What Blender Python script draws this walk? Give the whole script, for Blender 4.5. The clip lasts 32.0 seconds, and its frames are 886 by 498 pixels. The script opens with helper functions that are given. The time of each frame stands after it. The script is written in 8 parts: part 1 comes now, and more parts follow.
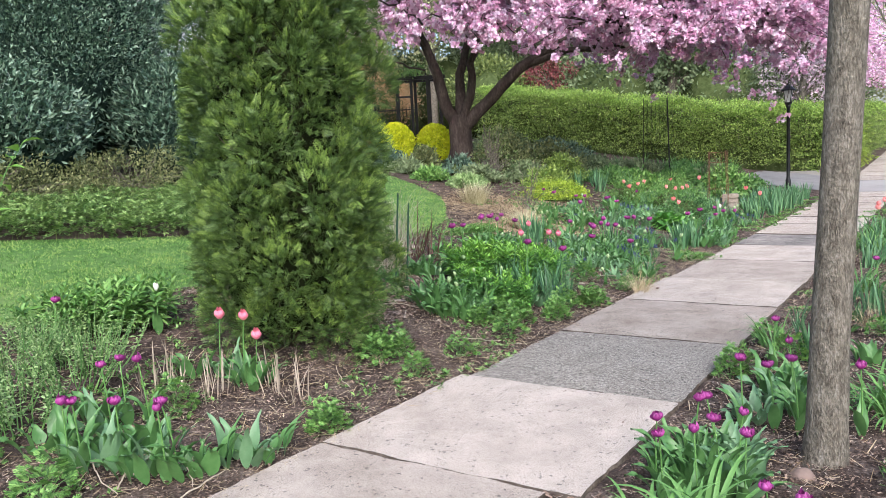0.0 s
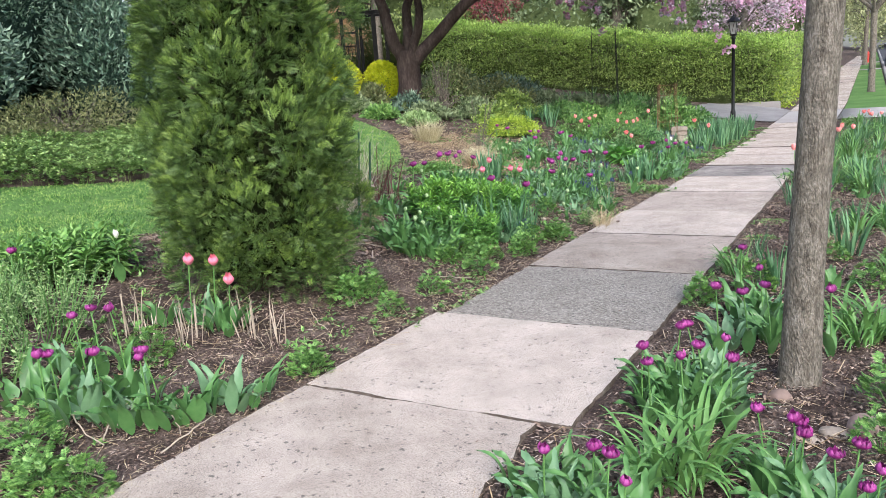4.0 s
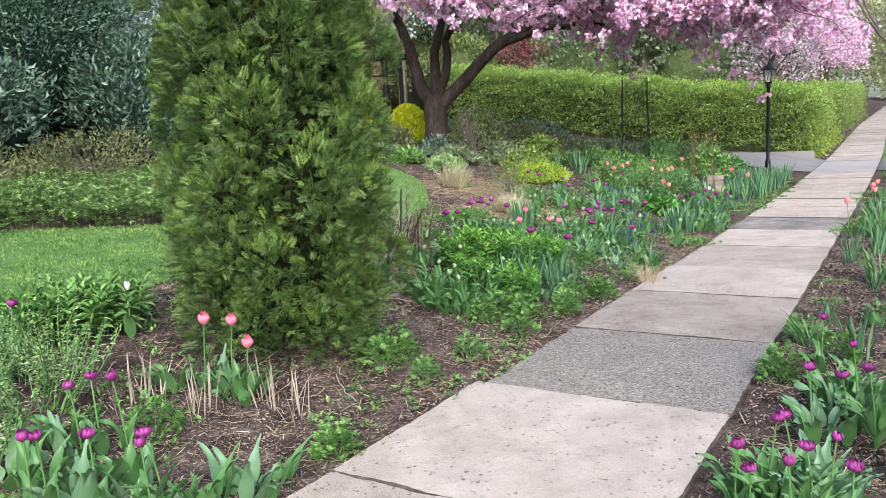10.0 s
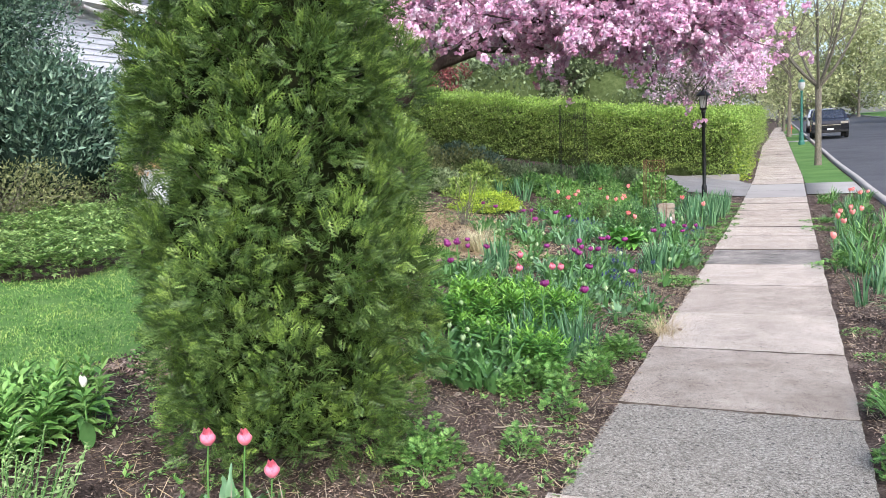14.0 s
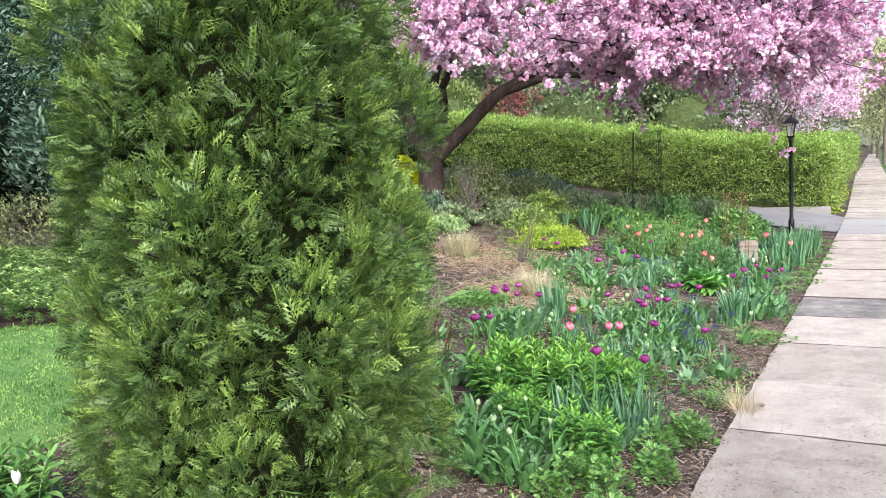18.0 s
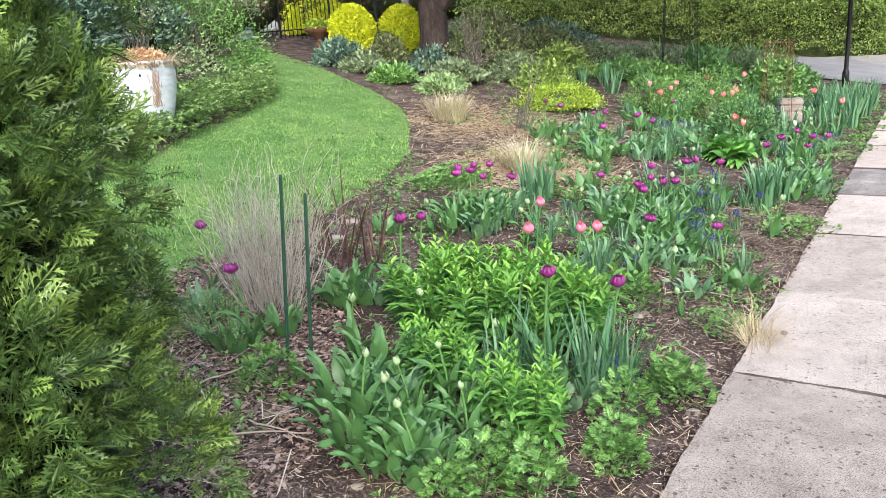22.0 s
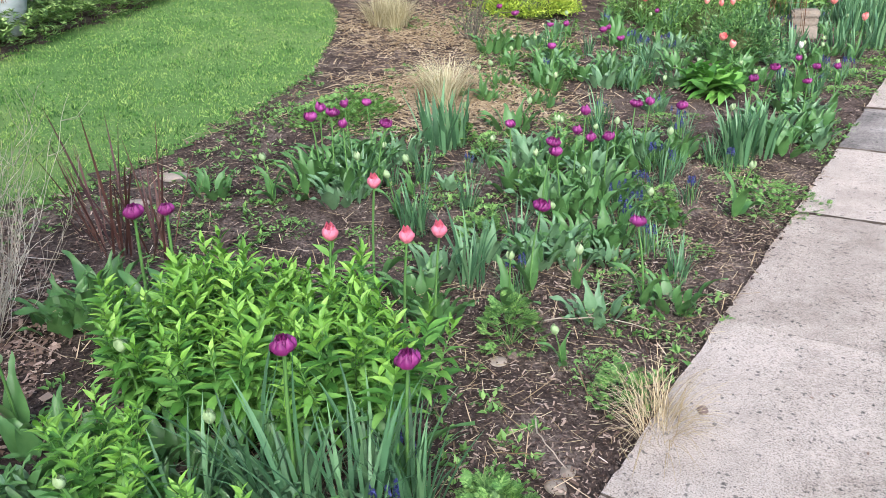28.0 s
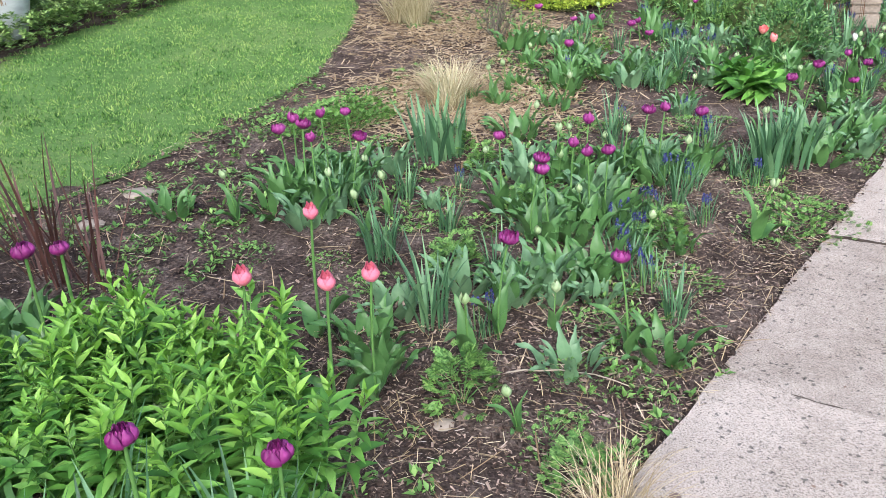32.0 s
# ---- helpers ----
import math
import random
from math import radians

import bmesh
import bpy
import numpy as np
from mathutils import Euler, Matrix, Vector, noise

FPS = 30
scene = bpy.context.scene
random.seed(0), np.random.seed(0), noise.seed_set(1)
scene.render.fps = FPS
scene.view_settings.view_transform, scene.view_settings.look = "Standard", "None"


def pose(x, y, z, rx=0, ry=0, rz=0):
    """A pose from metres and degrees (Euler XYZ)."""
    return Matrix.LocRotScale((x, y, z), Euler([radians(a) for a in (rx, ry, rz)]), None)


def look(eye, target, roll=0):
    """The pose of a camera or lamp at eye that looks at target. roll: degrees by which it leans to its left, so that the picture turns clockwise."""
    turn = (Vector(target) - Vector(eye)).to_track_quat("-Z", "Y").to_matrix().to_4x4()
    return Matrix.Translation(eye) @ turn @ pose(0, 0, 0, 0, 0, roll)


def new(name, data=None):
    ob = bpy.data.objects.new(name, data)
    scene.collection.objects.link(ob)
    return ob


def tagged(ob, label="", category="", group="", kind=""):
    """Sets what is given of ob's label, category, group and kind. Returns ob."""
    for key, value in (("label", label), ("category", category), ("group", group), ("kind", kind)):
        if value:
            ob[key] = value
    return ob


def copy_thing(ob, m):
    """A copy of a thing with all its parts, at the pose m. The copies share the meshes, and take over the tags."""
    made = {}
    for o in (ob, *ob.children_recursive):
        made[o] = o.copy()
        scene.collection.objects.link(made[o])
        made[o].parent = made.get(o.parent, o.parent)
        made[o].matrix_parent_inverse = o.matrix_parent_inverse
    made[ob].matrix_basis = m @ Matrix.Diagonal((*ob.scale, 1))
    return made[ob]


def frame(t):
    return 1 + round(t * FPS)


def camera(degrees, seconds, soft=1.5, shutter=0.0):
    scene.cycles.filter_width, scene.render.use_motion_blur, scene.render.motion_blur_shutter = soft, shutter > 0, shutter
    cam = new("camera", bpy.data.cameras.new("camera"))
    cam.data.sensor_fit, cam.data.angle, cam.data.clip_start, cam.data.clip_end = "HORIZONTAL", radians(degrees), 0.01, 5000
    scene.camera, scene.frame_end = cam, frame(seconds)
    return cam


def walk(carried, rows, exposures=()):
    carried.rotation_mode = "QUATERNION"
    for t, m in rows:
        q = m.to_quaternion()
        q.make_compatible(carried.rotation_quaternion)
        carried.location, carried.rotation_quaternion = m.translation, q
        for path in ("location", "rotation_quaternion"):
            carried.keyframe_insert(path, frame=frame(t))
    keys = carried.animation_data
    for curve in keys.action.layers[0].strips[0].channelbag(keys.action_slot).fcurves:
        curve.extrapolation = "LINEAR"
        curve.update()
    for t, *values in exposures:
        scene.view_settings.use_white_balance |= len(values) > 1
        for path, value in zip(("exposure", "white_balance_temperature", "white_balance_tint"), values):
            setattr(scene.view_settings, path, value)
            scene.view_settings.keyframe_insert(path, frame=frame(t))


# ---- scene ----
cam = camera(59.8, 32.0, 0.45)
PATH = [
    (0, (2.441, -3.813, 1.303), (1.328, -2.169, 1.069), -3.0),
    (0.5, (2.46, -3.812, 1.297), (1.343, -2.175, 1.028), -3.2),
    (1, (2.472, -3.804, 1.289), (1.369, -2.165, 0.977), -3.2),
    (1.5, (2.475, -3.793, 1.281), (1.396, -2.146, 0.931), -3.2),
    (2, (2.478, -3.788, 1.28), (1.421, -2.131, 0.908), -3.3),
    (2.5, (2.469, -3.79, 1.285), (1.43, -2.123, 0.907), -3.4),
    (3, (2.446, -3.796, 1.293), (1.419, -2.122, 0.916), -3.7),
    (3.5, (2.368, -3.822, 1.302), (1.357, -2.14, 0.92), -3.9),
    (4, (2.286, -3.87, 1.302), (1.297, -2.178, 0.904), -4.0),
    (4.5, (2.241, -3.916, 1.291), (1.278, -2.214, 0.873), -3.9),
    (6.5, (2.215, -3.951, 1.286), (1.286, -2.225, 0.888), -3.2),
    (7, (2.257, -3.94, 1.287), (1.313, -2.217, 0.91), -3.3),
    (7.5, (2.238, -3.934, 1.292), (1.283, -2.215, 0.93), -3.4),
    (8, (2.179, -3.954, 1.299), (1.217, -2.235, 0.948), -3.3),
    (8.5, (2.14, -3.898, 1.298), (1.164, -2.185, 0.96), -3.2),
    (9, (2.098, -3.731, 1.31), (1.097, -2.029, 0.989), -3.1),
    (9.5, (2.038, -3.594, 1.327), (1.016, -1.903, 1.021), -2.8),
    (10, (1.945, -3.533, 1.322), (0.91, -1.845, 1.035), -3.1),
    (10.5, (1.766, -3.502, 1.355), (0.744, -1.804, 1.083), -3.6),
    (11, (1.619, -3.493, 1.364), (0.629, -1.775, 1.102), -4.0),
    (11.5, (1.526, -3.436, 1.362), (0.575, -1.696, 1.107), -4.0),
    (12, (1.424, -3.324, 1.411), (0.499, -1.568, 1.158), -3.7),
    (12.5, (1.333, -3.264, 1.426), (0.427, -1.498, 1.176), -3.4),
    (13, (1.205, -3.191, 1.443), (0.322, -1.414, 1.189), -3.2),
    (13.5, (1.036, -3.137, 1.515), (0.183, -1.345, 1.26), -3.2),
    (14, (0.922, -3.111, 1.518), (0.102, -1.304, 1.265), -3.2),
    (14.5, (0.852, -3.045, 1.514), (0.052, -1.228, 1.267), -3.1),
    (16.5, (0.524, -2.588, 1.583), (-0.332, -0.795, 1.356), -3.3),
    (17, (0.604, -2.458, 1.588), (-0.299, -0.686, 1.369), -3.2),
    (17.5, (0.742, -2.366, 1.61), (-0.211, -0.619, 1.407), -3.0),
    (18, (0.828, -2.288, 1.615), (-0.164, -0.561, 1.433), -2.8),
    (18.5, (0.835, -2.206, 1.631), (-0.177, -0.489, 1.463), -3.3),
    (19, (0.783, -1.979, 1.605), (-0.233, -0.264, 1.433), -3.4),
    (19.5, (0.754, -1.803, 1.599), (-0.263, -0.094, 1.394), -3.7),
    (20, (0.782, -1.554, 1.581), (-0.245, 0.141, 1.313), -3.8),
    (20.5, (0.809, -1.352, 1.569), (-0.231, 0.321, 1.224), -3.9),
    (21, (0.774, -1.161, 1.545), (-0.277, 0.487, 1.122), -3.9),
    (21.5, (0.722, -0.918, 1.554), (-0.335, 0.709, 1.067), -4.0),
    (22, (0.691, -0.774, 1.547), (-0.368, 0.835, 1.011), -4.0),
    (22.5, (0.694, -0.59, 1.529), (-0.369, 1.006, 0.959), -3.9),
    (23, (0.729, -0.388, 1.54), (-0.334, 1.202, 0.954), -3.7),
    (23.5, (0.763, -0.244, 1.536), (-0.294, 1.349, 0.948), -3.3),
    (24, (0.734, -0.102, 1.537), (-0.311, 1.501, 0.955), -2.9),
    (24.5, (0.684, 0.049, 1.558), (-0.346, 1.663, 0.979), -2.7),
    (25, (0.653, 0.158, 1.547), (-0.37, 1.773, 0.958), -2.7),
    (25.5, (0.655, 0.223, 1.538), (-0.374, 1.825, 0.926), -2.8),
    (26, (0.683, 0.341, 1.523), (-0.36, 1.92, 0.875), -2.9),
    (26.5, (0.735, 0.503, 1.542), (-0.324, 2.052, 0.851), -3.0),
    (28.5, (0.629, 0.99, 1.516), (-0.427, 2.488, 0.716), -2.4),
    (29, (0.623, 1.039, 1.528), (-0.451, 2.527, 0.733), -2.1),
    (29.5, (0.643, 1.132, 1.513), (-0.466, 2.6, 0.728), -2.1),
    (30, (0.674, 1.259, 1.511), (-0.473, 2.7, 0.73), -2.4),
    (30.5, (0.695, 1.364, 1.523), (-0.485, 2.773, 0.735), -2.9),
    (31, (0.709, 1.432, 1.522), (-0.487, 2.823, 0.725), -3.6),
    (31.5, (0.706, 1.478, 1.501), (-0.484, 2.874, 0.703), -3.8),
    (32, (0.723, 1.492, 1.5), (-0.451, 2.897, 0.695), -4.2),
]
walk(cam, [(t, look(eye, target, roll)) for t, eye, target, roll in PATH], [(0, 1.10, 6100, 14), (13, 1.15, 6090, 13), (17.5, 1.42, 6140, 13), (22, 1.41, 6160, 13), (24.5, 1.21, 6060, 13), (32, 1.12, 6050, 14)])

# ---- world and sun: bright overcast afternoon ----
world = bpy.data.worlds.new("overcast")
scene.world = world
world.use_nodes = True
wn = world.node_tree.nodes
sky = wn.new("ShaderNodeTexSky")
sky.sky_type = "NISHITA"
sky.sun_disc = False
sky.sun_elevation, sky.sun_rotation = radians(42), radians(141)
sky.air_density, sky.dust_density, sky.ozone_density = 1.0, 3.5, 1.0
world.node_tree.links.new(sky.outputs["Color"], wn["Background"].inputs["Color"])
wn["Background"].inputs["Strength"].default_value = 0.145
sun_data = bpy.data.lights.new("sun", "SUN")
sun_data.energy, sun_data.angle, sun_data.color = 1.3, radians(48), (0.975, 0.96, 1.0)
sun_ob = new("sun", sun_data)
sun_ob.matrix_world = look((10.4, -12.8, 14.8), (0, 0, 0))

# ---- materials ----


def node_mat(name, stops, scale=8.0, rough=0.6, bump=0.2, island=0.0, each=0.0, through_light=0.0, metal=0.0, detail=6.0,
             stretch=(1, 1, 1), spec=0.4, fine=7.0, bump_dist=0.01, span=None):
    """Two noises, and where wanted a shade for each leaf or piece, mixed into a ramp of base colours."""
    m = bpy.data.materials.new(name)
    m.use_nodes = True
    nt, nd = m.node_tree, m.node_tree.nodes
    ln = nt.links.new
    bsdf = nd["Principled BSDF"]
    tc = nd.new("ShaderNodeTexCoord")
    mp = nd.new("ShaderNodeMapping")
    mp.inputs["Scale"].default_value = stretch
    ln(tc.outputs["Object"], mp.inputs["Vector"])
    big, small = nd.new("ShaderNodeTexNoise"), nd.new("ShaderNodeTexNoise")
    for tex, sc in ((big, scale), (small, scale * fine)):
        tex.inputs["Scale"].default_value = sc
        tex.inputs["Detail"].default_value = detail
        ln(mp.outputs["Vector"], tex.inputs["Vector"])
    mixed = nd.new("ShaderNodeMix")
    mixed.inputs["Factor"].default_value = 0.45
    ln(big.outputs["Fac"], mixed.inputs["A"])
    ln(small.outputs["Fac"], mixed.inputs["B"])
    value = mixed.outputs["Result"]
    for amount, kind, socket in ((island, "ShaderNodeNewGeometry", "Random Per Island"), (each, "ShaderNodeObjectInfo", "Random")):
        if amount:
            src, add = nd.new(kind), nd.new("ShaderNodeMix")
            add.inputs["Factor"].default_value = amount
            ln(value, add.inputs["A"])
            ln(src.outputs[socket], add.inputs["B"])
            value = add.outputs["Result"]
    ramp = nd.new("ShaderNodeValToRGB")
    while len(ramp.color_ramp.elements) < len(stops):
        ramp.color_ramp.elements.new(0.5)
    lo, hi = (0.3, 0.7) if not (island or each) else (0.18, 0.82)
    lo, hi = span or (lo, hi)
    for i, c in enumerate(stops):
        e = ramp.color_ramp.elements[i]
        e.position = lo + (hi - lo) * i / max(1, len(stops) - 1)
        e.color = (*c, 1)
    ln(value, ramp.inputs["Fac"])
    ln(ramp.outputs["Color"], bsdf.inputs["Base Color"])
    bsdf.inputs["Roughness"].default_value = rough
    bsdf.inputs["Metallic"].default_value = metal
    bsdf.inputs["Specular IOR Level"].default_value = spec
    if bump:
        b = nd.new("ShaderNodeBump")
        b.inputs["Strength"].default_value, b.inputs["Distance"].default_value = bump, bump_dist
        ln(small.outputs["Fac"], b.inputs["Height"])
        ln(b.outputs["Normal"], bsdf.inputs["Normal"])
    if through_light:
        tr, mx = nd.new("ShaderNodeBsdfTranslucent"), nd.new("ShaderNodeMixShader")
        ln(ramp.outputs["Color"], tr.inputs["Color"])
        mx.inputs["Fac"].default_value = through_light
        ln(bsdf.outputs["BSDF"], mx.inputs[1])
        ln(tr.outputs["BSDF"], mx.inputs[2])
        ln(mx.outputs["Shader"], nd["Material Output"].inputs["Surface"])
    return m


def slab_mat(name, stops, grit, grain=150, share=0.55):
    """Weathered cast concrete: broad stains, a sandy grain, dark pits and pale stones of its aggregate."""
    m = bpy.data.materials.new(name)
    m.use_nodes = True
    nt, nd = m.node_tree, m.node_tree.nodes
    ln = nt.links.new
    bsdf = nd["Principled BSDF"]
    tc = nd.new("ShaderNodeTexCoord")
    info = nd.new("ShaderNodeObjectInfo")
    tex = {}
    for key, sc, det, rough in (("stain", 2.2, 12, 0.78), ("grain", grain, 5, 0.9), ("pit", 185, 4, 0.75)):
        t = nd.new("ShaderNodeTexNoise")
        t.inputs["Scale"].default_value, t.inputs["Detail"].default_value, t.inputs["Roughness"].default_value = sc, det, rough
        ln(tc.outputs["Object"], t.inputs["Vector"])
        tex[key] = t.outputs["Fac"]
    mix1, mix2 = nd.new("ShaderNodeMix"), nd.new("ShaderNodeMix")
    mix1.inputs["Factor"].default_value, mix2.inputs["Factor"].default_value = share, 0.07
    ln(tex["stain"], mix1.inputs["A"])
    ln(tex["grain"], mix1.inputs["B"])
    ln(mix1.outputs["Result"], mix2.inputs["A"])
    ln(info.outputs["Random"], mix2.inputs["B"])
    ramp = nd.new("ShaderNodeValToRGB")
    ramp.color_ramp.elements.new(0.5)
    for e, p, c in zip(ramp.color_ramp.elements, (0.395, 0.5, 0.605), stops):
        e.position, e.color = p, (*c, 1)
    ln(mix2.outputs["Result"], ramp.inputs["Fac"])
    pits = nd.new("ShaderNodeValToRGB")
    for e, p, c in zip(pits.color_ramp.elements, (0.375, 0.485), (1 - grit, 1.0)):
        e.position, e.color = p, (c, c, c, 1)
    ln(tex["pit"], pits.inputs["Fac"])
    mul = nd.new("ShaderNodeMix")
    mul.data_type, mul.blend_type = "RGBA", "MULTIPLY"
    mul.inputs["Factor"].default_value = 1.0
    ln(ramp.outputs["Color"], mul.inputs["A"])
    ln(pits.outputs["Color"], mul.inputs["B"])
    # scattered dark stones of the aggregate, laid bare by wear
    vor, few, hole = nd.new("ShaderNodeTexVoronoi"), nd.new("ShaderNodeMapRange"), nd.new("ShaderNodeMath")
    warp, bend = nd.new("ShaderNodeVectorMath"), nd.new("ShaderNodeTexNoise")
    warp.operation, warp.inputs[1].default_value = "MULTIPLY_ADD", (0.022, 0.022, 0.0)
    bend.inputs["Scale"].default_value = 70
    ln(tc.outputs["Object"], bend.inputs["Vector"])
    ln(bend.outputs["Color"], warp.inputs[0])
    ln(tc.outputs["Object"], warp.inputs[2])
    ln(warp.outputs["Vector"], vor.inputs["Vector"])
    vor.inputs["Scale"].default_value = 50
    few.inputs["From Min"].default_value, few.inputs["From Max"].default_value = 0.45, 1.0
    few.inputs["To Min"].default_value, few.inputs["To Max"].default_value = 0.0, 0.56
    ln(vor.outputs["Color"], few.inputs["Value"])
    gap = nd.new("ShaderNodeMath")
    gap.operation = "SUBTRACT"
    ln(few.outputs["Result"], gap.inputs[0])
    ln(vor.outputs["Distance"], gap.inputs[1])
    hole.operation, hole.use_clamp, hole.inputs[1].default_value = "MULTIPLY", True, 9.0
    ln(gap.outputs["Value"], hole.inputs[0])
    mul2 = nd.new("ShaderNodeMix")
    mul2.data_type, mul2.blend_type = "RGBA", "MULTIPLY"
    mul2.inputs["B"].default_value = (0.40, 0.41, 0.42, 1)
    ln(mul.outputs["Result"], mul2.inputs["A"])
    ln(hole.outputs["Value"], mul2.inputs["Factor"])
    ln(mul2.outputs["Result"], bsdf.inputs["Base Color"])
    bsdf.inputs["Roughness"].default_value, bsdf.inputs["Specular IOR Level"].default_value = 0.92, 0.2
    add, b = nd.new("ShaderNodeMath"), nd.new("ShaderNodeBump")
    add.operation = "ADD"
    ln(tex["grain"], add.inputs[0])
    ln(pits.outputs["Color"], add.inputs[1])
    b.inputs["Strength"].default_value, b.inputs["Distance"].default_value = 0.4, 0.003
    ln(add.outputs["Value"], b.inputs["Height"])
    ln(b.outputs["Normal"], bsdf.inputs["Normal"])
    return m


def leafy(name, dark, mid, light, rough=0.5, thin=0.3, scale=3.0, island=0.55, span=None):
    dark, light = tuple(0.78 * c for c in dark), tuple(min(0.96, 1.06 * c) for c in light)
    return node_mat(name, (dark, mid, light), scale, rough, 0, island, through_light=thin * 0.4, spec=0.35, span=span)


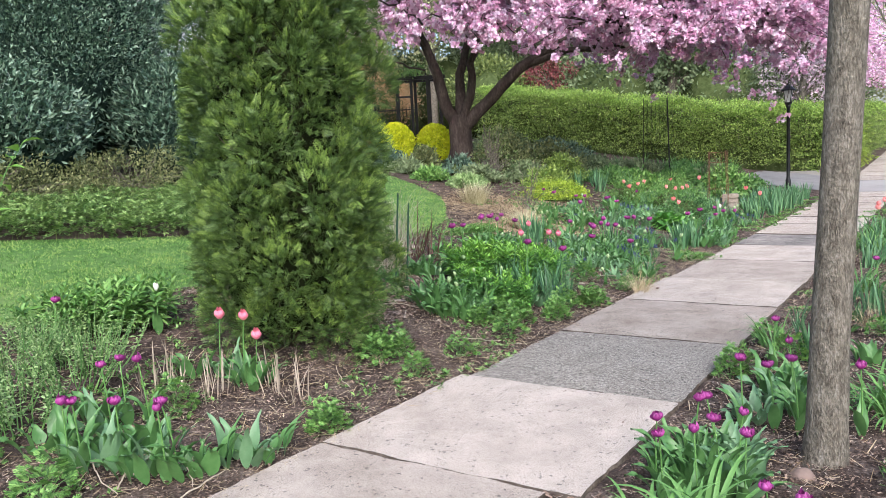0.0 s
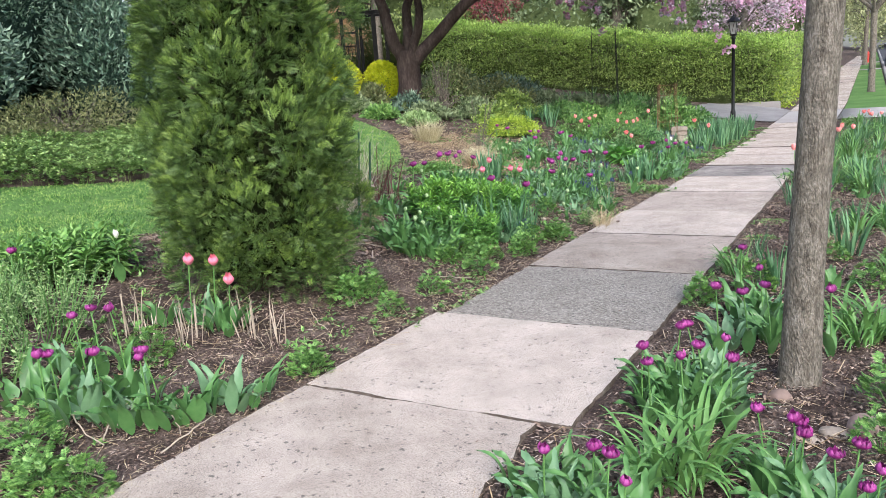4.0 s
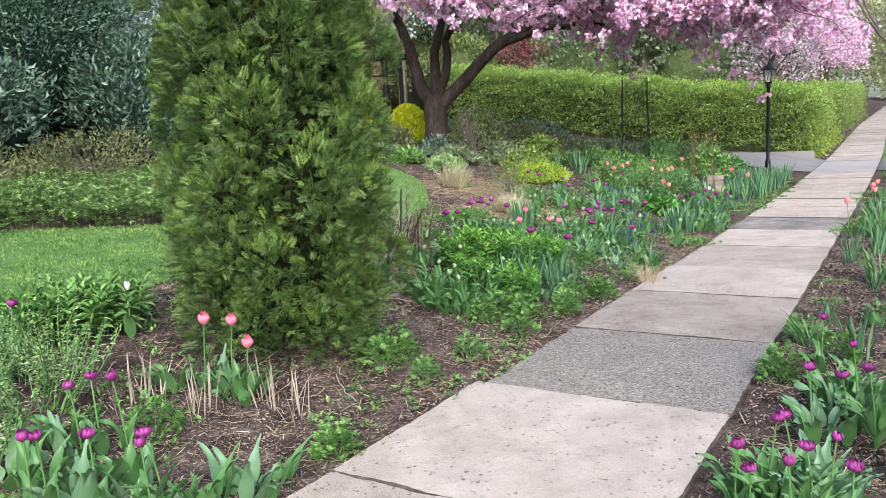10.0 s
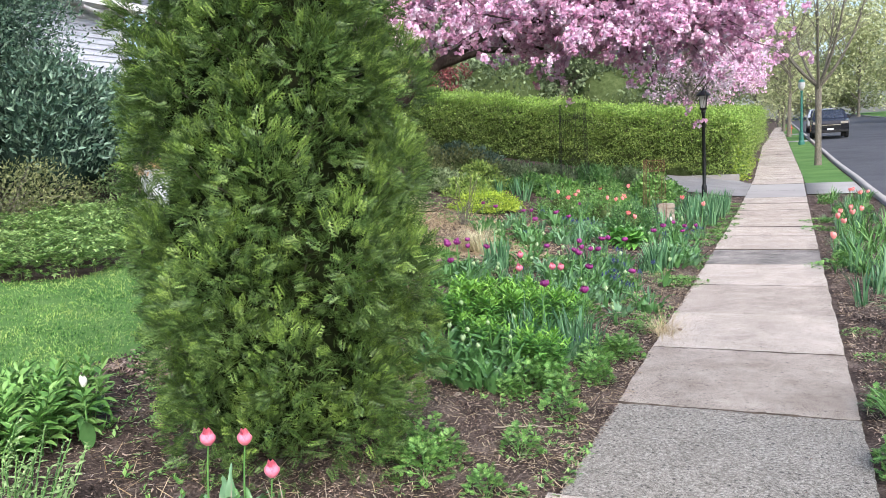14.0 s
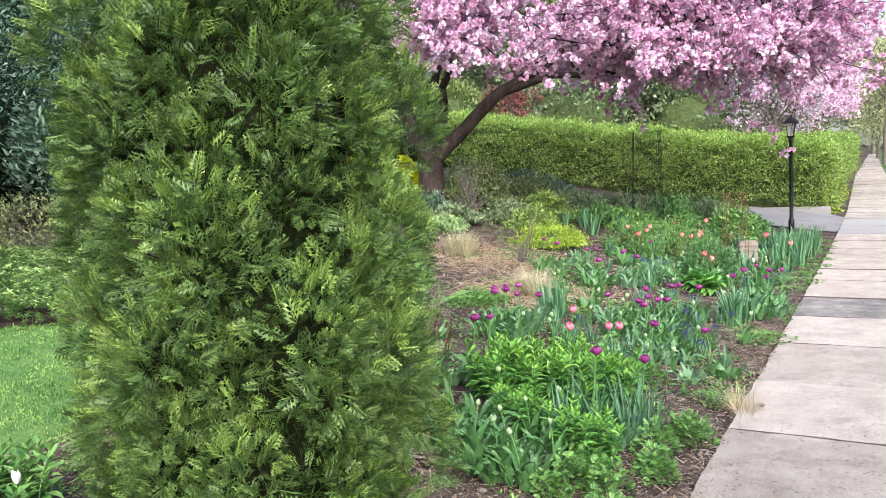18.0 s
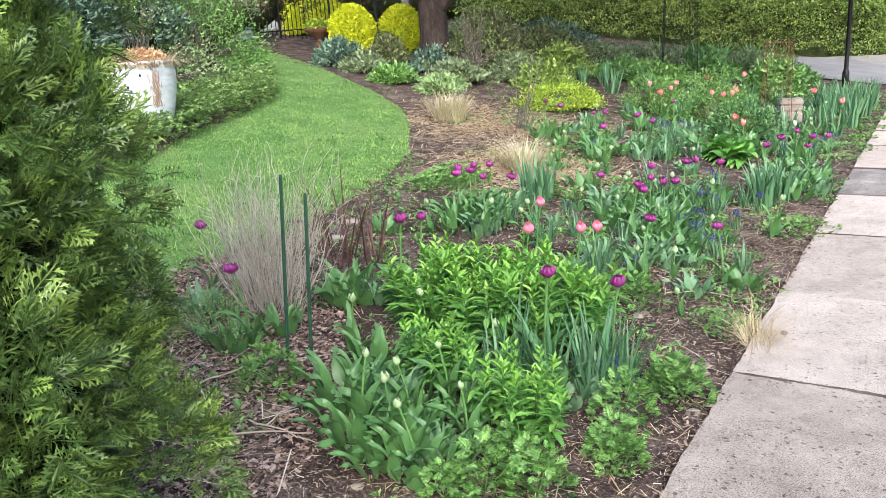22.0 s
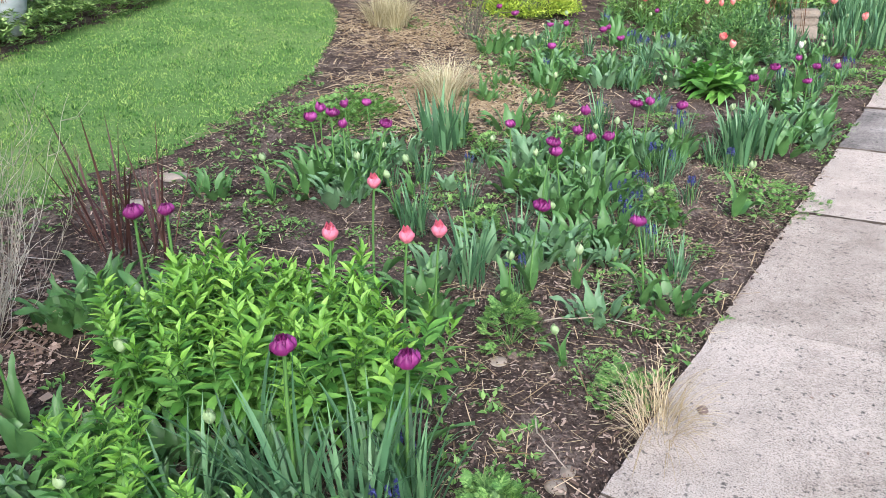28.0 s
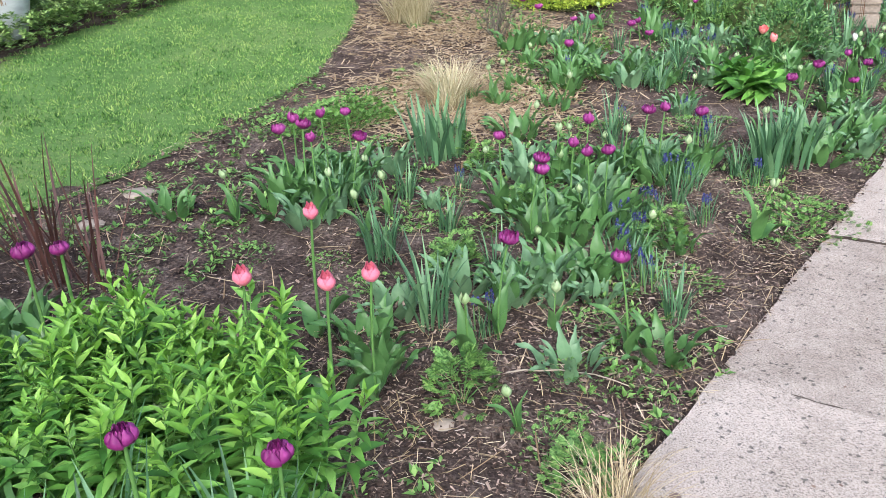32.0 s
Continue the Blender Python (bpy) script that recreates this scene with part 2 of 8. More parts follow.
M = {
    "soil": node_mat("soil_mulch", ((0.02, 0.015, 0.012), (0.085, 0.064, 0.052), (0.26, 0.21, 0.173)), 5, 0.95, 1.0, fine=14, detail=10, bump_dist=0.02, spec=0.1),
    "chip": node_mat("wood_chip", ((0.07, 0.046, 0.034), (0.21, 0.15, 0.112), (0.44, 0.35, 0.27)), 20, 0.9, 0.3, island=0.75, spec=0.1),
    "chip_pale": node_mat("weathered_chip", ((0.12, 0.08, 0.058), (0.27, 0.19, 0.145), (0.44, 0.34, 0.27)), 20, 0.9, 0.2, island=0.8, spec=0.1),
    "shred": node_mat("weathered_shred", ((0.10, 0.072, 0.05), (0.31, 0.25, 0.192), (0.62, 0.545, 0.45)), 20, 0.85, 0.1, island=0.8, spec=0.2),
    "straw": node_mat("straw", ((0.22, 0.15, 0.08), (0.42, 0.32, 0.18), (0.56, 0.46, 0.30)), 20, 0.8, 0.1, island=0.7, spec=0.2),
    "turf": node_mat("turf", ((0.055, 0.12, 0.032), (0.095, 0.19, 0.052), (0.18, 0.25, 0.085)), 1.2, 0.9, 0.8, fine=30, detail=10, spec=0.1),
    "grass": leafy("grass_blade", (0.038, 0.145, 0.026), (0.17, 0.36, 0.075), (0.42, 0.56, 0.165), 0.6, 0.35, 2.6, 0.3, (0.36, 0.64)),
    "concrete": slab_mat("old_concrete", ((0.21, 0.174, 0.138), (0.432, 0.376, 0.310), (0.63, 0.568, 0.48)), 0.7, share=0.6),
    "damp_concrete": slab_mat("damp_concrete", ((0.12, 0.112, 0.10), (0.29, 0.268, 0.235), (0.52, 0.48, 0.42)), 0.7, share=0.4),
    "joint_dirt": node_mat("joint_dirt", ((0.045, 0.036, 0.028), (0.11, 0.09, 0.07), (0.22, 0.19, 0.155)), 9, 0.95, 0.5, fine=6, spec=0.1),
    "aggregate": slab_mat("exposed_aggregate", ((0.15, 0.138, 0.112), (0.335, 0.312, 0.262), (0.60, 0.57, 0.49)), 0.8, 60, 0.85),
    "pale_concrete": node_mat("pale_concrete", ((0.22, 0.213, 0.198), (0.31, 0.30, 0.28), (0.40, 0.388, 0.362)), 1.2, 0.9, 0.4, each=0.2, fine=40, bump_dist=0.003, spec=0.2),
    "grey_concrete": node_mat("grey_concrete", ((0.15, 0.147, 0.14), (0.215, 0.21, 0.20), (0.29, 0.284, 0.27)), 1.6, 0.9, 0.4, fine=30, bump_dist=0.003, spec=0.2),
    "asphalt": node_mat("asphalt", ((0.05, 0.052, 0.058), (0.075, 0.078, 0.085), (0.10, 0.103, 0.11)), 0.8, 0.9, 0.5, fine=80, spec=0.2),
    "bark": node_mat("grey_bark", ((0.055, 0.049, 0.037), (0.175, 0.158, 0.122), (0.34, 0.315, 0.255)), 38, 0.95, 1.0, stretch=(1, 1, 0.38), fine=4, detail=12, bump_dist=0.02, spec=0.15),
    "cherry_bark": node_mat("cherry_bark", ((0.025, 0.019, 0.015), (0.06, 0.045, 0.036), (0.12, 0.095, 0.08)), 6, 0.85, 0.9, stretch=(1, 1, 0.35), fine=5, bump_dist=0.02, spec=0.2),
    "black_metal": node_mat("black_painted_metal", ((0.006, 0.007, 0.007), (0.012, 0.013, 0.013), (0.022, 0.023, 0.023)), 12, 0.42, 0.1, metal=0.3),
    "rust": node_mat("rusty_wire", ((0.06, 0.03, 0.018), (0.14, 0.07, 0.035), (0.22, 0.12, 0.06)), 30, 0.85, 0.3),
    "stake": node_mat("green_stake", ((0.012, 0.05, 0.026), (0.02, 0.075, 0.04), (0.035, 0.10, 0.055)), 20, 0.5, 0.1),
    "pot": node_mat("white_glaze", ((0.38, 0.41, 0.41), (0.54, 0.58, 0.58), (0.66, 0.70, 0.70)), 2.5, 0.3, 0.15, fine=4, stretch=(1, 1, 3), bump_dist=0.004, spec=0.5),
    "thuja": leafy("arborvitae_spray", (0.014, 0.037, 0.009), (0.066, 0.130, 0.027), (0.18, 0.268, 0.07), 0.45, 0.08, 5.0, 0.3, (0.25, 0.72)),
    "thuja_tip": leafy("arborvitae_lit_tip", (0.07, 0.14, 0.022), (0.15, 0.25, 0.042), (0.29, 0.41, 0.10), 0.45, 0.1, 5.0, 0.3, (0.25, 0.72)),
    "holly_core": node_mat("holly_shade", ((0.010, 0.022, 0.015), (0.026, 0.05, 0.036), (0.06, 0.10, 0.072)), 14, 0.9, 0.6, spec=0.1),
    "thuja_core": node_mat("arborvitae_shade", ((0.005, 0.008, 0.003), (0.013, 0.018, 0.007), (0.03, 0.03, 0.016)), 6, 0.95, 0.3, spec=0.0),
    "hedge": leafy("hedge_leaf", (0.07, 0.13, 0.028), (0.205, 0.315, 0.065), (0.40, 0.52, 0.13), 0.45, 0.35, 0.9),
    "hedge_skylit": leafy("hedge_skylit_leaf", (0.14, 0.27, 0.04), (0.28, 0.47, 0.08), (0.47, 0.65, 0.15), 0.45, 0.45, 0.9),
    "hedge_core": node_mat("hedge_twig_shade", ((0.03, 0.042, 0.014), (0.07, 0.098, 0.035), (0.12, 0.145, 0.06)), 6, 0.95, 0.5, spec=0.0),
    "holly": leafy("dark_evergreen_leaf", (0.024, 0.064, 0.040), (0.10, 0.18, 0.118), (0.27, 0.39, 0.27), 0.33, 0.15, 1.2),
    "pachysandra": leafy("groundcover_leaf", (0.04, 0.11, 0.024), (0.175, 0.31, 0.078), (0.41, 0.55, 0.20), 0.40, 0.2, 1.2),
    "blossom": leafy("cherry_blossom", (0.72, 0.33, 0.54), (0.88, 0.57, 0.74), (0.95, 0.80, 0.89), 0.6, 0.48, 0.8),
    "pale_blossom": leafy("pale_blossom", (0.44, 0.32, 0.37), (0.60, 0.48, 0.53), (0.74, 0.66, 0.69), 0.6, 0.35, 0.8),
    "tulip_leaf": leafy("tulip_leaf", (0.024, 0.082, 0.022), (0.08, 0.205, 0.058), (0.22, 0.385, 0.135), 0.30, 0.3, 5.0, 0.6),
    "glaucous": leafy("glaucous_leaf", (0.045, 0.12, 0.052), (0.13, 0.26, 0.122), (0.28, 0.45, 0.25), 0.38, 0.25, 5.0, 0.55),
    "bud": leafy("pale_bud", (0.18, 0.30, 0.12), (0.29, 0.43, 0.19), (0.42, 0.54, 0.30), 0.45, 0.25, 12, 0.5),
    "rust_stain": node_mat("rust_stain", ((0.20, 0.13, 0.08), (0.30, 0.21, 0.14), (0.40, 0.31, 0.23)), 30, 0.8, 0.1, island=0.5),
    "strap_leaf": leafy("strap_leaf", (0.05, 0.14, 0.032), (0.115, 0.265, 0.066), (0.25, 0.43, 0.14), 0.45, 0.3, 3.0, 0.5),
    "iris_leaf": leafy("blue_green_leaf", (0.04, 0.11, 0.05), (0.095, 0.225, 0.10), (0.21, 0.38, 0.18), 0.40, 0.25, 3.0, 0.5),
    "phlox": leafy("fresh_green_leaf", (0.035, 0.13, 0.023), (0.112, 0.30, 0.048), (0.27, 0.51, 0.115), 0.38, 0.3, 5.0, 0.5),
    "phlox_tip": leafy("bright_new_leaf", (0.10, 0.28, 0.032), (0.205, 0.435, 0.06), (0.36, 0.60, 0.12), 0.4, 0.35, 5.0, 0.5),
    "herb": leafy("herb_leaf", (0.05, 0.145, 0.03), (0.14, 0.305, 0.066), (0.29, 0.47, 0.135), 0.42, 0.3, 4.0, 0.5),
    "purple": leafy("purple_petal", (0.12, 0.008, 0.075), (0.28, 0.033, 0.19), (0.42, 0.10, 0.32), 0.42, 0.25, 12, 0.3),
    "pink": leafy("pink_petal", (0.70, 0.13, 0.21), (0.83, 0.22, 0.30), (0.88, 0.31, 0.38), 0.42, 0.3, 12, 0.2),
    "coral": leafy("coral_petal", (0.76, 0.12, 0.12), (0.88, 0.25, 0.23), (0.93, 0.43, 0.39), 0.42, 0.3, 12, 0.4),
    "white_petal": leafy("white_petal", (0.62, 0.62, 0.5), (0.75, 0.75, 0.65), (0.85, 0.85, 0.78), 0.42, 0.3, 12, 0.5),
    "blue": leafy("blue_petal", (0.02, 0.025, 0.10), (0.045, 0.055, 0.20), (0.10, 0.12, 0.32), 0.5, 0.2, 12, 0.5),
    "azalea": leafy("azalea_leaf", (0.065, 0.088, 0.03), (0.145, 0.18, 0.065), (0.31, 0.33, 0.15), 0.5, 0.3, 3.0, 0.5),
    "yellow": leafy("golden_leaf", (0.62, 0.70, 0.02), (0.80, 0.87, 0.03), (0.90, 0.93, 0.08), 0.5, 0.5, 2.0, 0.55),
    "spirea": leafy("lime_leaf", (0.13, 0.24, 0.02), (0.31, 0.46, 0.04), (0.52, 0.63, 0.09), 0.5, 0.3, 3.0, 0.55),
    "rust_leaf": leafy("orange_brown_leaf", (0.34, 0.19, 0.08), (0.50, 0.31, 0.15), (0.62, 0.43, 0.25), 0.6, 0.3, 2.0, 0.55),
    "red_leaf": leafy("dark_red_leaf", (0.10, 0.02, 0.025), (0.20, 0.05, 0.055), (0.30, 0.10, 0.09), 0.6, 0.3, 2.0, 0.55),
    "spring_leaf": leafy("young_tree_leaf", (0.07, 0.11, 0.03), (0.16, 0.22, 0.06), (0.30, 0.36, 0.12), 0.6, 0.4, 0.6, 0.55),
    "haze_leaf": leafy("pale_spring_leaf", (0.27, 0.31, 0.13), (0.42, 0.46, 0.22), (0.56, 0.58, 0.33), 0.7, 0.45, 0.5, 0.5),
    "far_leaf": leafy("far_tree_leaf", (0.10, 0.15, 0.07), (0.20, 0.27, 0.13), (0.33, 0.41, 0.22), 0.6, 0.3, 0.4, 0.5),
    "catmint": leafy("grey_green_leaf", (0.13, 0.23, 0.075), (0.25, 0.38, 0.14), (0.40, 0.54, 0.24), 0.6, 0.3, 3.0, 0.5),
    "dry": leafy("dry_grass", (0.32, 0.24, 0.12), (0.54, 0.44, 0.25), (0.70, 0.62, 0.42), 0.7, 0.3, 4.0, 0.6),
    "tan_grass": leafy("tan_grass", (0.40, 0.37, 0.19), (0.58, 0.54, 0.33), (0.72, 0.68, 0.48), 0.7, 0.35, 4.0, 0.6),
    "tan_stalk": leafy("grey_brown_stalk", (0.26, 0.21, 0.15), (0.42, 0.36, 0.27), (0.58, 0.51, 0.40), 0.7, 0.3, 4.0, 0.6),
    "silver": leafy("grey_dry_stem", (0.42, 0.37, 0.28), (0.58, 0.53, 0.42), (0.74, 0.69, 0.58), 0.7, 0.3, 4.0, 0.6),
    "red_stem": node_mat("dark_red_stem", ((0.05, 0.02, 0.018), (0.10, 0.045, 0.035), (0.16, 0.08, 0.06)), 20, 0.6, 0.2, island=0.5),
    "stone": node_mat("river_stone", ((0.14, 0.10, 0.08), (0.25, 0.185, 0.15), (0.35, 0.275, 0.23)), 4, 0.75, 0.3, each=0.35),
    "limestone": node_mat("limestone", ((0.20, 0.165, 0.12), (0.31, 0.265, 0.205), (0.41, 0.36, 0.29)), 5, 0.85, 0.6),
    "siding": node_mat("pale_grey_siding", ((0.50, 0.53, 0.57), (0.58, 0.61, 0.65), (0.64, 0.67, 0.70)), 2, 0.6, 0.1),
    "slate": node_mat("slate_roof", ((0.12, 0.13, 0.16), (0.20, 0.22, 0.25), (0.28, 0.30, 0.33)), 4, 0.7, 0.5, each=0.3),
    "fieldstone": node_mat("fieldstone", ((0.08, 0.075, 0.07), (0.16, 0.15, 0.14), (0.25, 0.23, 0.21)), 3, 0.9, 0.8, each=0.4),
    "white_paint": node_mat("white_paint", ((0.68, 0.68, 0.66), (0.76, 0.76, 0.74), (0.82, 0.82, 0.80)), 3, 0.5, 0.05),
    "blue_glaze": node_mat("blue_grey_trough", ((0.05, 0.06, 0.10), (0.09, 0.11, 0.17), (0.14, 0.16, 0.23)), 4, 0.5, 0.2),
    "green_metal": node_mat("green_painted_iron", ((0.02, 0.10, 0.075), (0.03, 0.14, 0.105), (0.05, 0.18, 0.14)), 6, 0.45, 0.1),
    "hydrant_red": node_mat("hydrant_red", ((0.40, 0.03, 0.02), (0.55, 0.05, 0.03), (0.65, 0.09, 0.06)), 6, 0.45, 0.1),
    "tyre": node_mat("tyre_rubber", ((0.012, 0.012, 0.012), (0.02, 0.02, 0.02), (0.035, 0.035, 0.035)), 20, 0.8, 0.2),
    "black_paint": node_mat("black_car_paint", ((0.008, 0.009, 0.012), (0.012, 0.013, 0.018), (0.02, 0.02, 0.026)), 2, 0.18, 0, spec=0.6),
    "silver_paint": node_mat("silver_car_paint", ((0.42, 0.44, 0.46), (0.50, 0.52, 0.54), (0.58, 0.60, 0.62)), 2, 0.25, 0, metal=0.4),
    "chrome": node_mat("chrome", ((0.55, 0.56, 0.57), (0.65, 0.66, 0.67), (0.75, 0.76, 0.77)), 4, 0.15, 0, metal=1.0),
    "glass": node_mat("dark_glass", ((0.02, 0.025, 0.03), (0.035, 0.04, 0.05), (0.05, 0.055, 0.065)), 1, 0.05, 0, spec=0.8),
    "lamp_glass": node_mat("frosted_lamp_glass", ((0.45, 0.46, 0.44), (0.55, 0.56, 0.54), (0.62, 0.63, 0.61)), 3, 0.3, 0, through_light=0.3),
}

# ---- terrain and mesh helpers ----


def street_rise(y):
    y = np.asarray(y, float)
    return np.where(y < 8, 0.0, np.where(y < 18, 0.0015 * (np.clip(y, 8, 18) - 8) ** 2, 0.15 + 0.03 * (np.clip(y, 18, 140) - 18)))


def lie(x, y):
    """Height of the ground: the garden climbs away from the pavement, the street climbs gently further on."""
    x, y = np.asarray(x, float), np.asarray(y, float)
    return street_rise(y) + 0.115 * np.clip(-x - 0.15, 0, 3.85) + 0.16 * np.clip(-x - 4, 0, 8)


def gz(x, y):
    return float(lie(x, y))


def mesh_np(name, verts, faces, material, smooth=False):
    """A mesh from arrays: verts (n, 3) and faces (m, k)."""
    verts, faces = np.asarray(verts, np.float32), np.asarray(faces, np.int32)
    me = bpy.data.meshes.new(name)
    me.vertices.add(len(verts))
    me.vertices.foreach_set("co", verts.ravel())
    me.loops.add(faces.size)
    me.loops.foreach_set("vertex_index", faces.ravel())
    me.polygons.add(len(faces))
    k = faces.shape[1]
    me.polygons.foreach_set("loop_start", np.arange(0, faces.size, k, dtype=np.int32))
    me.polygons.foreach_set("loop_total", np.full(len(faces), k, np.int32))
    if smooth:
        me.polygons.foreach_set("use_smooth", np.ones(len(faces), bool))
    me.update(calc_edges=True)
    me.materials.append(material)
    return me


def bm_mesh(name, bm, material, smooth=False):
    me = bpy.data.meshes.new(name)
    bm.to_mesh(me)
    bm.free()
    me.materials.append(material)
    if smooth:
        for p in me.polygons:
            p.use_smooth = True
    return me


def empty(name, m=None):
    ob = new(name)
    if m is not None:
        ob.matrix_world = m
    return ob


MANY = {"foliage", "leaf_mass", "stem", "stalk", "flower_spike", "blossom", "young_leaf", "twig", "inner_twig", "crown", "new_growth", "new_tip", "withered_spray", "dead_plant", "trailing_stem", "rust_streak", "planting"}


def child(name, me, parent, label="", m=None):
    ob = new(name, me)
    ob.parent = parent
    if m is not None:
        ob.matrix_local = m
    if label:
        ob["label"] = label
    if name in MANY:
        ob["kind"] = "stuff"
    return ob


def part(name, bm, material, parent, label="", smooth=False):
    return child(name, bm_mesh(name, bm, material, smooth), parent, label)


rng = np.random.default_rng(7)


def unit(v):
    return v / np.maximum(np.linalg.norm(v, axis=-1, keepdims=True), 1e-9)


def rand_dirs(n):
    return unit(rng.normal(size=(n, 3)))


def basis(d, up):
    """Rotations whose y runs along d and whose z leans towards up."""
    y = unit(d)
    x = np.cross(y, up)
    bad = np.linalg.norm(x, axis=1) < 1e-4
    x[bad] = np.cross(y[bad], np.array([1.0, 0.3, 0.1]))
    x = unit(x)
    return np.stack([x, y, np.cross(x, y)], axis=2)


def scatter(tv, tf, P, R, S):
    """Copies of a small template (tv, tf) at places P with rotations R and sizes S, as arrays."""
    S = np.asarray(S, float).reshape(-1, 1, 1) if np.ndim(S) <= 1 else np.asarray(S)[:, None, :]
    v = np.einsum("nij,nkj->nki", R, tv[None] * S) + P[:, None, :]
    f = tf[None] + (np.arange(len(P)) * len(tv))[:, None, None]
    return v.reshape(-1, 3), f.reshape(-1, tf.shape[1])


def join(*pieces):
    vs, fs, n = [], [], 0
    for v, f in pieces:
        vs.append(v)
        fs.append(f + n)
        n += len(v)
    return np.concatenate(vs), np.concatenate(fs)


LEAF_V = np.array([(0, 0, 0), (-0.5, 0.45, 0.10), (0, 0.5, 0), (0.5, 0.45, 0.10), (0, 1, -0.12)], float)
LEAF_F = np.array([(0, 2, 1), (0, 3, 2), (1, 2, 4), (2, 3, 4)])
KITE_V = np.array([(0, 0, 0), (-0.5, 0.45, 0.10), (0, 1, -0.12), (0.5, 0.45, 0.10)], float)
KITE_F = np.array([(0, 2, 1), (0, 3, 2)])
CHIP_V = np.array([(-0.5, -0.5, 0), (0.5, -0.4, 0.02), (0.45, 0.5, 0.0), (-0.4, 0.45, 0.03), (0, 0, 0.16)], float)
CHIP_F = np.array([(0, 1, 4), (1, 2, 4), (2, 3, 4), (3, 0, 4)])


def lance_shape(width):
    """A lance-shaped leaf with a folded midrib and a tip that bends down."""
    s = np.array([0, 0.18, 0.42, 0.72, 1.0])
    w = np.array([0.10, 0.66, 1.0, 0.62, 0.03]) * width * 0.5
    z = 0.10 * s - 0.30 * s ** 2.2
    v = np.stack([np.stack([k * w, s, z + abs(k) * w * 0.45], 1) for k in (-1, 0, 1)], 1).reshape(-1, 3)
    f = [(3 * r + c, 3 * r + c + 1, 3 * r + c + 4, 3 * r + c + 3) for r in range(4) for c in range(2)]
    return v, np.array(f)


def leaf_shape(width):
    return LEAF_V * np.array([width, 1, 1])


def spray_shape(arms=6, sub=2, thick=0.016):
    """A flat scaly fan of an arborvitae: a stem, slender side arms, and short twigs on the arms."""
    v, f = [], []

    def arm(p, ang, length, w, lift=0.0):
        d = np.array([math.sin(ang), math.cos(ang), 0])
        s = np.array([d[1], -d[0], 0]) * w
        q = np.array(p, float)
        i = len(v)
        v.extend([q, q + d * length * 0.5 + s + (0, 0, 0.02), q + d * length + (0, 0, lift), q + d * length * 0.5 - s + (0, 0, -0.02)])
        f.append((i, i + 1, i + 2))
        f.append((i, i + 2, i + 3))
        return q, d
    arm((0, 0, 0), 0, 1.0, thick)
    for k in range(arms):
        y = 0.10 + 0.68 * k / arms
        for sgn in (1, -1):
            L = 0.62 * (1.05 - 0.55 * y)
            q, d = arm((0, y + 0.03 * sgn, 0), sgn * 0.66, L, thick, -0.06)
            for j in range(sub):
                arm(q + d * L * (0.35 + 0.3 * j), sgn * 0.66 + (0.6 if j % 2 else -0.6), L * 0.42, thick * 0.95, -0.04)
    return np.array(v, float), np.array(f)


def lace_shape(arms=6, sub=3):
    """A flat fan of scaly twigs: a curling stem, side arms and short blunt twigs on the arms."""
    v, f = [], []

    def twig(p, ang, length, w, lift):
        d = np.array([math.sin(ang), math.cos(ang), 0])
        s = np.array([d[1], -d[0], 0]) * w
        q = np.array(p, float)
        i = len(v)
        v.extend([q, q + d * length * 0.62 + s + (0, 0, lift * 0.4 - 0.5 * w), q + d * length + (0, 0, lift), q + d * length * 0.62 - s + (0, 0, lift * 0.4 - 0.5 * w)])
        f.append((i, i + 1, i + 2))
        f.append((i, i + 2, i + 3))
        return d
    twig((0, 0, 0), 0, 1.0, 0.022, 0.10)
    for k in range(arms):
        y = 0.05 + 0.80 * k / arms
        for sgn in (1, -1):
            L = 0.50 * (1.1 - 0.72 * y)
            q = np.array((0, y + 0.035 * sgn, 0.10 * y * y))
            d = twig(q, sgn * 0.78, L, 0.030, -0.07)
            for j in range(sub):
                twig(q + d * L * (0.28 + 0.22 * j) + (0, 0, -0.02), sgn * 0.78 + (0.62 if j % 2 else -0.62), L * (0.48 - 0.06 * j), 0.030, -0.03)
    return np.array(v, float), np.array(f)


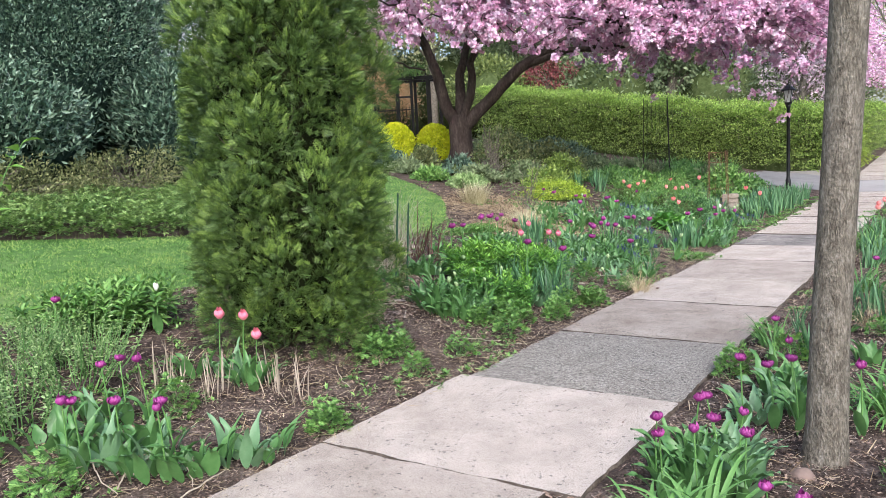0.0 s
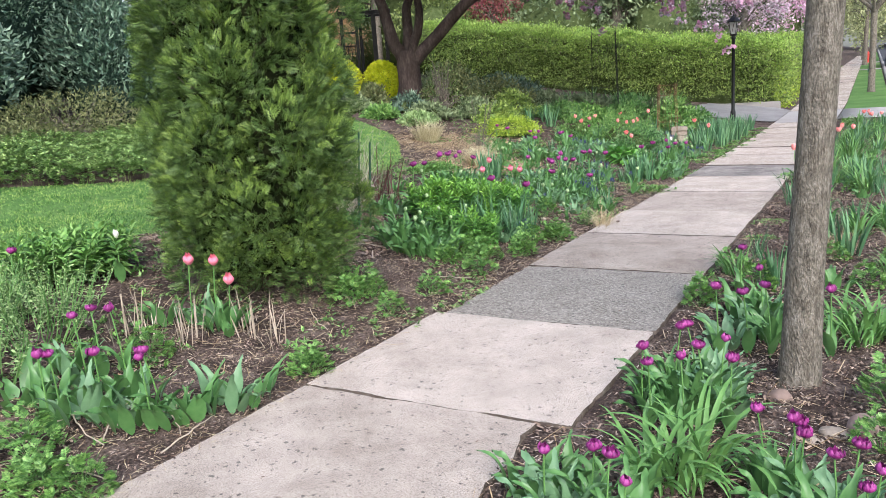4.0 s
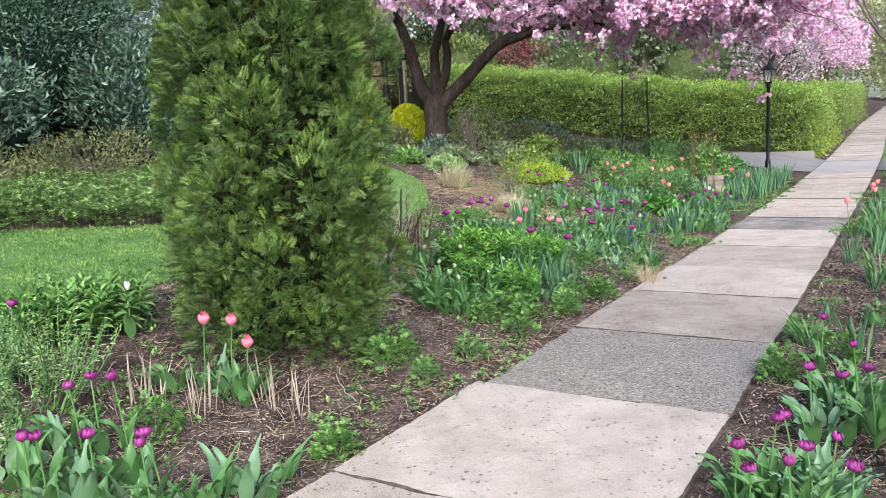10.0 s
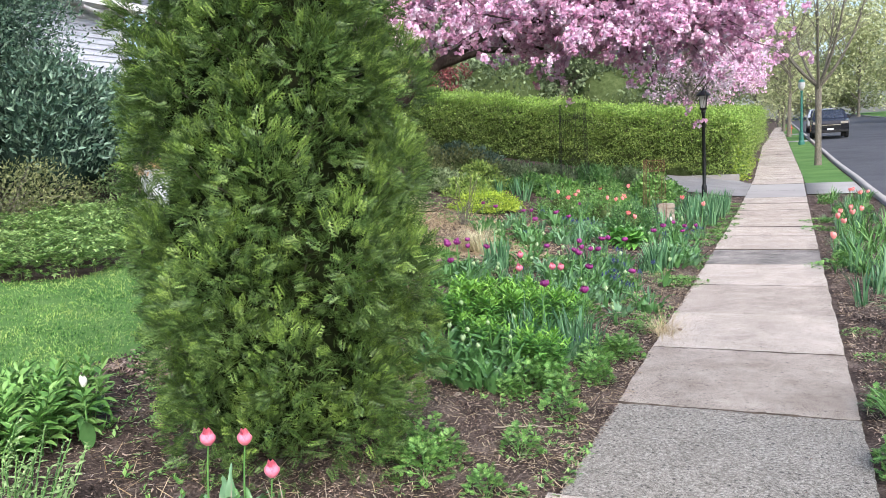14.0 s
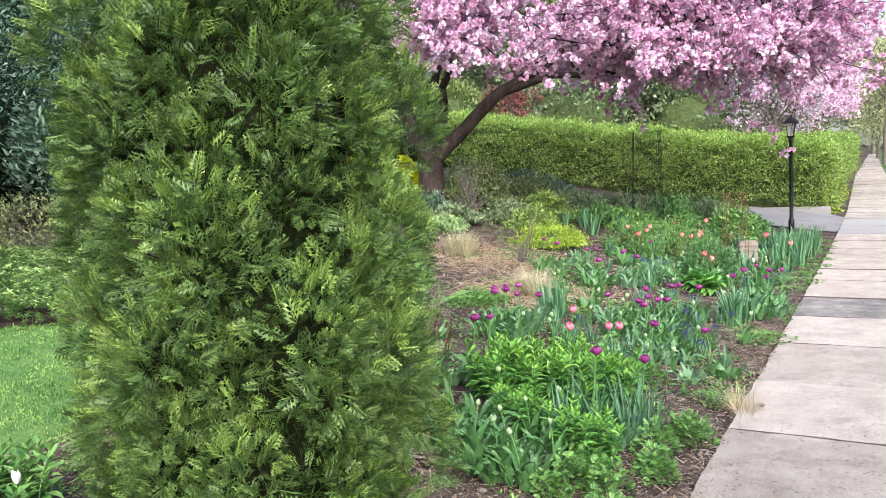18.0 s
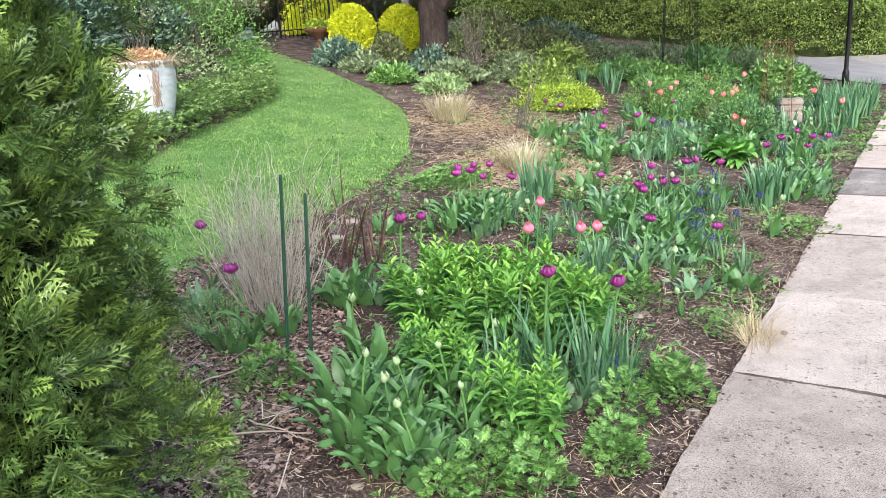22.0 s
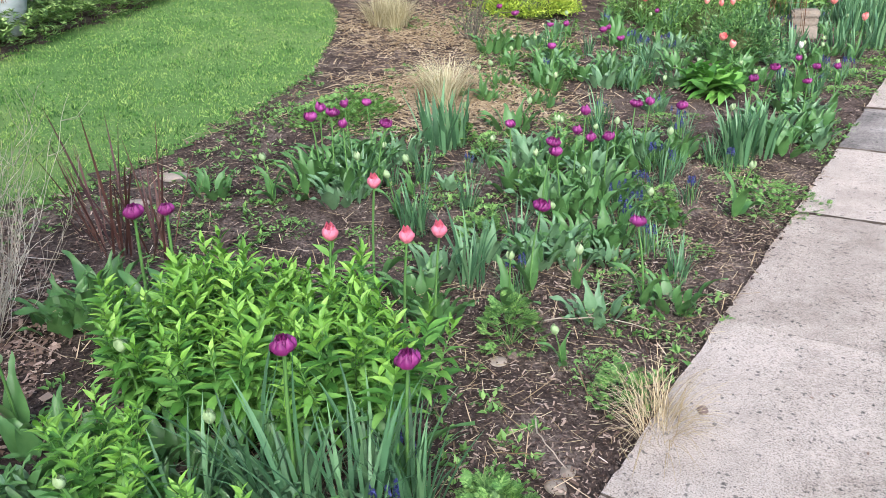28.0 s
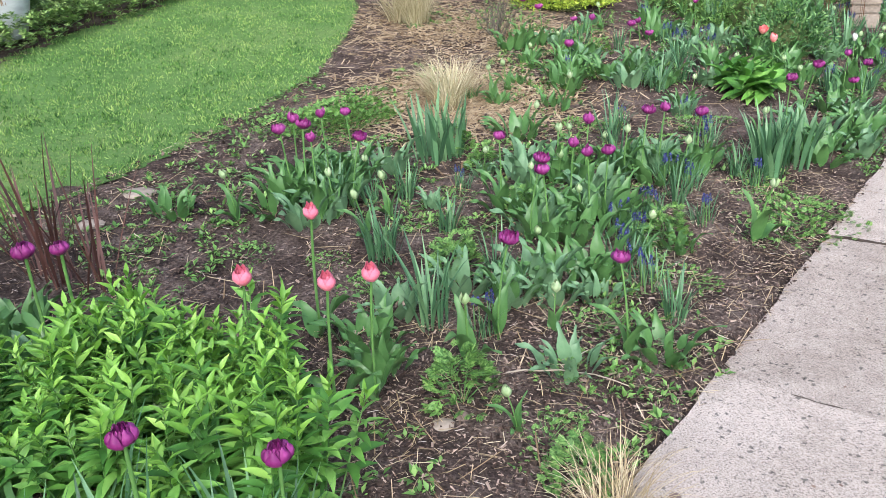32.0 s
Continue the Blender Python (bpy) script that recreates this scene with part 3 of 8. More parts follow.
def blades(P, az, length, width, lean, droop, seg=5, fold=0.25, tip=0.08, broad=False):
    """Strap leaves: P (n, 3), all other values arrays of n. lean: first angle from upright; droop: further bend to the tip."""
    n = len(P)
    s = np.linspace(0, 1, seg + 1)
    ang = lean[:, None] + droop[:, None] * s[None] ** 1.6
    step = length[:, None] / seg
    r = np.concatenate([np.zeros((n, 1)), np.cumsum(np.sin(ang[:, 1:]) * step, 1)], 1)
    z = np.concatenate([np.zeros((n, 1)), np.cumsum(np.cos(ang[:, 1:]) * step, 1)], 1)
    prof = np.maximum(tip, np.minimum(1, 0.55 + 1.4 * s) * (1 - s ** 3.0))
    if broad:
        prof = np.maximum(tip, np.sin(math.pi * np.clip(0.14 + 0.86 * s, 0, 1) ** 0.85) ** 0.8)
    w = width[:, None] * prof[None] * 0.5
    dx, dy = np.cos(az)[:, None], np.sin(az)[:, None]
    cx, cy, cz = P[:, :1] + dx * r, P[:, 1:2] + dy * r, P[:, 2:3] + z
    up = w * fold
    left = np.stack([cx - dy * w, cy + dx * w, cz + up], 2)
    mid = np.stack([cx, cy, cz], 2)
    right = np.stack([cx + dy * w, cy - dx * w, cz + up], 2)
    v = np.stack([left, mid, right], 2).reshape(n, -1, 3)
    f = []
    for k in range(seg):
        a, b = 3 * k, 3 * k + 3
        f += [(a, a + 1, b + 1, b), (a + 1, a + 2, b + 2, b + 1)]
    f = np.array(f)
    f = f[None] + (np.arange(n) * v.shape[1])[:, None, None]
    return v.reshape(-1, 3), f.reshape(-1, 4)


def tube(path, radii, sides=8):
    """A tapered round tube along points, as arrays of quads."""
    p, r = np.asarray(path, float), np.asarray(radii, float)
    d = unit(np.gradient(p, axis=0))
    ref = np.array([0.31, 0.17, 0.93]) if abs(d[0, 2]) < 0.9 else np.array([0.95, 0.2, 0.1])
    a = unit(np.cross(d, ref))
    b = np.cross(d, a)
    t = np.linspace(0, 2 * math.pi, sides, endpoint=False)
    ring = a[:, None] * np.cos(t)[None, :, None] + b[:, None] * np.sin(t)[None, :, None]
    v = (p[:, None] + ring * r[:, None, None]).reshape(-1, 3)
    n, i = len(p), np.arange(sides)
    f = [np.stack([k * sides + i, k * sides + (i + 1) % sides, (k + 1) * sides + (i + 1) % sides, (k + 1) * sides + i], 1) for k in range(n - 1)]
    return v, np.concatenate(f)


def curve_pts(a, b, sag, n=7, wob=0.0):
    s = np.linspace(0, 1, n)[:, None]
    a, b = np.asarray(a, float), np.asarray(b, float)
    p = a + (b - a) * s + np.asarray(sag, float) * (4 * s * (1 - s))
    if wob:
        p[1:-1] += rng.normal(size=(n - 2, 3)) * wob
    return p


def box_bm(x0, y0, z0, x1, y1, z1, bevel=0.0):
    bm = bmesh.new()
    bmesh.ops.create_cube(bm, size=1, matrix=Matrix.Translation(((x0 + x1) / 2, (y0 + y1) / 2, (z0 + z1) / 2)) @ Matrix.Diagonal((x1 - x0, y1 - y0, z1 - z0, 1)))
    if bevel:
        bmesh.ops.bevel(bm, geom=bm.edges[:], offset=bevel, segments=2, affect="EDGES")
    return bm


def lathe_bm(profile, sides=32):
    """A turned body from (radius, height) pairs."""
    bm = bmesh.new()
    rings = [[bm.verts.new((r * math.cos(2 * math.pi * k / sides), r * math.sin(2 * math.pi * k / sides), z)) for k in range(sides)] for r, z in profile]
    for a, b in zip(rings, rings[1:]):
        for k in range(sides):
            bm.faces.new((a[k], a[(k + 1) % sides], b[(k + 1) % sides], b[k]))
    bm.faces.new(rings[0][::-1])
    bm.faces.new(rings[-1])
    return bm


def polygon_inside(x, y, poly):
    inside = np.zeros(len(x), bool)
    n = len(poly)
    for i in range(n):
        (x0, y0), (x1, y1) = poly[i], poly[(i + 1) % n]
        cross = (y0 > y) != (y1 > y)
        with np.errstate(divide="ignore", invalid="ignore"):
            inside ^= cross & (x < (x1 - x0) * (y - y0) / (y1 - y0 + 1e-12) + x0)
    return inside

# ---- ground: one sheet to the horizon ----


LAWN = [(-3.0, -6.0), (-2.95, -0.9), (-3.0, 0.5), (-2.96, 1.7), (-3.0, 2.5), (-3.05, 3.25), (-3.3, 4.3), (-3.8, 5.55), (-4.75, 6.95),
        (-5.3, 7.6), (-6.5, 8.5), (-8.4, 9.6), (-11.5, 11.0), (-12.4, 10.2), (-10, 8.6), (-7.6, 7.4), (-6.75, 6.5), (-6.0, 4.8), (-5.3, 3.3), (-4.9, 1.8),
        (-5.4, 0.8), (-6.2, -0.8), (-8, -6)]
LAWN_IN = [(-3.14, -6.0), (-3.1, 1.7), (-3.15, 2.5), (-3.2, 3.25), (-3.45, 4.3), (-3.95, 5.65), (-4.85, 7.05), (-5.4, 7.6), (-6.6, 8.4), (-8.5, 9.4), (-11.3, 10.7),
           (-10, 8.8), (-7.5, 7.6), (-6.6, 6.6), (-5.85, 4.8), (-5.15, 3.3), (-4.75, 1.8), (-5.25, 0.8), (-6.0, -0.8), (-7.8, -6)]


def axis(near, step, far, growth=1.35):
    out = list(np.arange(near[0], near[1] + 1e-6, step))
    d, lo, hi = step, out[0], out[-1]
    while hi < far or lo > -far:
        d *= growth
        lo, hi = lo - d, hi + d
        out = [lo] + out + [hi]
    return np.array(out)


def sheet(name, xs, ys, material, dz=0.0, rough=0.0):
    X, Y = np.meshgrid(xs, ys)
    Z = lie(X, Y) + dz
    if rough:
        Z += rough * (np.sin(X * 9.1 + 2 * np.sin(Y * 5.3)) * np.cos(Y * 8.3 + 1.7 * np.sin(X * 6.1)) + 0.6 * np.sin(X * 23 + Y * 17) * np.sin(Y * 29 - X * 11)) * np.clip(1 - np.hypot(X, Y - 3) / 30, 0, 1)
        bedded = (X > 0.03) & (X < np.where(Y < -1.1, 1.0, 1.2)) | polygon_inside(X.ravel(), Y.ravel(), LAWN_IN).reshape(X.shape) | (X > 2.7) & (X < 60)
        Z = np.where(bedded, np.minimum(Z, lie(X, Y)) - 0.09, Z)
    n, m = X.shape
    i = (np.arange(n - 1)[:, None] * m + np.arange(m - 1)[None]).ravel()
    return mesh_np(name, np.stack([X, Y, Z], 2).reshape(-1, 3), np.stack([i, i + 1, i + m + 1, i + m], 1), material, True)


ground = new("ground", sheet("ground", axis((-9, 4.5), 0.07, 900), axis((-4, 14), 0.09, 900), M["soil"], -0.022, 0.012))
tagged(ground, "dark brown soil with shredded bark mulch", "ground", kind="structure")

# ---- pavement slabs ----
pavement = empty("pavement")
tagged(pavement, "old pale concrete pavement slabs with uneven joints", "pavement", kind="structure")
JOINTS = [-5.1 - 1.35 * k for k in range(14, 0, -1)] + [-5.1, -3.75, -2.5, -1.25, 0.0, 1.28, 2.57, 3.77, 5.15, 6.5, 7.75, 9.2, 10.35, 11.7, 13.0, 14.25, 15.5, 17.1, 18.8]
JOINTS += [18.8 + 1.5 * k for k in range(1, 40)]


def slab_bm(x0, x1, y0, y1, notch=False, seed=0):
    """A cast slab with worn, slightly wandering edges, sloping with the street."""
    r = random.Random(seed)
    bm = bmesh.new()
    pts = []
    ph = r.uniform(0, 6)
    for (ax, ay), (bx, by), k in (((x0, y0), (x1, y0), 40), ((x1, y0), (x1, y1), 30), ((x1, y1), (x0, y1), 40), ((x0, y1), (x0, y0), 30)):
        for i in range(k):
            s = i / k
            pts.append([ax + (bx - ax) * s + r.uniform(-0.004, 0.004) + 0.004 * math.sin(11 * s + ph), ay + (by - ay) * s + r.uniform(-0.004, 0.004) + 0.006 * math.sin(9 * s + 2 * ph) + 0.004 * math.sin(23 * s + ph)])
    if notch:
        for p in pts:
            if p[0] > x1 - 0.1:
                p[0] -= 0.02 + 0.05 * max(0.0, (p[1] + 1.7) / 0.45) + 0.012 * math.sin(p[1] * 17) + r.uniform(-0.006, 0.006)
    cx, cy = (x0 + x1) / 2, (y0 + y1) / 2
    tilt, heave = r.uniform(-0.006, 0.006), r.uniform(-0.007, 0.004)

    if y1 < 1:
        tilt, heave = tilt * 0.2, heave * 0.12

    def z(p, d):
        return gz(0, p[1]) + d + heave + tilt * (p[0] - cx + 0.6 * (p[1] - cy)) * (1 if y1 < 12 else 0)
    wear = [r.uniform(0.992, 0.998) for p in pts]
    top = [bm.verts.new((cx + (p[0] - cx) * w, cy + (p[1] - cy) * w, z(p, 0.0))) for p, w in zip(pts, wear)]
    rim = [bm.verts.new((p[0], p[1], z(p, -0.010))) for p in pts]
    low = [bm.verts.new((p[0], p[1], z(p, -0.09))) for p in pts]
    bm.faces.new(top)
    n = len(pts)
    for a, b in ((top, rim), (rim, low)):
        for i in range(n):
            bm.faces.new((a[i], b[i], b[(i + 1) % n], a[(i + 1) % n])).material_index = 1
    return bm


for i, (ya, yb) in enumerate(zip(JOINTS, JOINTS[1:])):
    gap = 0.003 if ya < -1 else 0.008 if ya < 5 else 0.015
    bend = -0.018 * max(0, ya - 20)
    xl, xr = (-0.05 if ya < -1 else 0.0) + bend, (1.19 if ya == -2.5 else 1.27) + bend
    stuff_m = M["aggregate"] if ya == 0.0 else M["pale_concrete"] if 15 < ya < 18.5 else M["damp_concrete"] if ya == 6.5 else M["concrete"]
    lab = {0.0: "grey exposed-aggregate slab"}.get(ya, "")
    slab = part("slab", slab_bm(xl, xr, ya + gap, yb - gap, ya == -2.5, i), stuff_m, pavement, lab)
    slab.data.materials.append(M["joint_dirt"])

# ---- road, kerb, drive and verge ----


def strip(name, xa, xb, ys, material, dz, depth=0.0, nx=3):
    """A ribbon along the street that bends with it; with a depth it is a solid kerb."""
    ys = np.asarray(ys, float)
    off = -0.018 * np.clip(ys - 20, 0, None)
    s = np.clip((ys - 5) / 22, 0, 1)
    veer = -0.28 * s * s * (3 - 2 * s)
    cols = [(x + off + veer * np.clip((x - 1.29) / 1.31, 0, 1), street_rise(ys) + dz) for x in np.linspace(xa, xb, nx)]
    if depth:
        cols = [(cols[0][0], cols[0][1] - depth)] + cols + [(cols[-1][0], cols[-1][1] - depth)]
    v = np.stack([np.stack([x, ys, z], 1) for x, z in cols], 1)
    n, m = v.shape[:2]
    i = (np.arange(n - 1)[:, None] * m + np.arange(m - 1)[None]).ravel()
    return mesh_np(name, v.reshape(-1, 3), np.stack([i, i + 1, i + m + 1, i + m], 1), material)


LONG = np.concatenate([np.arange(-60, 4, 4.0), np.arange(4, 140, 1.0)])
road = tagged(new("road", strip("road", 2.80, 11.5, LONG, M["asphalt"], -0.012, nx=6)), "dark grey asphalt street", "road", kind="structure")
tagged(new("kerb_near", strip("kerb_near", 2.66, 2.80, LONG, M["pale_concrete"], 0.055, 0.2)), "pale concrete kerb", "kerb", kind="structure")
tagged(new("kerb_far", strip("kerb_far", 11.5, 11.7, LONG, M["pale_concrete"], 0.10, 0.2)), "pale concrete kerb across the street", "kerb", kind="structure")
tagged(new("apron", strip("apron", 1.29, 2.60, np.linspace(16.0, 18.8, 6), M["pale_concrete"], 0.004, 0.08)), "pale concrete drive apron", "drive", kind="structure")
for ya, yb in ((43.4, 44.8), (55.0, 56.6)):
    tagged(new("apron", strip("apron", 1.29, 2.60, np.linspace(ya, yb, 4), M["pale_concrete"], 0.012, 0.08)), "pale concrete path across the verge", "drive", kind="structure")
tagged(new("verge_grass", strip("verge_grass", 1.29, 2.60, np.arange(18.82, 90, 1.0), M["turf"], -0.005)), "mown grass verge beside the pavement", "verge", kind="structure")
tagged(new("far_lawn", strip("far_lawn", 11.72, 60, LONG, M["turf"], 0.05)), "green lawns across the street", "lawn", kind="structure")


def patch(name, poly, material, dz, step=0.15):
    """A sheet over the ground inside a polygon."""
    p = np.array(poly)
    xs, ys = np.arange(p[:, 0].min(), p[:, 0].max() + step, step), np.arange(p[:, 1].min(), p[:, 1].max() + step, step)
    X, Y = np.meshgrid(xs, ys)
    m = X.shape[1]
    ids = (np.arange(len(ys) - 1)[:, None] * m + np.arange(m - 1)[None]).ravel()
    keep = polygon_inside(X.ravel()[ids] + step / 2, Y.ravel()[ids] + step / 2, poly)
    ids = ids[keep]
    f = np.stack([ids, ids + 1, ids + m + 1, ids + m], 1)
    used, inv = np.unique(f.ravel(), return_inverse=True)
    v = np.stack([X.ravel(), Y.ravel(), lie(X.ravel(), Y.ravel()) + dz], 1)[used]
    return mesh_np(name, v, inv.reshape(f.shape), material, True)


DRIVE = [(-0.02, 15.9), (-0.02, 19.2), (-0.4, 19.8), (-1.5, 19.95), (-2.3, 19.9), (-2.5, 18.6), (-2.3, 16.9), (-1.6, 16.1), (-0.5, 15.9)]
drive = tagged(new("driveway", patch("driveway", DRIVE, M["grey_concrete"], 0.004, 0.1)), "pale grey concrete driveway", "drive", kind="structure")
tagged(new("lawn_behind", patch("lawn_behind", [(-3.0, -18.0), (-3.0, -5.98), (-8.0, -5.98), (-14.0, -18.0)], M["turf"], 0.012, 0.5)), "mown lawn further down the street", "lawn", kind="structure")
lawn = tagged(new("lawn", patch("lawn", LAWN, M["turf"], -0.018, 0.04)), "curving mown green lawn", "lawn", kind="structure")


def in_poly_points(poly, n):
    p = np.array(poly)
    x, y = rng.uniform(p[:, 0].min(), p[:, 0].max(), n), rng.uniform(p[:, 1].min(), p[:, 1].max(), n)
    k = polygon_inside(x, y, poly)
    return x[k], y[k]


def on_ground(x, y, dz=0.0):
    return np.stack([x, y, lie(x, y) + dz], 1)


def tufts(x, y):
    """Uneven growth: tufts a hand wide and broader strong and weak patches."""
    a = np.sin(x * 31 + 2.1 * np.sin(y * 17)) * np.sin(y * 27 + 1.7 * np.sin(x * 13))
    b = np.sin(x * 7.3 + 1.9 * np.sin(y * 3.1)) * np.sin(y * 6.1 + 2.3 * np.sin(x * 2.7))
    return 1.0 + 0.42 * a + 0.28 * b


def grass_blades(name, x, y, h, w, material, label):
    n = len(x)
    d = rng.normal(size=(n, 3)) * 0.7 + np.array([0, 0, 1.0])
    v, f = scatter(KITE_V * np.array([w / h, 1, 1]), KITE_F, on_ground(x, y, -0.020), basis(d, rand_dirs(n)), h * rng.uniform(0.6, 1.4, n) * tufts(x, y))
    ob = new(name, mesh_np(name, v, f, material))
    return tagged(ob, label, "grass", kind="stuff")


gx, gy = in_poly_points(LAWN, 760000)
near = rng.uniform(size=len(gx)) < np.clip(1.5 - np.hypot(gx - 0.5, gy - 1) / 9, 0.12, 1)
grass_blades("lawn_grass", gx[near], gy[near], 0.021, 0.0042, M["grass"], "short green lawn blades")

# ---- hedge ----


def box_leaves(n, x0, x1, y0, y1, h0, h1, jitter):
    """Places and outward directions over the outside of a clipped block, h above the ground."""
    lx, ly, lz = x1 - x0, y1 - y0, h1 - h0
    area = np.array([lx * lz, ly * lz, lx * ly])
    side = rng.choice(3, n, p=area / area.sum())
    u, w = rng.uniform(size=n), rng.uniform(size=n)
    x = np.where(side == 1, x1, x0 + lx * u)
    y = np.where(side == 0, y0, np.where(side == 1, y0 + ly * u, y0 + ly * w))
    h = np.where(side == 2, h1, h0 + lz * w)
    d = np.zeros((n, 3))
    d[side == 0, 1], d[side == 1, 0], d[side == 2, 2] = -1, 1, 1
    bulge = 0.10 * np.sin(x * 2.1 + h * 3) * np.cos(y * 1.7 + h * 2.0) + 0.06 * np.sin(x * 5.3 + y * 4.1) + rng.normal(size=n) * jitter
    P = np.stack([x, y, lie(x, y) + h], 1) + d * bulge[:, None]
    return P, d


def leaf_mass(name, P, d, size, width, material, spread=0.9, up=0.5, far=False):
    n = len(P)
    way = unit(d + rng.normal(size=(n, 3)) * spread + np.array([0, 0, up]))
    shape = (KITE_V * np.array([width, 1, 1]), KITE_F) if far else (leaf_shape(width), LEAF_F)
    v, f = scatter(*shape, P, basis(way, rand_dirs(n)), size * rng.uniform(0.6, 1.4, n))
    return mesh_np(name, v, f, material)


def tree_mesh(tubes, material, name="branches"):
    v, f = join(*tubes)
    return mesh_np(name, v, f, material, True)


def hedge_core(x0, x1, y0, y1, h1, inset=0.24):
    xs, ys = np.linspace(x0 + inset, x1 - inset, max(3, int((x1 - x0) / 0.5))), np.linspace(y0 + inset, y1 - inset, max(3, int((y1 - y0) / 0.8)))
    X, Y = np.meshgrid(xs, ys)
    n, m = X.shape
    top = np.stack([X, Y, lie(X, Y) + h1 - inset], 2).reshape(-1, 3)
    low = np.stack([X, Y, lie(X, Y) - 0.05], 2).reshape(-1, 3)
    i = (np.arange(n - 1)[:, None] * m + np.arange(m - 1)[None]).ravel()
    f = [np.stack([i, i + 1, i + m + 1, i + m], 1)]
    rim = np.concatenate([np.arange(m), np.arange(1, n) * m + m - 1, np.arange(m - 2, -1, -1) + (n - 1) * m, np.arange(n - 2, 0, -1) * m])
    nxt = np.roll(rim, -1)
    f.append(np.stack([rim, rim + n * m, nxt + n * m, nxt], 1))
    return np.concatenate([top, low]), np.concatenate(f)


def hedge(name, x0, x1, y0, y1, h, n, label):
    ob = empty(name)
    # one solid block for twigs and inner shade, both put into its colour
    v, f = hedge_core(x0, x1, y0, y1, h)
    child("inner_twig", mesh_np("inner_twig", v, f, M["hedge_core"]), ob, "solid core in twig colours, darkened for inner shade")
    # leaves sit in flat bunches on the twig ends, thinning towards the foot
    C, cd = box_leaves(n // 15, x0, x1, y0, y1, 0.12, h, 0.09)
    up_h = C[:, 2] - lie(C[:, 0], C[:, 1])
    keep = rng.uniform(size=len(C)) < np.clip(0.35 + up_h / h, 0, 1)
    C, cd = C[keep], cd[keep]
    k = np.repeat(np.arange(len(C)), 14)
    P = C[k] + rng.normal(size=(len(k), 3)) * np.array([0.11, 0.11, 0.035])
    # brighter leaves increase with height; skylight on the hedge put into their colour
    skylit_k = rng.uniform(size=len(k)) < np.clip((up_h[keep][k] / h - 0.5) * 0.7, 0, 0.4)
    child("leaf_mass", leaf_mass("leaf_mass", P[~skylit_k], cd[k][~skylit_k], 0.062, 0.5, M["hedge"], 1.0, 0.5, True), ob)
    child("young_leaf", leaf_mass("young_leaf", P[skylit_k], cd[k][skylit_k], 0.062, 0.5, M["hedge_skylit"], 1.0, 0.5, True), ob, "fresh upper leaves, coloured brighter to stand for skylight")
    tw = rng.integers(0, len(C), 900)
    tubes = [tube(curve_pts(C[j] - cd[j] * 0.45 - np.array([0, 0, 0.35]), C[j], rng.normal(size=3) * 0.05, 4), np.linspace(0.008, 0.003, 4), 4) for j in tw]
    child("twig", tree_mesh(tubes, M["bark"], "twig"), ob, "thin grey twigs showing between the leaves")
    # the top layer of leaves takes the same skylit colour
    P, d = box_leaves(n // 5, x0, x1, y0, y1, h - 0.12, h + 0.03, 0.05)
    child("new_growth", leaf_mass("new_growth", P, d, 0.06, 0.45, M["hedge_skylit"], 0.6, 1.2, True), ob, "new growth along the top, skylight put into its bright colour")
    return tagged(ob, label, "hedge")


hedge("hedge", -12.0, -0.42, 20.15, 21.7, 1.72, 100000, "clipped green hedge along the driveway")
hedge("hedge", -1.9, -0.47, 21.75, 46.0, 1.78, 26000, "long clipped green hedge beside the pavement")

# ---- arborvitae ----


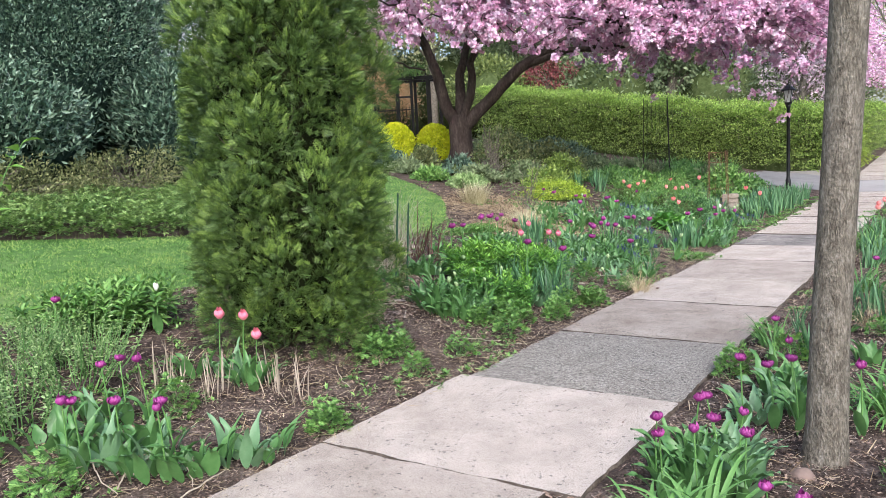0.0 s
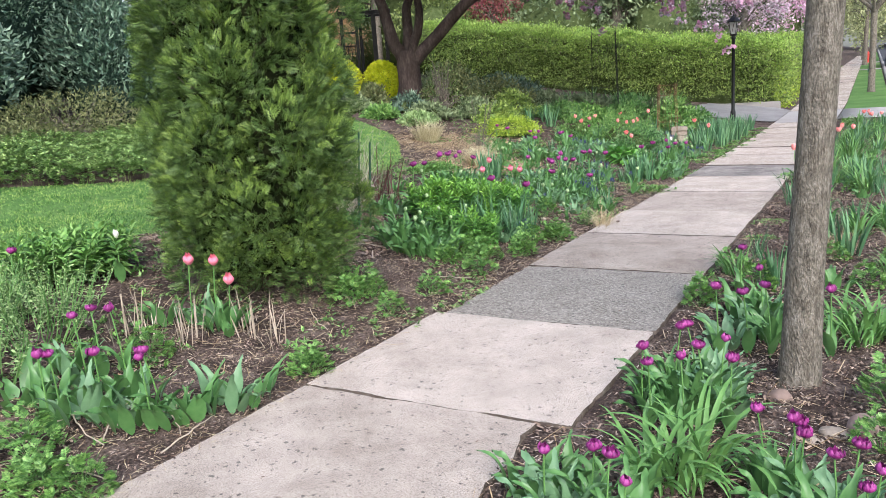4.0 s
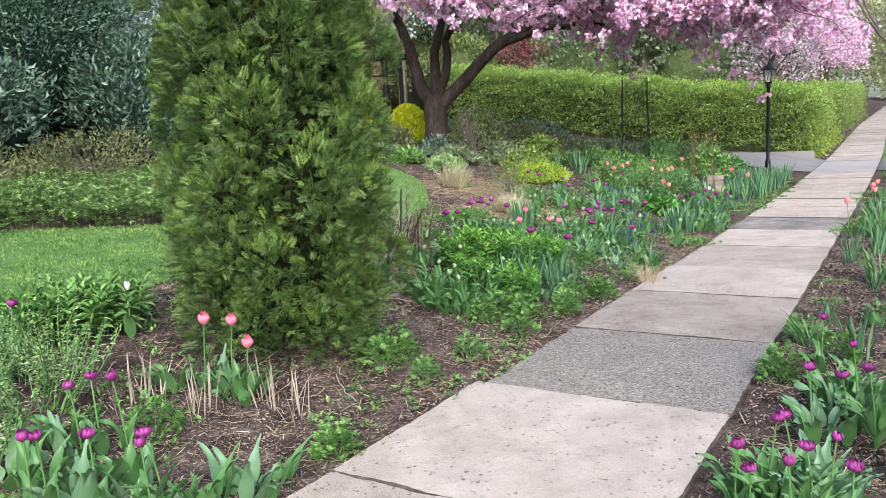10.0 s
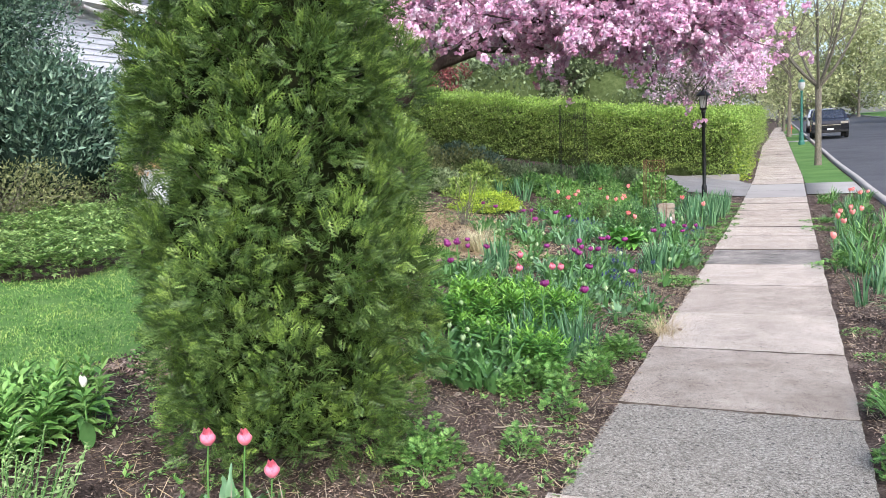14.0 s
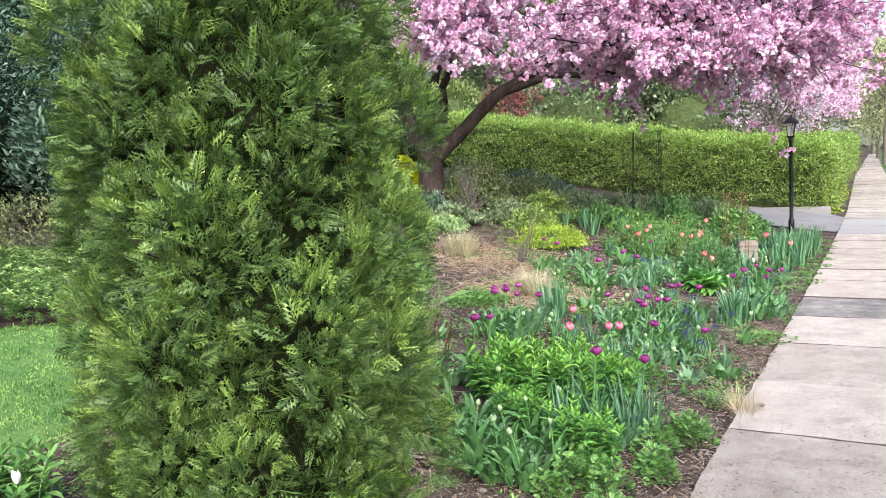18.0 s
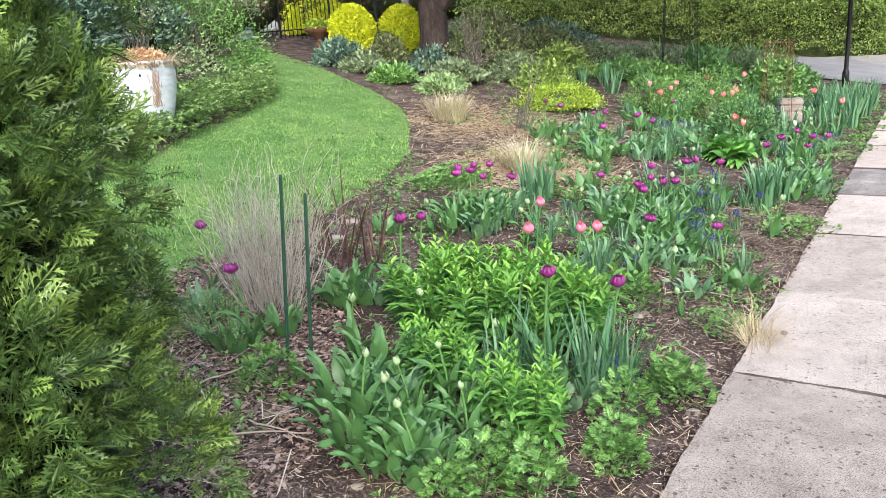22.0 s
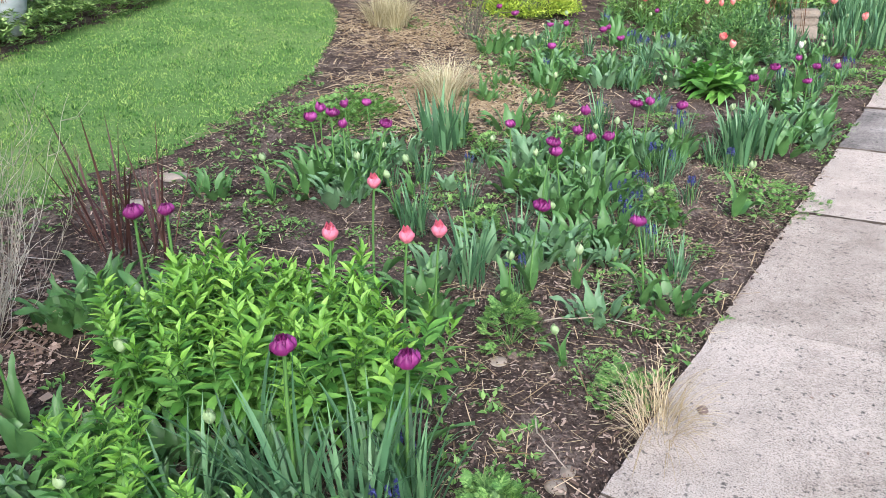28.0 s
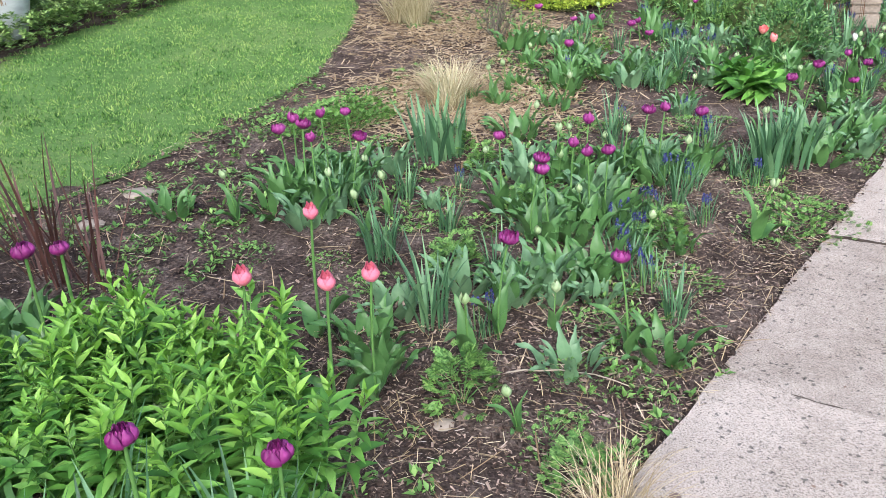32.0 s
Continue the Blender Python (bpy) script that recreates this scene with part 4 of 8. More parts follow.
def arborvitae(x, y, height):
    """A columnar conifer, a little narrower along the pavement: dark core, a stem, and lobed masses of flat sprays."""
    ob = empty("arborvitae", Matrix.Translation((x, y, gz(x, y))) @ Matrix.Diagonal((1.10, 0.96, 1.0, 1.0)))

    def radius(h, a):
        s = h / height
        base = np.interp(s, [0, 0.04, 0.12, 0.28, 0.5, 0.75, 0.92, 1.0], [0.30, 0.47, 0.555, 0.605, 0.57, 0.48, 0.24, 0.02])
        lobe = 0.05 * np.sin(3 * a + 7 * s) + 0.07 * np.sin(5 * a - 17 * s + 1) + 0.08 * np.sin(4 * a + 37 * s)
        return base * (1 + lobe)
    # a closed near-black body fills the inside; its colour holds the inner shade
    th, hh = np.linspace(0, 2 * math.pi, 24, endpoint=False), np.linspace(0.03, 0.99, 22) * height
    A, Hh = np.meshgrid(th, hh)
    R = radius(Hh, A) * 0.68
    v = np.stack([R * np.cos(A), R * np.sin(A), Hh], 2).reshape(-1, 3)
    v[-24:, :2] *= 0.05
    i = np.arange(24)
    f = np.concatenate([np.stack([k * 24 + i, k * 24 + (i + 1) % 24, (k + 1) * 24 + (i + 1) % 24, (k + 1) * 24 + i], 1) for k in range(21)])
    child("inner_twig", mesh_np("inner_twig", v, f, M["thuja_core"], True), ob, "solid near-black core, inner shade put into its colour")
    tv, tf = tube([(0, 0, -0.05), (0.02, 0, 0.6), (0, 0.02, height * 0.9)], [0.05, 0.04, 0.01])
    child("trunk", mesh_np("trunk", tv, tf, M["cherry_bark"], True), ob)
    sv, sf = lace_shape(4, 2)
    # boughs: upswept plumes with dark gaps between them
    nb = 150
    hb = height * (0.02 + 0.95 * (np.arange(nb) + rng.uniform(0, 1, nb)) / nb)
    ab = np.arange(nb) * 2.399 + rng.uniform(-0.2, 0.2, nb)
    rb = radius(hb, ab) * rng.uniform(0.70, 0.90, nb)
    C = np.stack([rb * np.cos(ab), rb * np.sin(ab), hb], 1)
    outw = np.stack([np.cos(ab), np.sin(ab), np.zeros(nb)], 1)
    size = rng.uniform(0.15, 0.26, nb) * np.interp(hb / height, [0, 0.8, 1], [1, 0.9, 0.35])
    k = np.repeat(np.arange(nb), (125 * (size / 0.15) ** 1.7).astype(int))
    k = k[(outw[k] @ np.array([-0.75, 0.66, 0]) < 0.35) | (rng.uniform(size=len(k)) < 0.3)]
    n = len(k)
    e = unit(rng.normal(size=(n, 3)) * 0.8 + outw[k] * 0.75 + np.array([0, 0, 0.5]))
    reach = rng.uniform(0.4, 1.0, n) ** 0.45
    P = C[k] + e * (size[k] * reach)[:, None] * np.array([0.85, 0.85, 1.25]) - np.array([0, 0, 0.02])
    d = unit(e * 0.95 + outw[k] * 0.1 + np.array([0, 0, 0.25]) + rng.normal(size=(n, 3)) * 0.42)
    side = e + rng.normal(size=(n, 3)) * 0.45
    # shorter sprays close the wall of foliage between the plumes
    m = 9500
    fa, fh = rng.uniform(0, 2 * math.pi, m), height * rng.uniform(0.02, 0.98, m)
    seen = (np.cos(fa) * -0.75 + np.sin(fa) * 0.66 < 0.4) | (rng.uniform(size=m) < 0.3)
    fa, fh = fa[seen], fh[seen]
    m = len(fa)
    fr = radius(fh, fa) * rng.uniform(0.60, 0.82, m)
    fo = np.stack([np.cos(fa), np.sin(fa), np.zeros(m)], 1)
    P = np.concatenate([P, fo * fr[:, None] + np.stack([np.zeros(m), np.zeros(m), fh], 1)])
    d = np.concatenate([d, unit(fo + np.array([0, 0, 0.5]) + rng.normal(size=(m, 3)) * 0.5)])
    side = np.concatenate([side, rand_dirs(m)])
    e, reach, n = np.concatenate([e, fo + np.array([0, 0, 0.2])]), np.concatenate([reach, np.zeros(m)]), n + m
    # the brighter tip colour sits on upward sides, painting light onto the plumes
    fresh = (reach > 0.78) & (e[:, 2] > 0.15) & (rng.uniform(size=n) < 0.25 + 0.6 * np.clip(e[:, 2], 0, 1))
    for name, pick, mat, lab in (("foliage", ~fresh, M["thuja"], "flat deep green scaly sprays"), ("new_tip", fresh, M["thuja_tip"], "fresh yellow-green tips, brighter on the plume tops as if lit")):
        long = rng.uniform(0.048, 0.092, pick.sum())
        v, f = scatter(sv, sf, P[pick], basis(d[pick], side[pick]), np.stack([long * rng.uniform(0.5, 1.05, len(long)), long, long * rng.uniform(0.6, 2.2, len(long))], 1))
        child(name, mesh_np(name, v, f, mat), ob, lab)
    bare = rng.integers(0, nb, 220)
    tubes = [tube(curve_pts(C[j] * np.array([0.25, 0.25, 1]) - np.array([0, 0, 0.12]), C[j] + rng.normal(size=3) * 0.06, (0, 0, -0.04), 5, 0.015), np.linspace(0.008, 0.003, 5), 4) for j in bare]
    child("twig", tree_mesh(tubes, M["bark"], "twig"), ob, "bare grey twigs in the gaps")
    dead = rng.integers(0, nb, 7)
    P = C[np.repeat(dead, 7)] * np.array([0.98, 0.98, 1]) + rng.normal(size=(49, 3)) * 0.035
    v, f = scatter(sv, sf, P, basis(rand_dirs(len(P)) - np.array([0, 0, 0.8]), rand_dirs(len(P))), rng.uniform(0.05, 0.09, len(P)))
    child("withered_spray", mesh_np("withered_spray", v, f, M["rust"]), ob, "a few withered brown sprays")
    return tagged(ob, "tall green columnar arborvitae in the flower bed", "conifer")


rng = np.random.default_rng(21)
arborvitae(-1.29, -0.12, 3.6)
rng = np.random.default_rng(8)

# ---- trees ----


PUFF = 7


def puff_shape(seed=3):
    """A double blossom: petals about one point, joined there."""
    r = np.random.default_rng(seed)
    d = unit(r.normal(size=(PUFF, 3)))
    v, f = scatter(KITE_V * np.array([1.15, 1, 1]), KITE_F, d * 0.0, basis(d, unit(r.normal(size=(PUFF, 3)))), np.full(PUFF, 1.0))
    f = np.where(f % 4 == 0, 0, f)
    return v, f


def cherry(x, y, z):
    ob = empty("cherry_tree", Matrix.Translation((x, y, z)))
    # local x runs to the street, local y up the street
    v, f = tube([(0, 0, -0.25), (0, 0, 0.12), (0.03, 0, 0.5), (0.0, 0.02, 0.95), (0, 0.03, 1.25)], [0.46, 0.33, 0.27, 0.27, 0.24], 16)
    child("trunk", mesh_np("trunk", v, f, M["cherry_bark"], True), ob, "stout dark furrowed trunk")
    tubes = []
    limbs = [([(-0.05, 0, 0.95), (-0.26, -0.22, 1.75), (-0.52, -0.42, 2.7), (-0.8, -0.7, 3.8), (-1.2, -1.0, 4.9)], 0.17),
             ([(0.0, 0.05, 1.0), (-0.02, 0.1, 1.8), (0.08, 0.2, 2.6), (0.3, 0.6, 3.8), (0.4, 1.0, 5.0)], 0.15),
             ([(0.05, 0, 1.0), (0.3, 0.05, 1.7), (0.4, 0.05, 2.5), (0.9, -0.2, 3.6), (1.2, -0.6, 4.8)], 0.13),
             ([(0.1, 0.02, 0.95), (0.7, 0.35, 1.65), (1.4, 0.75, 2.3), (2.3, 1.2, 3.0), (3.6, 1.9, 3.5), (5.2, 2.5, 3.6), (7.2, 2.6, 3.3)], 0.17),
             ([(1.4, 0.75, 2.3), (2.6, 0.9, 2.6), (3.8, 1.0, 2.5), (5.4, 0.6, 2.6), (6.6, 0.4, 2.5)], 0.08),
             ([(-0.6, -0.45, 2.35), (-1.3, -0.9, 2.6), (-2.2, -1.4, 2.5), (-2.9, -1.8, 2.2)], 0.024)]
    nodes = []
    for pts, r in limbs:
        p = np.array(pts, float)
        s = np.linspace(0, 1, len(p))
        fine = np.linspace(0, 1, 14)
        q = np.stack([np.interp(fine, s, p[:, k]) for k in range(3)], 1)
        q[1:-1] = (q[:-2] + 2 * q[1:-1] + q[2:]) / 4
        q[2:-1] += rng.normal(size=(len(q) - 3, 3)) * 0.025
        v, f = tube(q, r * (1 - 0.75 * fine), 10)
        child("limb", mesh_np("limb", v, f, M["cherry_bark"], True), ob)
        nodes += [(pt, r * (1 - 0.75 * sf)) for pt, sf in zip(q[5:], fine[5:])]
    N = np.array([p for p, r in nodes])
    clumps, ways = [], []
    # the crown: a wide dome, lower and longer on the street side
    m = 860
    a = rng.uniform(0, 2 * math.pi, m)
    rad = np.sqrt(rng.uniform(0.02, 1, m))
    a = np.where((rng.uniform(size=m) < 0.25) & (np.cos(a) < 0), math.pi - a, a)
    ex = np.where(np.cos(a) > 0, 8.8, 4.2)
    tx, ty = ex * rad * np.cos(a), np.where(np.sin(a) < 0, 3.3, 4.6) * rad * np.sin(a)
    floor_h = 2.0 + 0.20 * np.maximum(0, 3.2 - np.abs(tx - 0.8)) - 0.10 * np.clip(tx - 2.5, 0, 4) ** 1.2
    roof_h = 6.6 - 3.0 * rad ** 2.4
    tz = floor_h + (np.maximum(roof_h - floor_h, 0.3)) * rng.uniform(0, 1, m) ** 0.8
    open_side = (tx < 0.3) & ((tz < 3.2) | (rng.uniform(size=m) < 0.72))
    for p in np.stack([tx, ty, tz], 1)[~open_side]:
        k = np.argmin(np.linalg.norm(N - p, axis=1) + 0.4 * np.maximum(0, N[:, 2] - p[2]))
        L = np.linalg.norm(p - N[k])
        q = curve_pts(N[k], p, (0, 0, 0.12 * L), 6, 0.03 * L)
        tubes.append(tube(q, np.linspace(min(nodes[k][1] * 0.6, 0.012 + 0.012 * L), 0.004, 6), 5))
        cnt = 72
        s = np.repeat(rng.uniform(0.35, 1.0, 12), 6)
        at = np.stack([np.interp(s, np.linspace(0, 1, 6), q[:, j]) for j in range(3)], 1)
        clumps.append(at + np.repeat(rng.normal(size=(12, 3)) * np.array([0.20, 0.20, 0.14]), 6, 0) + rng.normal(size=(cnt, 3)) * 0.045)
    P = np.concatenate(clumps)
    # a few sprays hanging low by the lamp post
    extra = np.array([(6.1, 2.9, 1.35), (6.5, 3.0, 1.15), (6.7, 2.8, 0.75), (5.6, 3.0, 1.5), (3.9, 2.5, 1.45)])
    P = np.concatenate([P] + [e + rng.normal(size=(9, 3)) * 0.07 for e in extra])
    for e in extra:
        k = np.argmin(np.linalg.norm(P[:-45] - e, axis=1))
        tubes.append(tube(curve_pts(P[k], e, (0, 0, -0.05), 5), np.linspace(0.008, 0.003, 5), 4))
    child("twig", tree_mesh(tubes, M["cherry_bark"], "twig"), ob, "thin dark branchlets")
    pv, pf = puff_shape()
    n = len(P)
    v, f = scatter(pv, pf, P, basis(rand_dirs(n), rand_dirs(n)), rng.uniform(0.04, 0.082, n))
    child("blossom", mesh_np("blossom", v, f, M["blossom"]), ob, "dense double pink blossom")
    k = rng.uniform(size=n) < 0.12
    v, f = scatter(leaf_shape(0.45), LEAF_F, P[k] + rng.normal(size=(k.sum(), 3)) * 0.05, basis(rand_dirs(k.sum()), rand_dirs(k.sum())), rng.uniform(0.04, 0.07, k.sum()))
    child("young_leaf", mesh_np("young_leaf", v, f, M["red_leaf"]), ob, "small bronze young leaves")
    return tagged(ob, "spreading cherry tree covered in pink blossom", "tree")


cherry(-7.6, 12.0, gz(-7.6, 12.0))


def street_tree(x, y, r0, fork, height, spread, leaf_n, seed, label, leaf=None, leaf_size=0.07, twigs=40, lean=(0, 0)):
    """A slim street tree with ascending limbs and thin young leaves."""
    rr = np.random.default_rng(seed)
    ob = empty("street_tree", Matrix.Translation((x, y, gz(x, y))))
    hs = np.array([-0.1, 0.0, 0.06, 0.25, 0.6, 1.0]) * fork
    v, f = tube(np.stack([rr.normal(0, 0.004, 6) + lean[0] * hs, rr.normal(0, 0.004, 6) + lean[1] * hs, hs], 1), r0 * np.array([1.5, 1.22, 1.1, 1.0, 0.95, 0.97]), 20)
    child("trunk", mesh_np("trunk", v, f, M["bark"], True), ob, "grey-brown furrowed bark")
    tubes = []
    tips = []
    for k in range(7):
        a = k * 2.4 + rr.uniform(-0.4, 0.4)
        e = np.array([math.cos(a) * spread * rr.uniform(0.5, 1), math.sin(a) * spread * rr.uniform(0.5, 1), height * rr.uniform(0.75, 1.0)])
        p = curve_pts((lean[0] * fork, lean[1] * fork, fork * rr.uniform(0.93, 1.0)), e, (math.cos(a) * spread * 0.15, math.sin(a) * spread * 0.15, -0.06 * height), 9)
        v, f = tube(p, r0 * 0.55 * np.linspace(1, 0.12, 9), 8)
        child("limb", mesh_np("limb", v, f, M["bark"], True), ob)
        for j in range(twigs // 7):
            s = rr.uniform(0.25, 1)
            b = np.array([np.interp(s, np.linspace(0, 1, 9), p[:, c]) for c in range(3)])
            L = height * 0.22 * rr.uniform(0.5, 1.2)
            tip = b + unit(np.array([rr.normal(), rr.normal(), 0.8])) * L
            q = curve_pts(b, tip, (0, 0, 0.08 * L), 5)
            tubes.append(tube(q, r0 * 0.16 * np.linspace(1, 0.15, 5), 5))
            tips.append(q)
            for _ in range(2):
                b2 = q[rr.integers(1, 4)]
                tip2 = b2 + unit(np.array([rr.normal(), rr.normal(), 0.6])) * L * 0.5
                q2 = curve_pts(b2, tip2, (0, 0, 0.0), 4)
                tubes.append(tube(q2, r0 * 0.07 * np.linspace(1, 0.2, 4), 4))
                tips.append(q2)
    child("twig", tree_mesh(tubes, M["bark"], "twig"), ob)
    if leaf_n:
        T = np.concatenate(tips)
        P = T[rr.integers(0, len(T), leaf_n)] + rr.normal(size=(leaf_n, 3)) * height * 0.025
        v, f = scatter(leaf_shape(0.6), LEAF_F, P, basis(rand_dirs(leaf_n), rand_dirs(leaf_n)), rr.uniform(0.6, 1.4, leaf_n) * leaf_size)
        child("foliage", mesh_np("foliage", v, f, leaf or M["spring_leaf"]), ob, "sparse yellow-green young leaves")
    return tagged(ob, label, "tree")


street_tree(1.995, -0.44, 0.074, 2.05, 5.5, 1.6, 1500, 11, "slim street tree with grey furrowed bark in the verge bed", lean=(0.042, 0.028))
street_tree(1.78, 25.2, 0.10, 2.6, 9.0, 2.6, 3800, 12, "bare-limbed street tree coming into leaf on the verge", leaf=M["haze_leaf"], twigs=130, leaf_size=0.075)

# ---- lamp post ----


def lamp_post(x, y):
    ob = empty("lamp_post", Matrix.Translation((x, y, gz(x, y))))
    part("pole", lathe_bm([(0.06, -0.1), (0.06, 0.25), (0.045, 0.28), (0.038, 0.32), (0.036, 1.86), (0.05, 1.88), (0.05, 1.92), (0.03, 1.94)], 20), M["black_metal"], ob, smooth=True)
    part("collar", lathe_bm([(0.045, 1.93), (0.075, 1.955), (0.085, 1.985), (0.06, 1.99)], 20), M["black_metal"], ob)
    for k in range(4):
        a = math.pi / 4 + k * math.pi / 2
        v, f = tube([(0.075 * math.cos(a), 0.075 * math.sin(a), 1.985), (0.12 * math.cos(a), 0.12 * math.sin(a), 2.25)], [0.008, 0.008], 6)
        child("frame_bar", mesh_np("frame_bar", v, f, M["black_metal"]), ob)
        b = a + math.pi / 2
        q = np.array([(0.07 * math.cos(a), 0.07 * math.sin(a), 1.99), (0.07 * math.cos(b), 0.07 * math.sin(b), 1.99), (0.115 * math.cos(b), 0.115 * math.sin(b), 2.25), (0.115 * math.cos(a), 0.115 * math.sin(a), 2.25)])
        child("pane", mesh_np("pane", np.concatenate([q, q * (0.96, 0.96, 1)]), [(0, 1, 2, 3), (7, 6, 5, 4)], M["lamp_glass"]), ob, "frosted glass pane")
    part("cap", lathe_bm([(0.155, 2.245), (0.16, 2.26), (0.10, 2.32), (0.05, 2.36), (0.03, 2.365), (0.022, 2.39), (0.012, 2.42)], 4 * 6), M["black_metal"], ob)
    return tagged(ob, "black metal lamp post with a lantern head beside the driveway", "lamp post")


lamp_post(-0.82, 15.1)

# ---- plant builders ----


def blob_core(rx, ry, h, wave=0.12, seed=0, rings=10, sides=16):
    """A lumpy closed dome, standing in for the shaded inside of a shrub."""
    u = np.linspace(0.02, 0.98, rings) * math.pi
    a = np.linspace(0, 2 * math.pi, sides, endpoint=False)
    U, A = np.meshgrid(u, a, indexing="ij")
    w = 1 + wave * np.sin(3 * A + seed) * np.sin(2 * U + seed) + wave * 0.6 * np.sin(5 * A - 3 * U + 2 * seed)
    v = np.stack([rx * np.sin(U) * np.cos(A) * w, ry * np.sin(U) * np.sin(A) * w, h * 0.5 * (1 + np.cos(U) * w)], 2).reshape(-1, 3)
    i = np.arange(sides)
    f = np.concatenate([np.stack([k * sides + i, (k + 1) * sides + i, (k + 1) * sides + (i + 1) % sides, k * sides + (i + 1) % sides], 1) for k in range(rings - 1)])
    return v, f


def shrub(name, x, y, rx, ry, h, leaf, n, size, width, label, category="shrub", lumps=26, base=0.0, core=0.80, twig=0, lift=0.4, spread=0.8, far=True, barrel=False, stem=0.012, heart=None):
    """A shrub: a solid core for its shaded inside, woody twigs, and leaves in uneven lumps over its outside."""
    ob = empty(name, Matrix.Translation((x, y, gz(x, y) + base)))
    sd = (x * 3.7 + y * 1.3) % 6
    dome = h < 1.4
    # a dark core colour puts inner shade behind the leaf gaps
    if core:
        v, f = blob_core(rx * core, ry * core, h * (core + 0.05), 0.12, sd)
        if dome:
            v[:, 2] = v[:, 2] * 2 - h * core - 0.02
        child("inside", mesh_np("inside", v, f, heart or M["hedge_core"], True), ob, "solid core standing in for the shaded inside")
    c = rand_dirs(lumps)
    c[:, 2] = np.abs(c[:, 2]) * 1.5 - 0.5
    c = unit(c) * rng.uniform(0.70, 0.95, (lumps, 1))
    k = rng.integers(0, lumps, n)
    e = rand_dirs(n)
    q = c[k] + e * rng.uniform(0.12, 0.34, n)[:, None]
    P = np.stack([q[:, 0] * rx, q[:, 1] * ry, h * np.abs(q[:, 2]) if dome else h * 0.5 + q[:, 2] * h * 0.5], 1)
    if barrel:
        s, a = rng.uniform(0, 1, n), rng.uniform(0, 2 * math.pi, n)
        r = (1 - s ** 6) ** 0.5 * (0.80 + 0.2 * np.sin(math.pi * s)) * rng.uniform(0.84, 1.06, n) * (1 + 0.07 * np.sin(5 * a + 9 * s) + 0.07 * np.sin(9 * a - 17 * s) * np.sin(14 * s))
        P = np.stack([r * rx * np.cos(a), r * ry * np.sin(a), s * h * rng.uniform(0.95, 1.03, n)], 1)
    P = P[P[:, 2] > 0.01 * h]
    e = e[:len(P)]
    m = leaf_mass("foliage", P, unit(P * np.array([1 / rx, 1 / ry, 0.6 / h]) + 1e-6), size, width, leaf, spread, lift, far)
    child("foliage", m, ob)
    if twig:
        tubes = []
        for _ in range(twig):
            t = c[rng.integers(0, lumps)]
            end = np.array([t[0] * rx, t[1] * ry, h * abs(t[2]) * 1.1 + 0.1 * h if dome else h * 0.5 + t[2] * h * 0.5]) * rng.uniform(0.9, 1.08)
            tubes.append(tube(curve_pts((rng.normal() * 0.08 * rx, rng.normal() * 0.08 * ry, 0), end, (0, 0, 0.1 * h), 6, 0.02 * h), np.linspace(stem, stem * 0.25, 6) * max(1, h), 5))
        child("twig", tree_mesh(tubes, M["bark"], "twig"), ob, "woody stems showing through")
    return tagged(ob, label, category)


def petals(R, H, layers, flare, name, material, seed, shut=0.76):
    r = np.random.default_rng(seed)
    vs, fs, n = [], [], 0
    for l, count in enumerate(layers):
        rl, hl = R * (1 - 0.24 * l), H * (1 - 0.03 * l)
        for k in range(count):
            th0 = 2 * math.pi * (k + 0.5 * l) / count + r.uniform(-0.12, 0.12)
            half = 3.6 / count * r.uniform(0.85, 1.1)
            fl = flare * r.uniform(0.6, 1.4)
            U, V = np.meshgrid(np.linspace(-1, 1, 5), np.linspace(0, 1, 5))
            wid = np.sin(math.pi * (0.16 + 0.70 * V)) ** 0.8
            th = th0 + U * half * wid
            rad = rl * (0.16 + 0.86 * np.sin(math.pi * (0.07 + shut * V))) * (1 - 0.07 * U ** 2) + fl * V ** 3 + 0.05 * rl * r.normal()
            z = hl * (V - 0.16 * V * U ** 2 + 0.05 * V ** 2 * np.cos(5 * U + k)) * (1 + 0.09 * r.normal())
            vs.append(np.stack([rad * np.cos(th), rad * np.sin(th), z], 2).reshape(-1, 3))
            i = (np.arange(4)[:, None] * 5 + np.arange(4)[None]).ravel()
            fs.append(np.stack([i, i + 1, i + 6, i + 5], 1) + n)
            n += 25
    return mesh_np(name, np.concatenate(vs), np.concatenate(fs), material, True)


def one(v):
    return np.array([float(v)])


def broad_leaf(name, length, width, lean, droop, material, fold=0.5, wavy=0.08):
    v, f = blades(np.zeros((1, 3)), one(0), one(length), one(width), one(lean), one(droop), 8, fold, 0.03, True)
    k = np.arange(len(v)) // 3
    v[:, 1] += wavy * width * np.sin(k * 0.9) * np.sign(v[:, 1]) * (k < 8)
    v[:, 2] += wavy * width * np.cos(k * 1.15 + (v[:, 1] > 0) * 2) * (np.abs(v[:, 1]) > 1e-6)
    return mesh_np(name, v, f, material, True)


TULIP_LEAVES = [broad_leaf("tulip_leaf", 0.21, 0.050, 0.20, 0.95, M["tulip_leaf"], 0.75, 0.18), broad_leaf("tulip_leaf", 0.23, 0.046, 0.12, 0.65, M["tulip_leaf"], 0.9, 0.16),
                broad_leaf("tulip_leaf", 0.19, 0.062, 0.35, 0.85, M["tulip_leaf"], 0.65, 0.22), broad_leaf("tulip_leaf", 0.25, 0.044, 0.12, 1.25, M["tulip_leaf"], 0.7, 0.18),
                broad_leaf("tulip_leaf", 0.15, 0.05, 0.6, 0.85, M["tulip_leaf"], 0.6, 0.2)]


GLAUCOUS_LEAVES = []
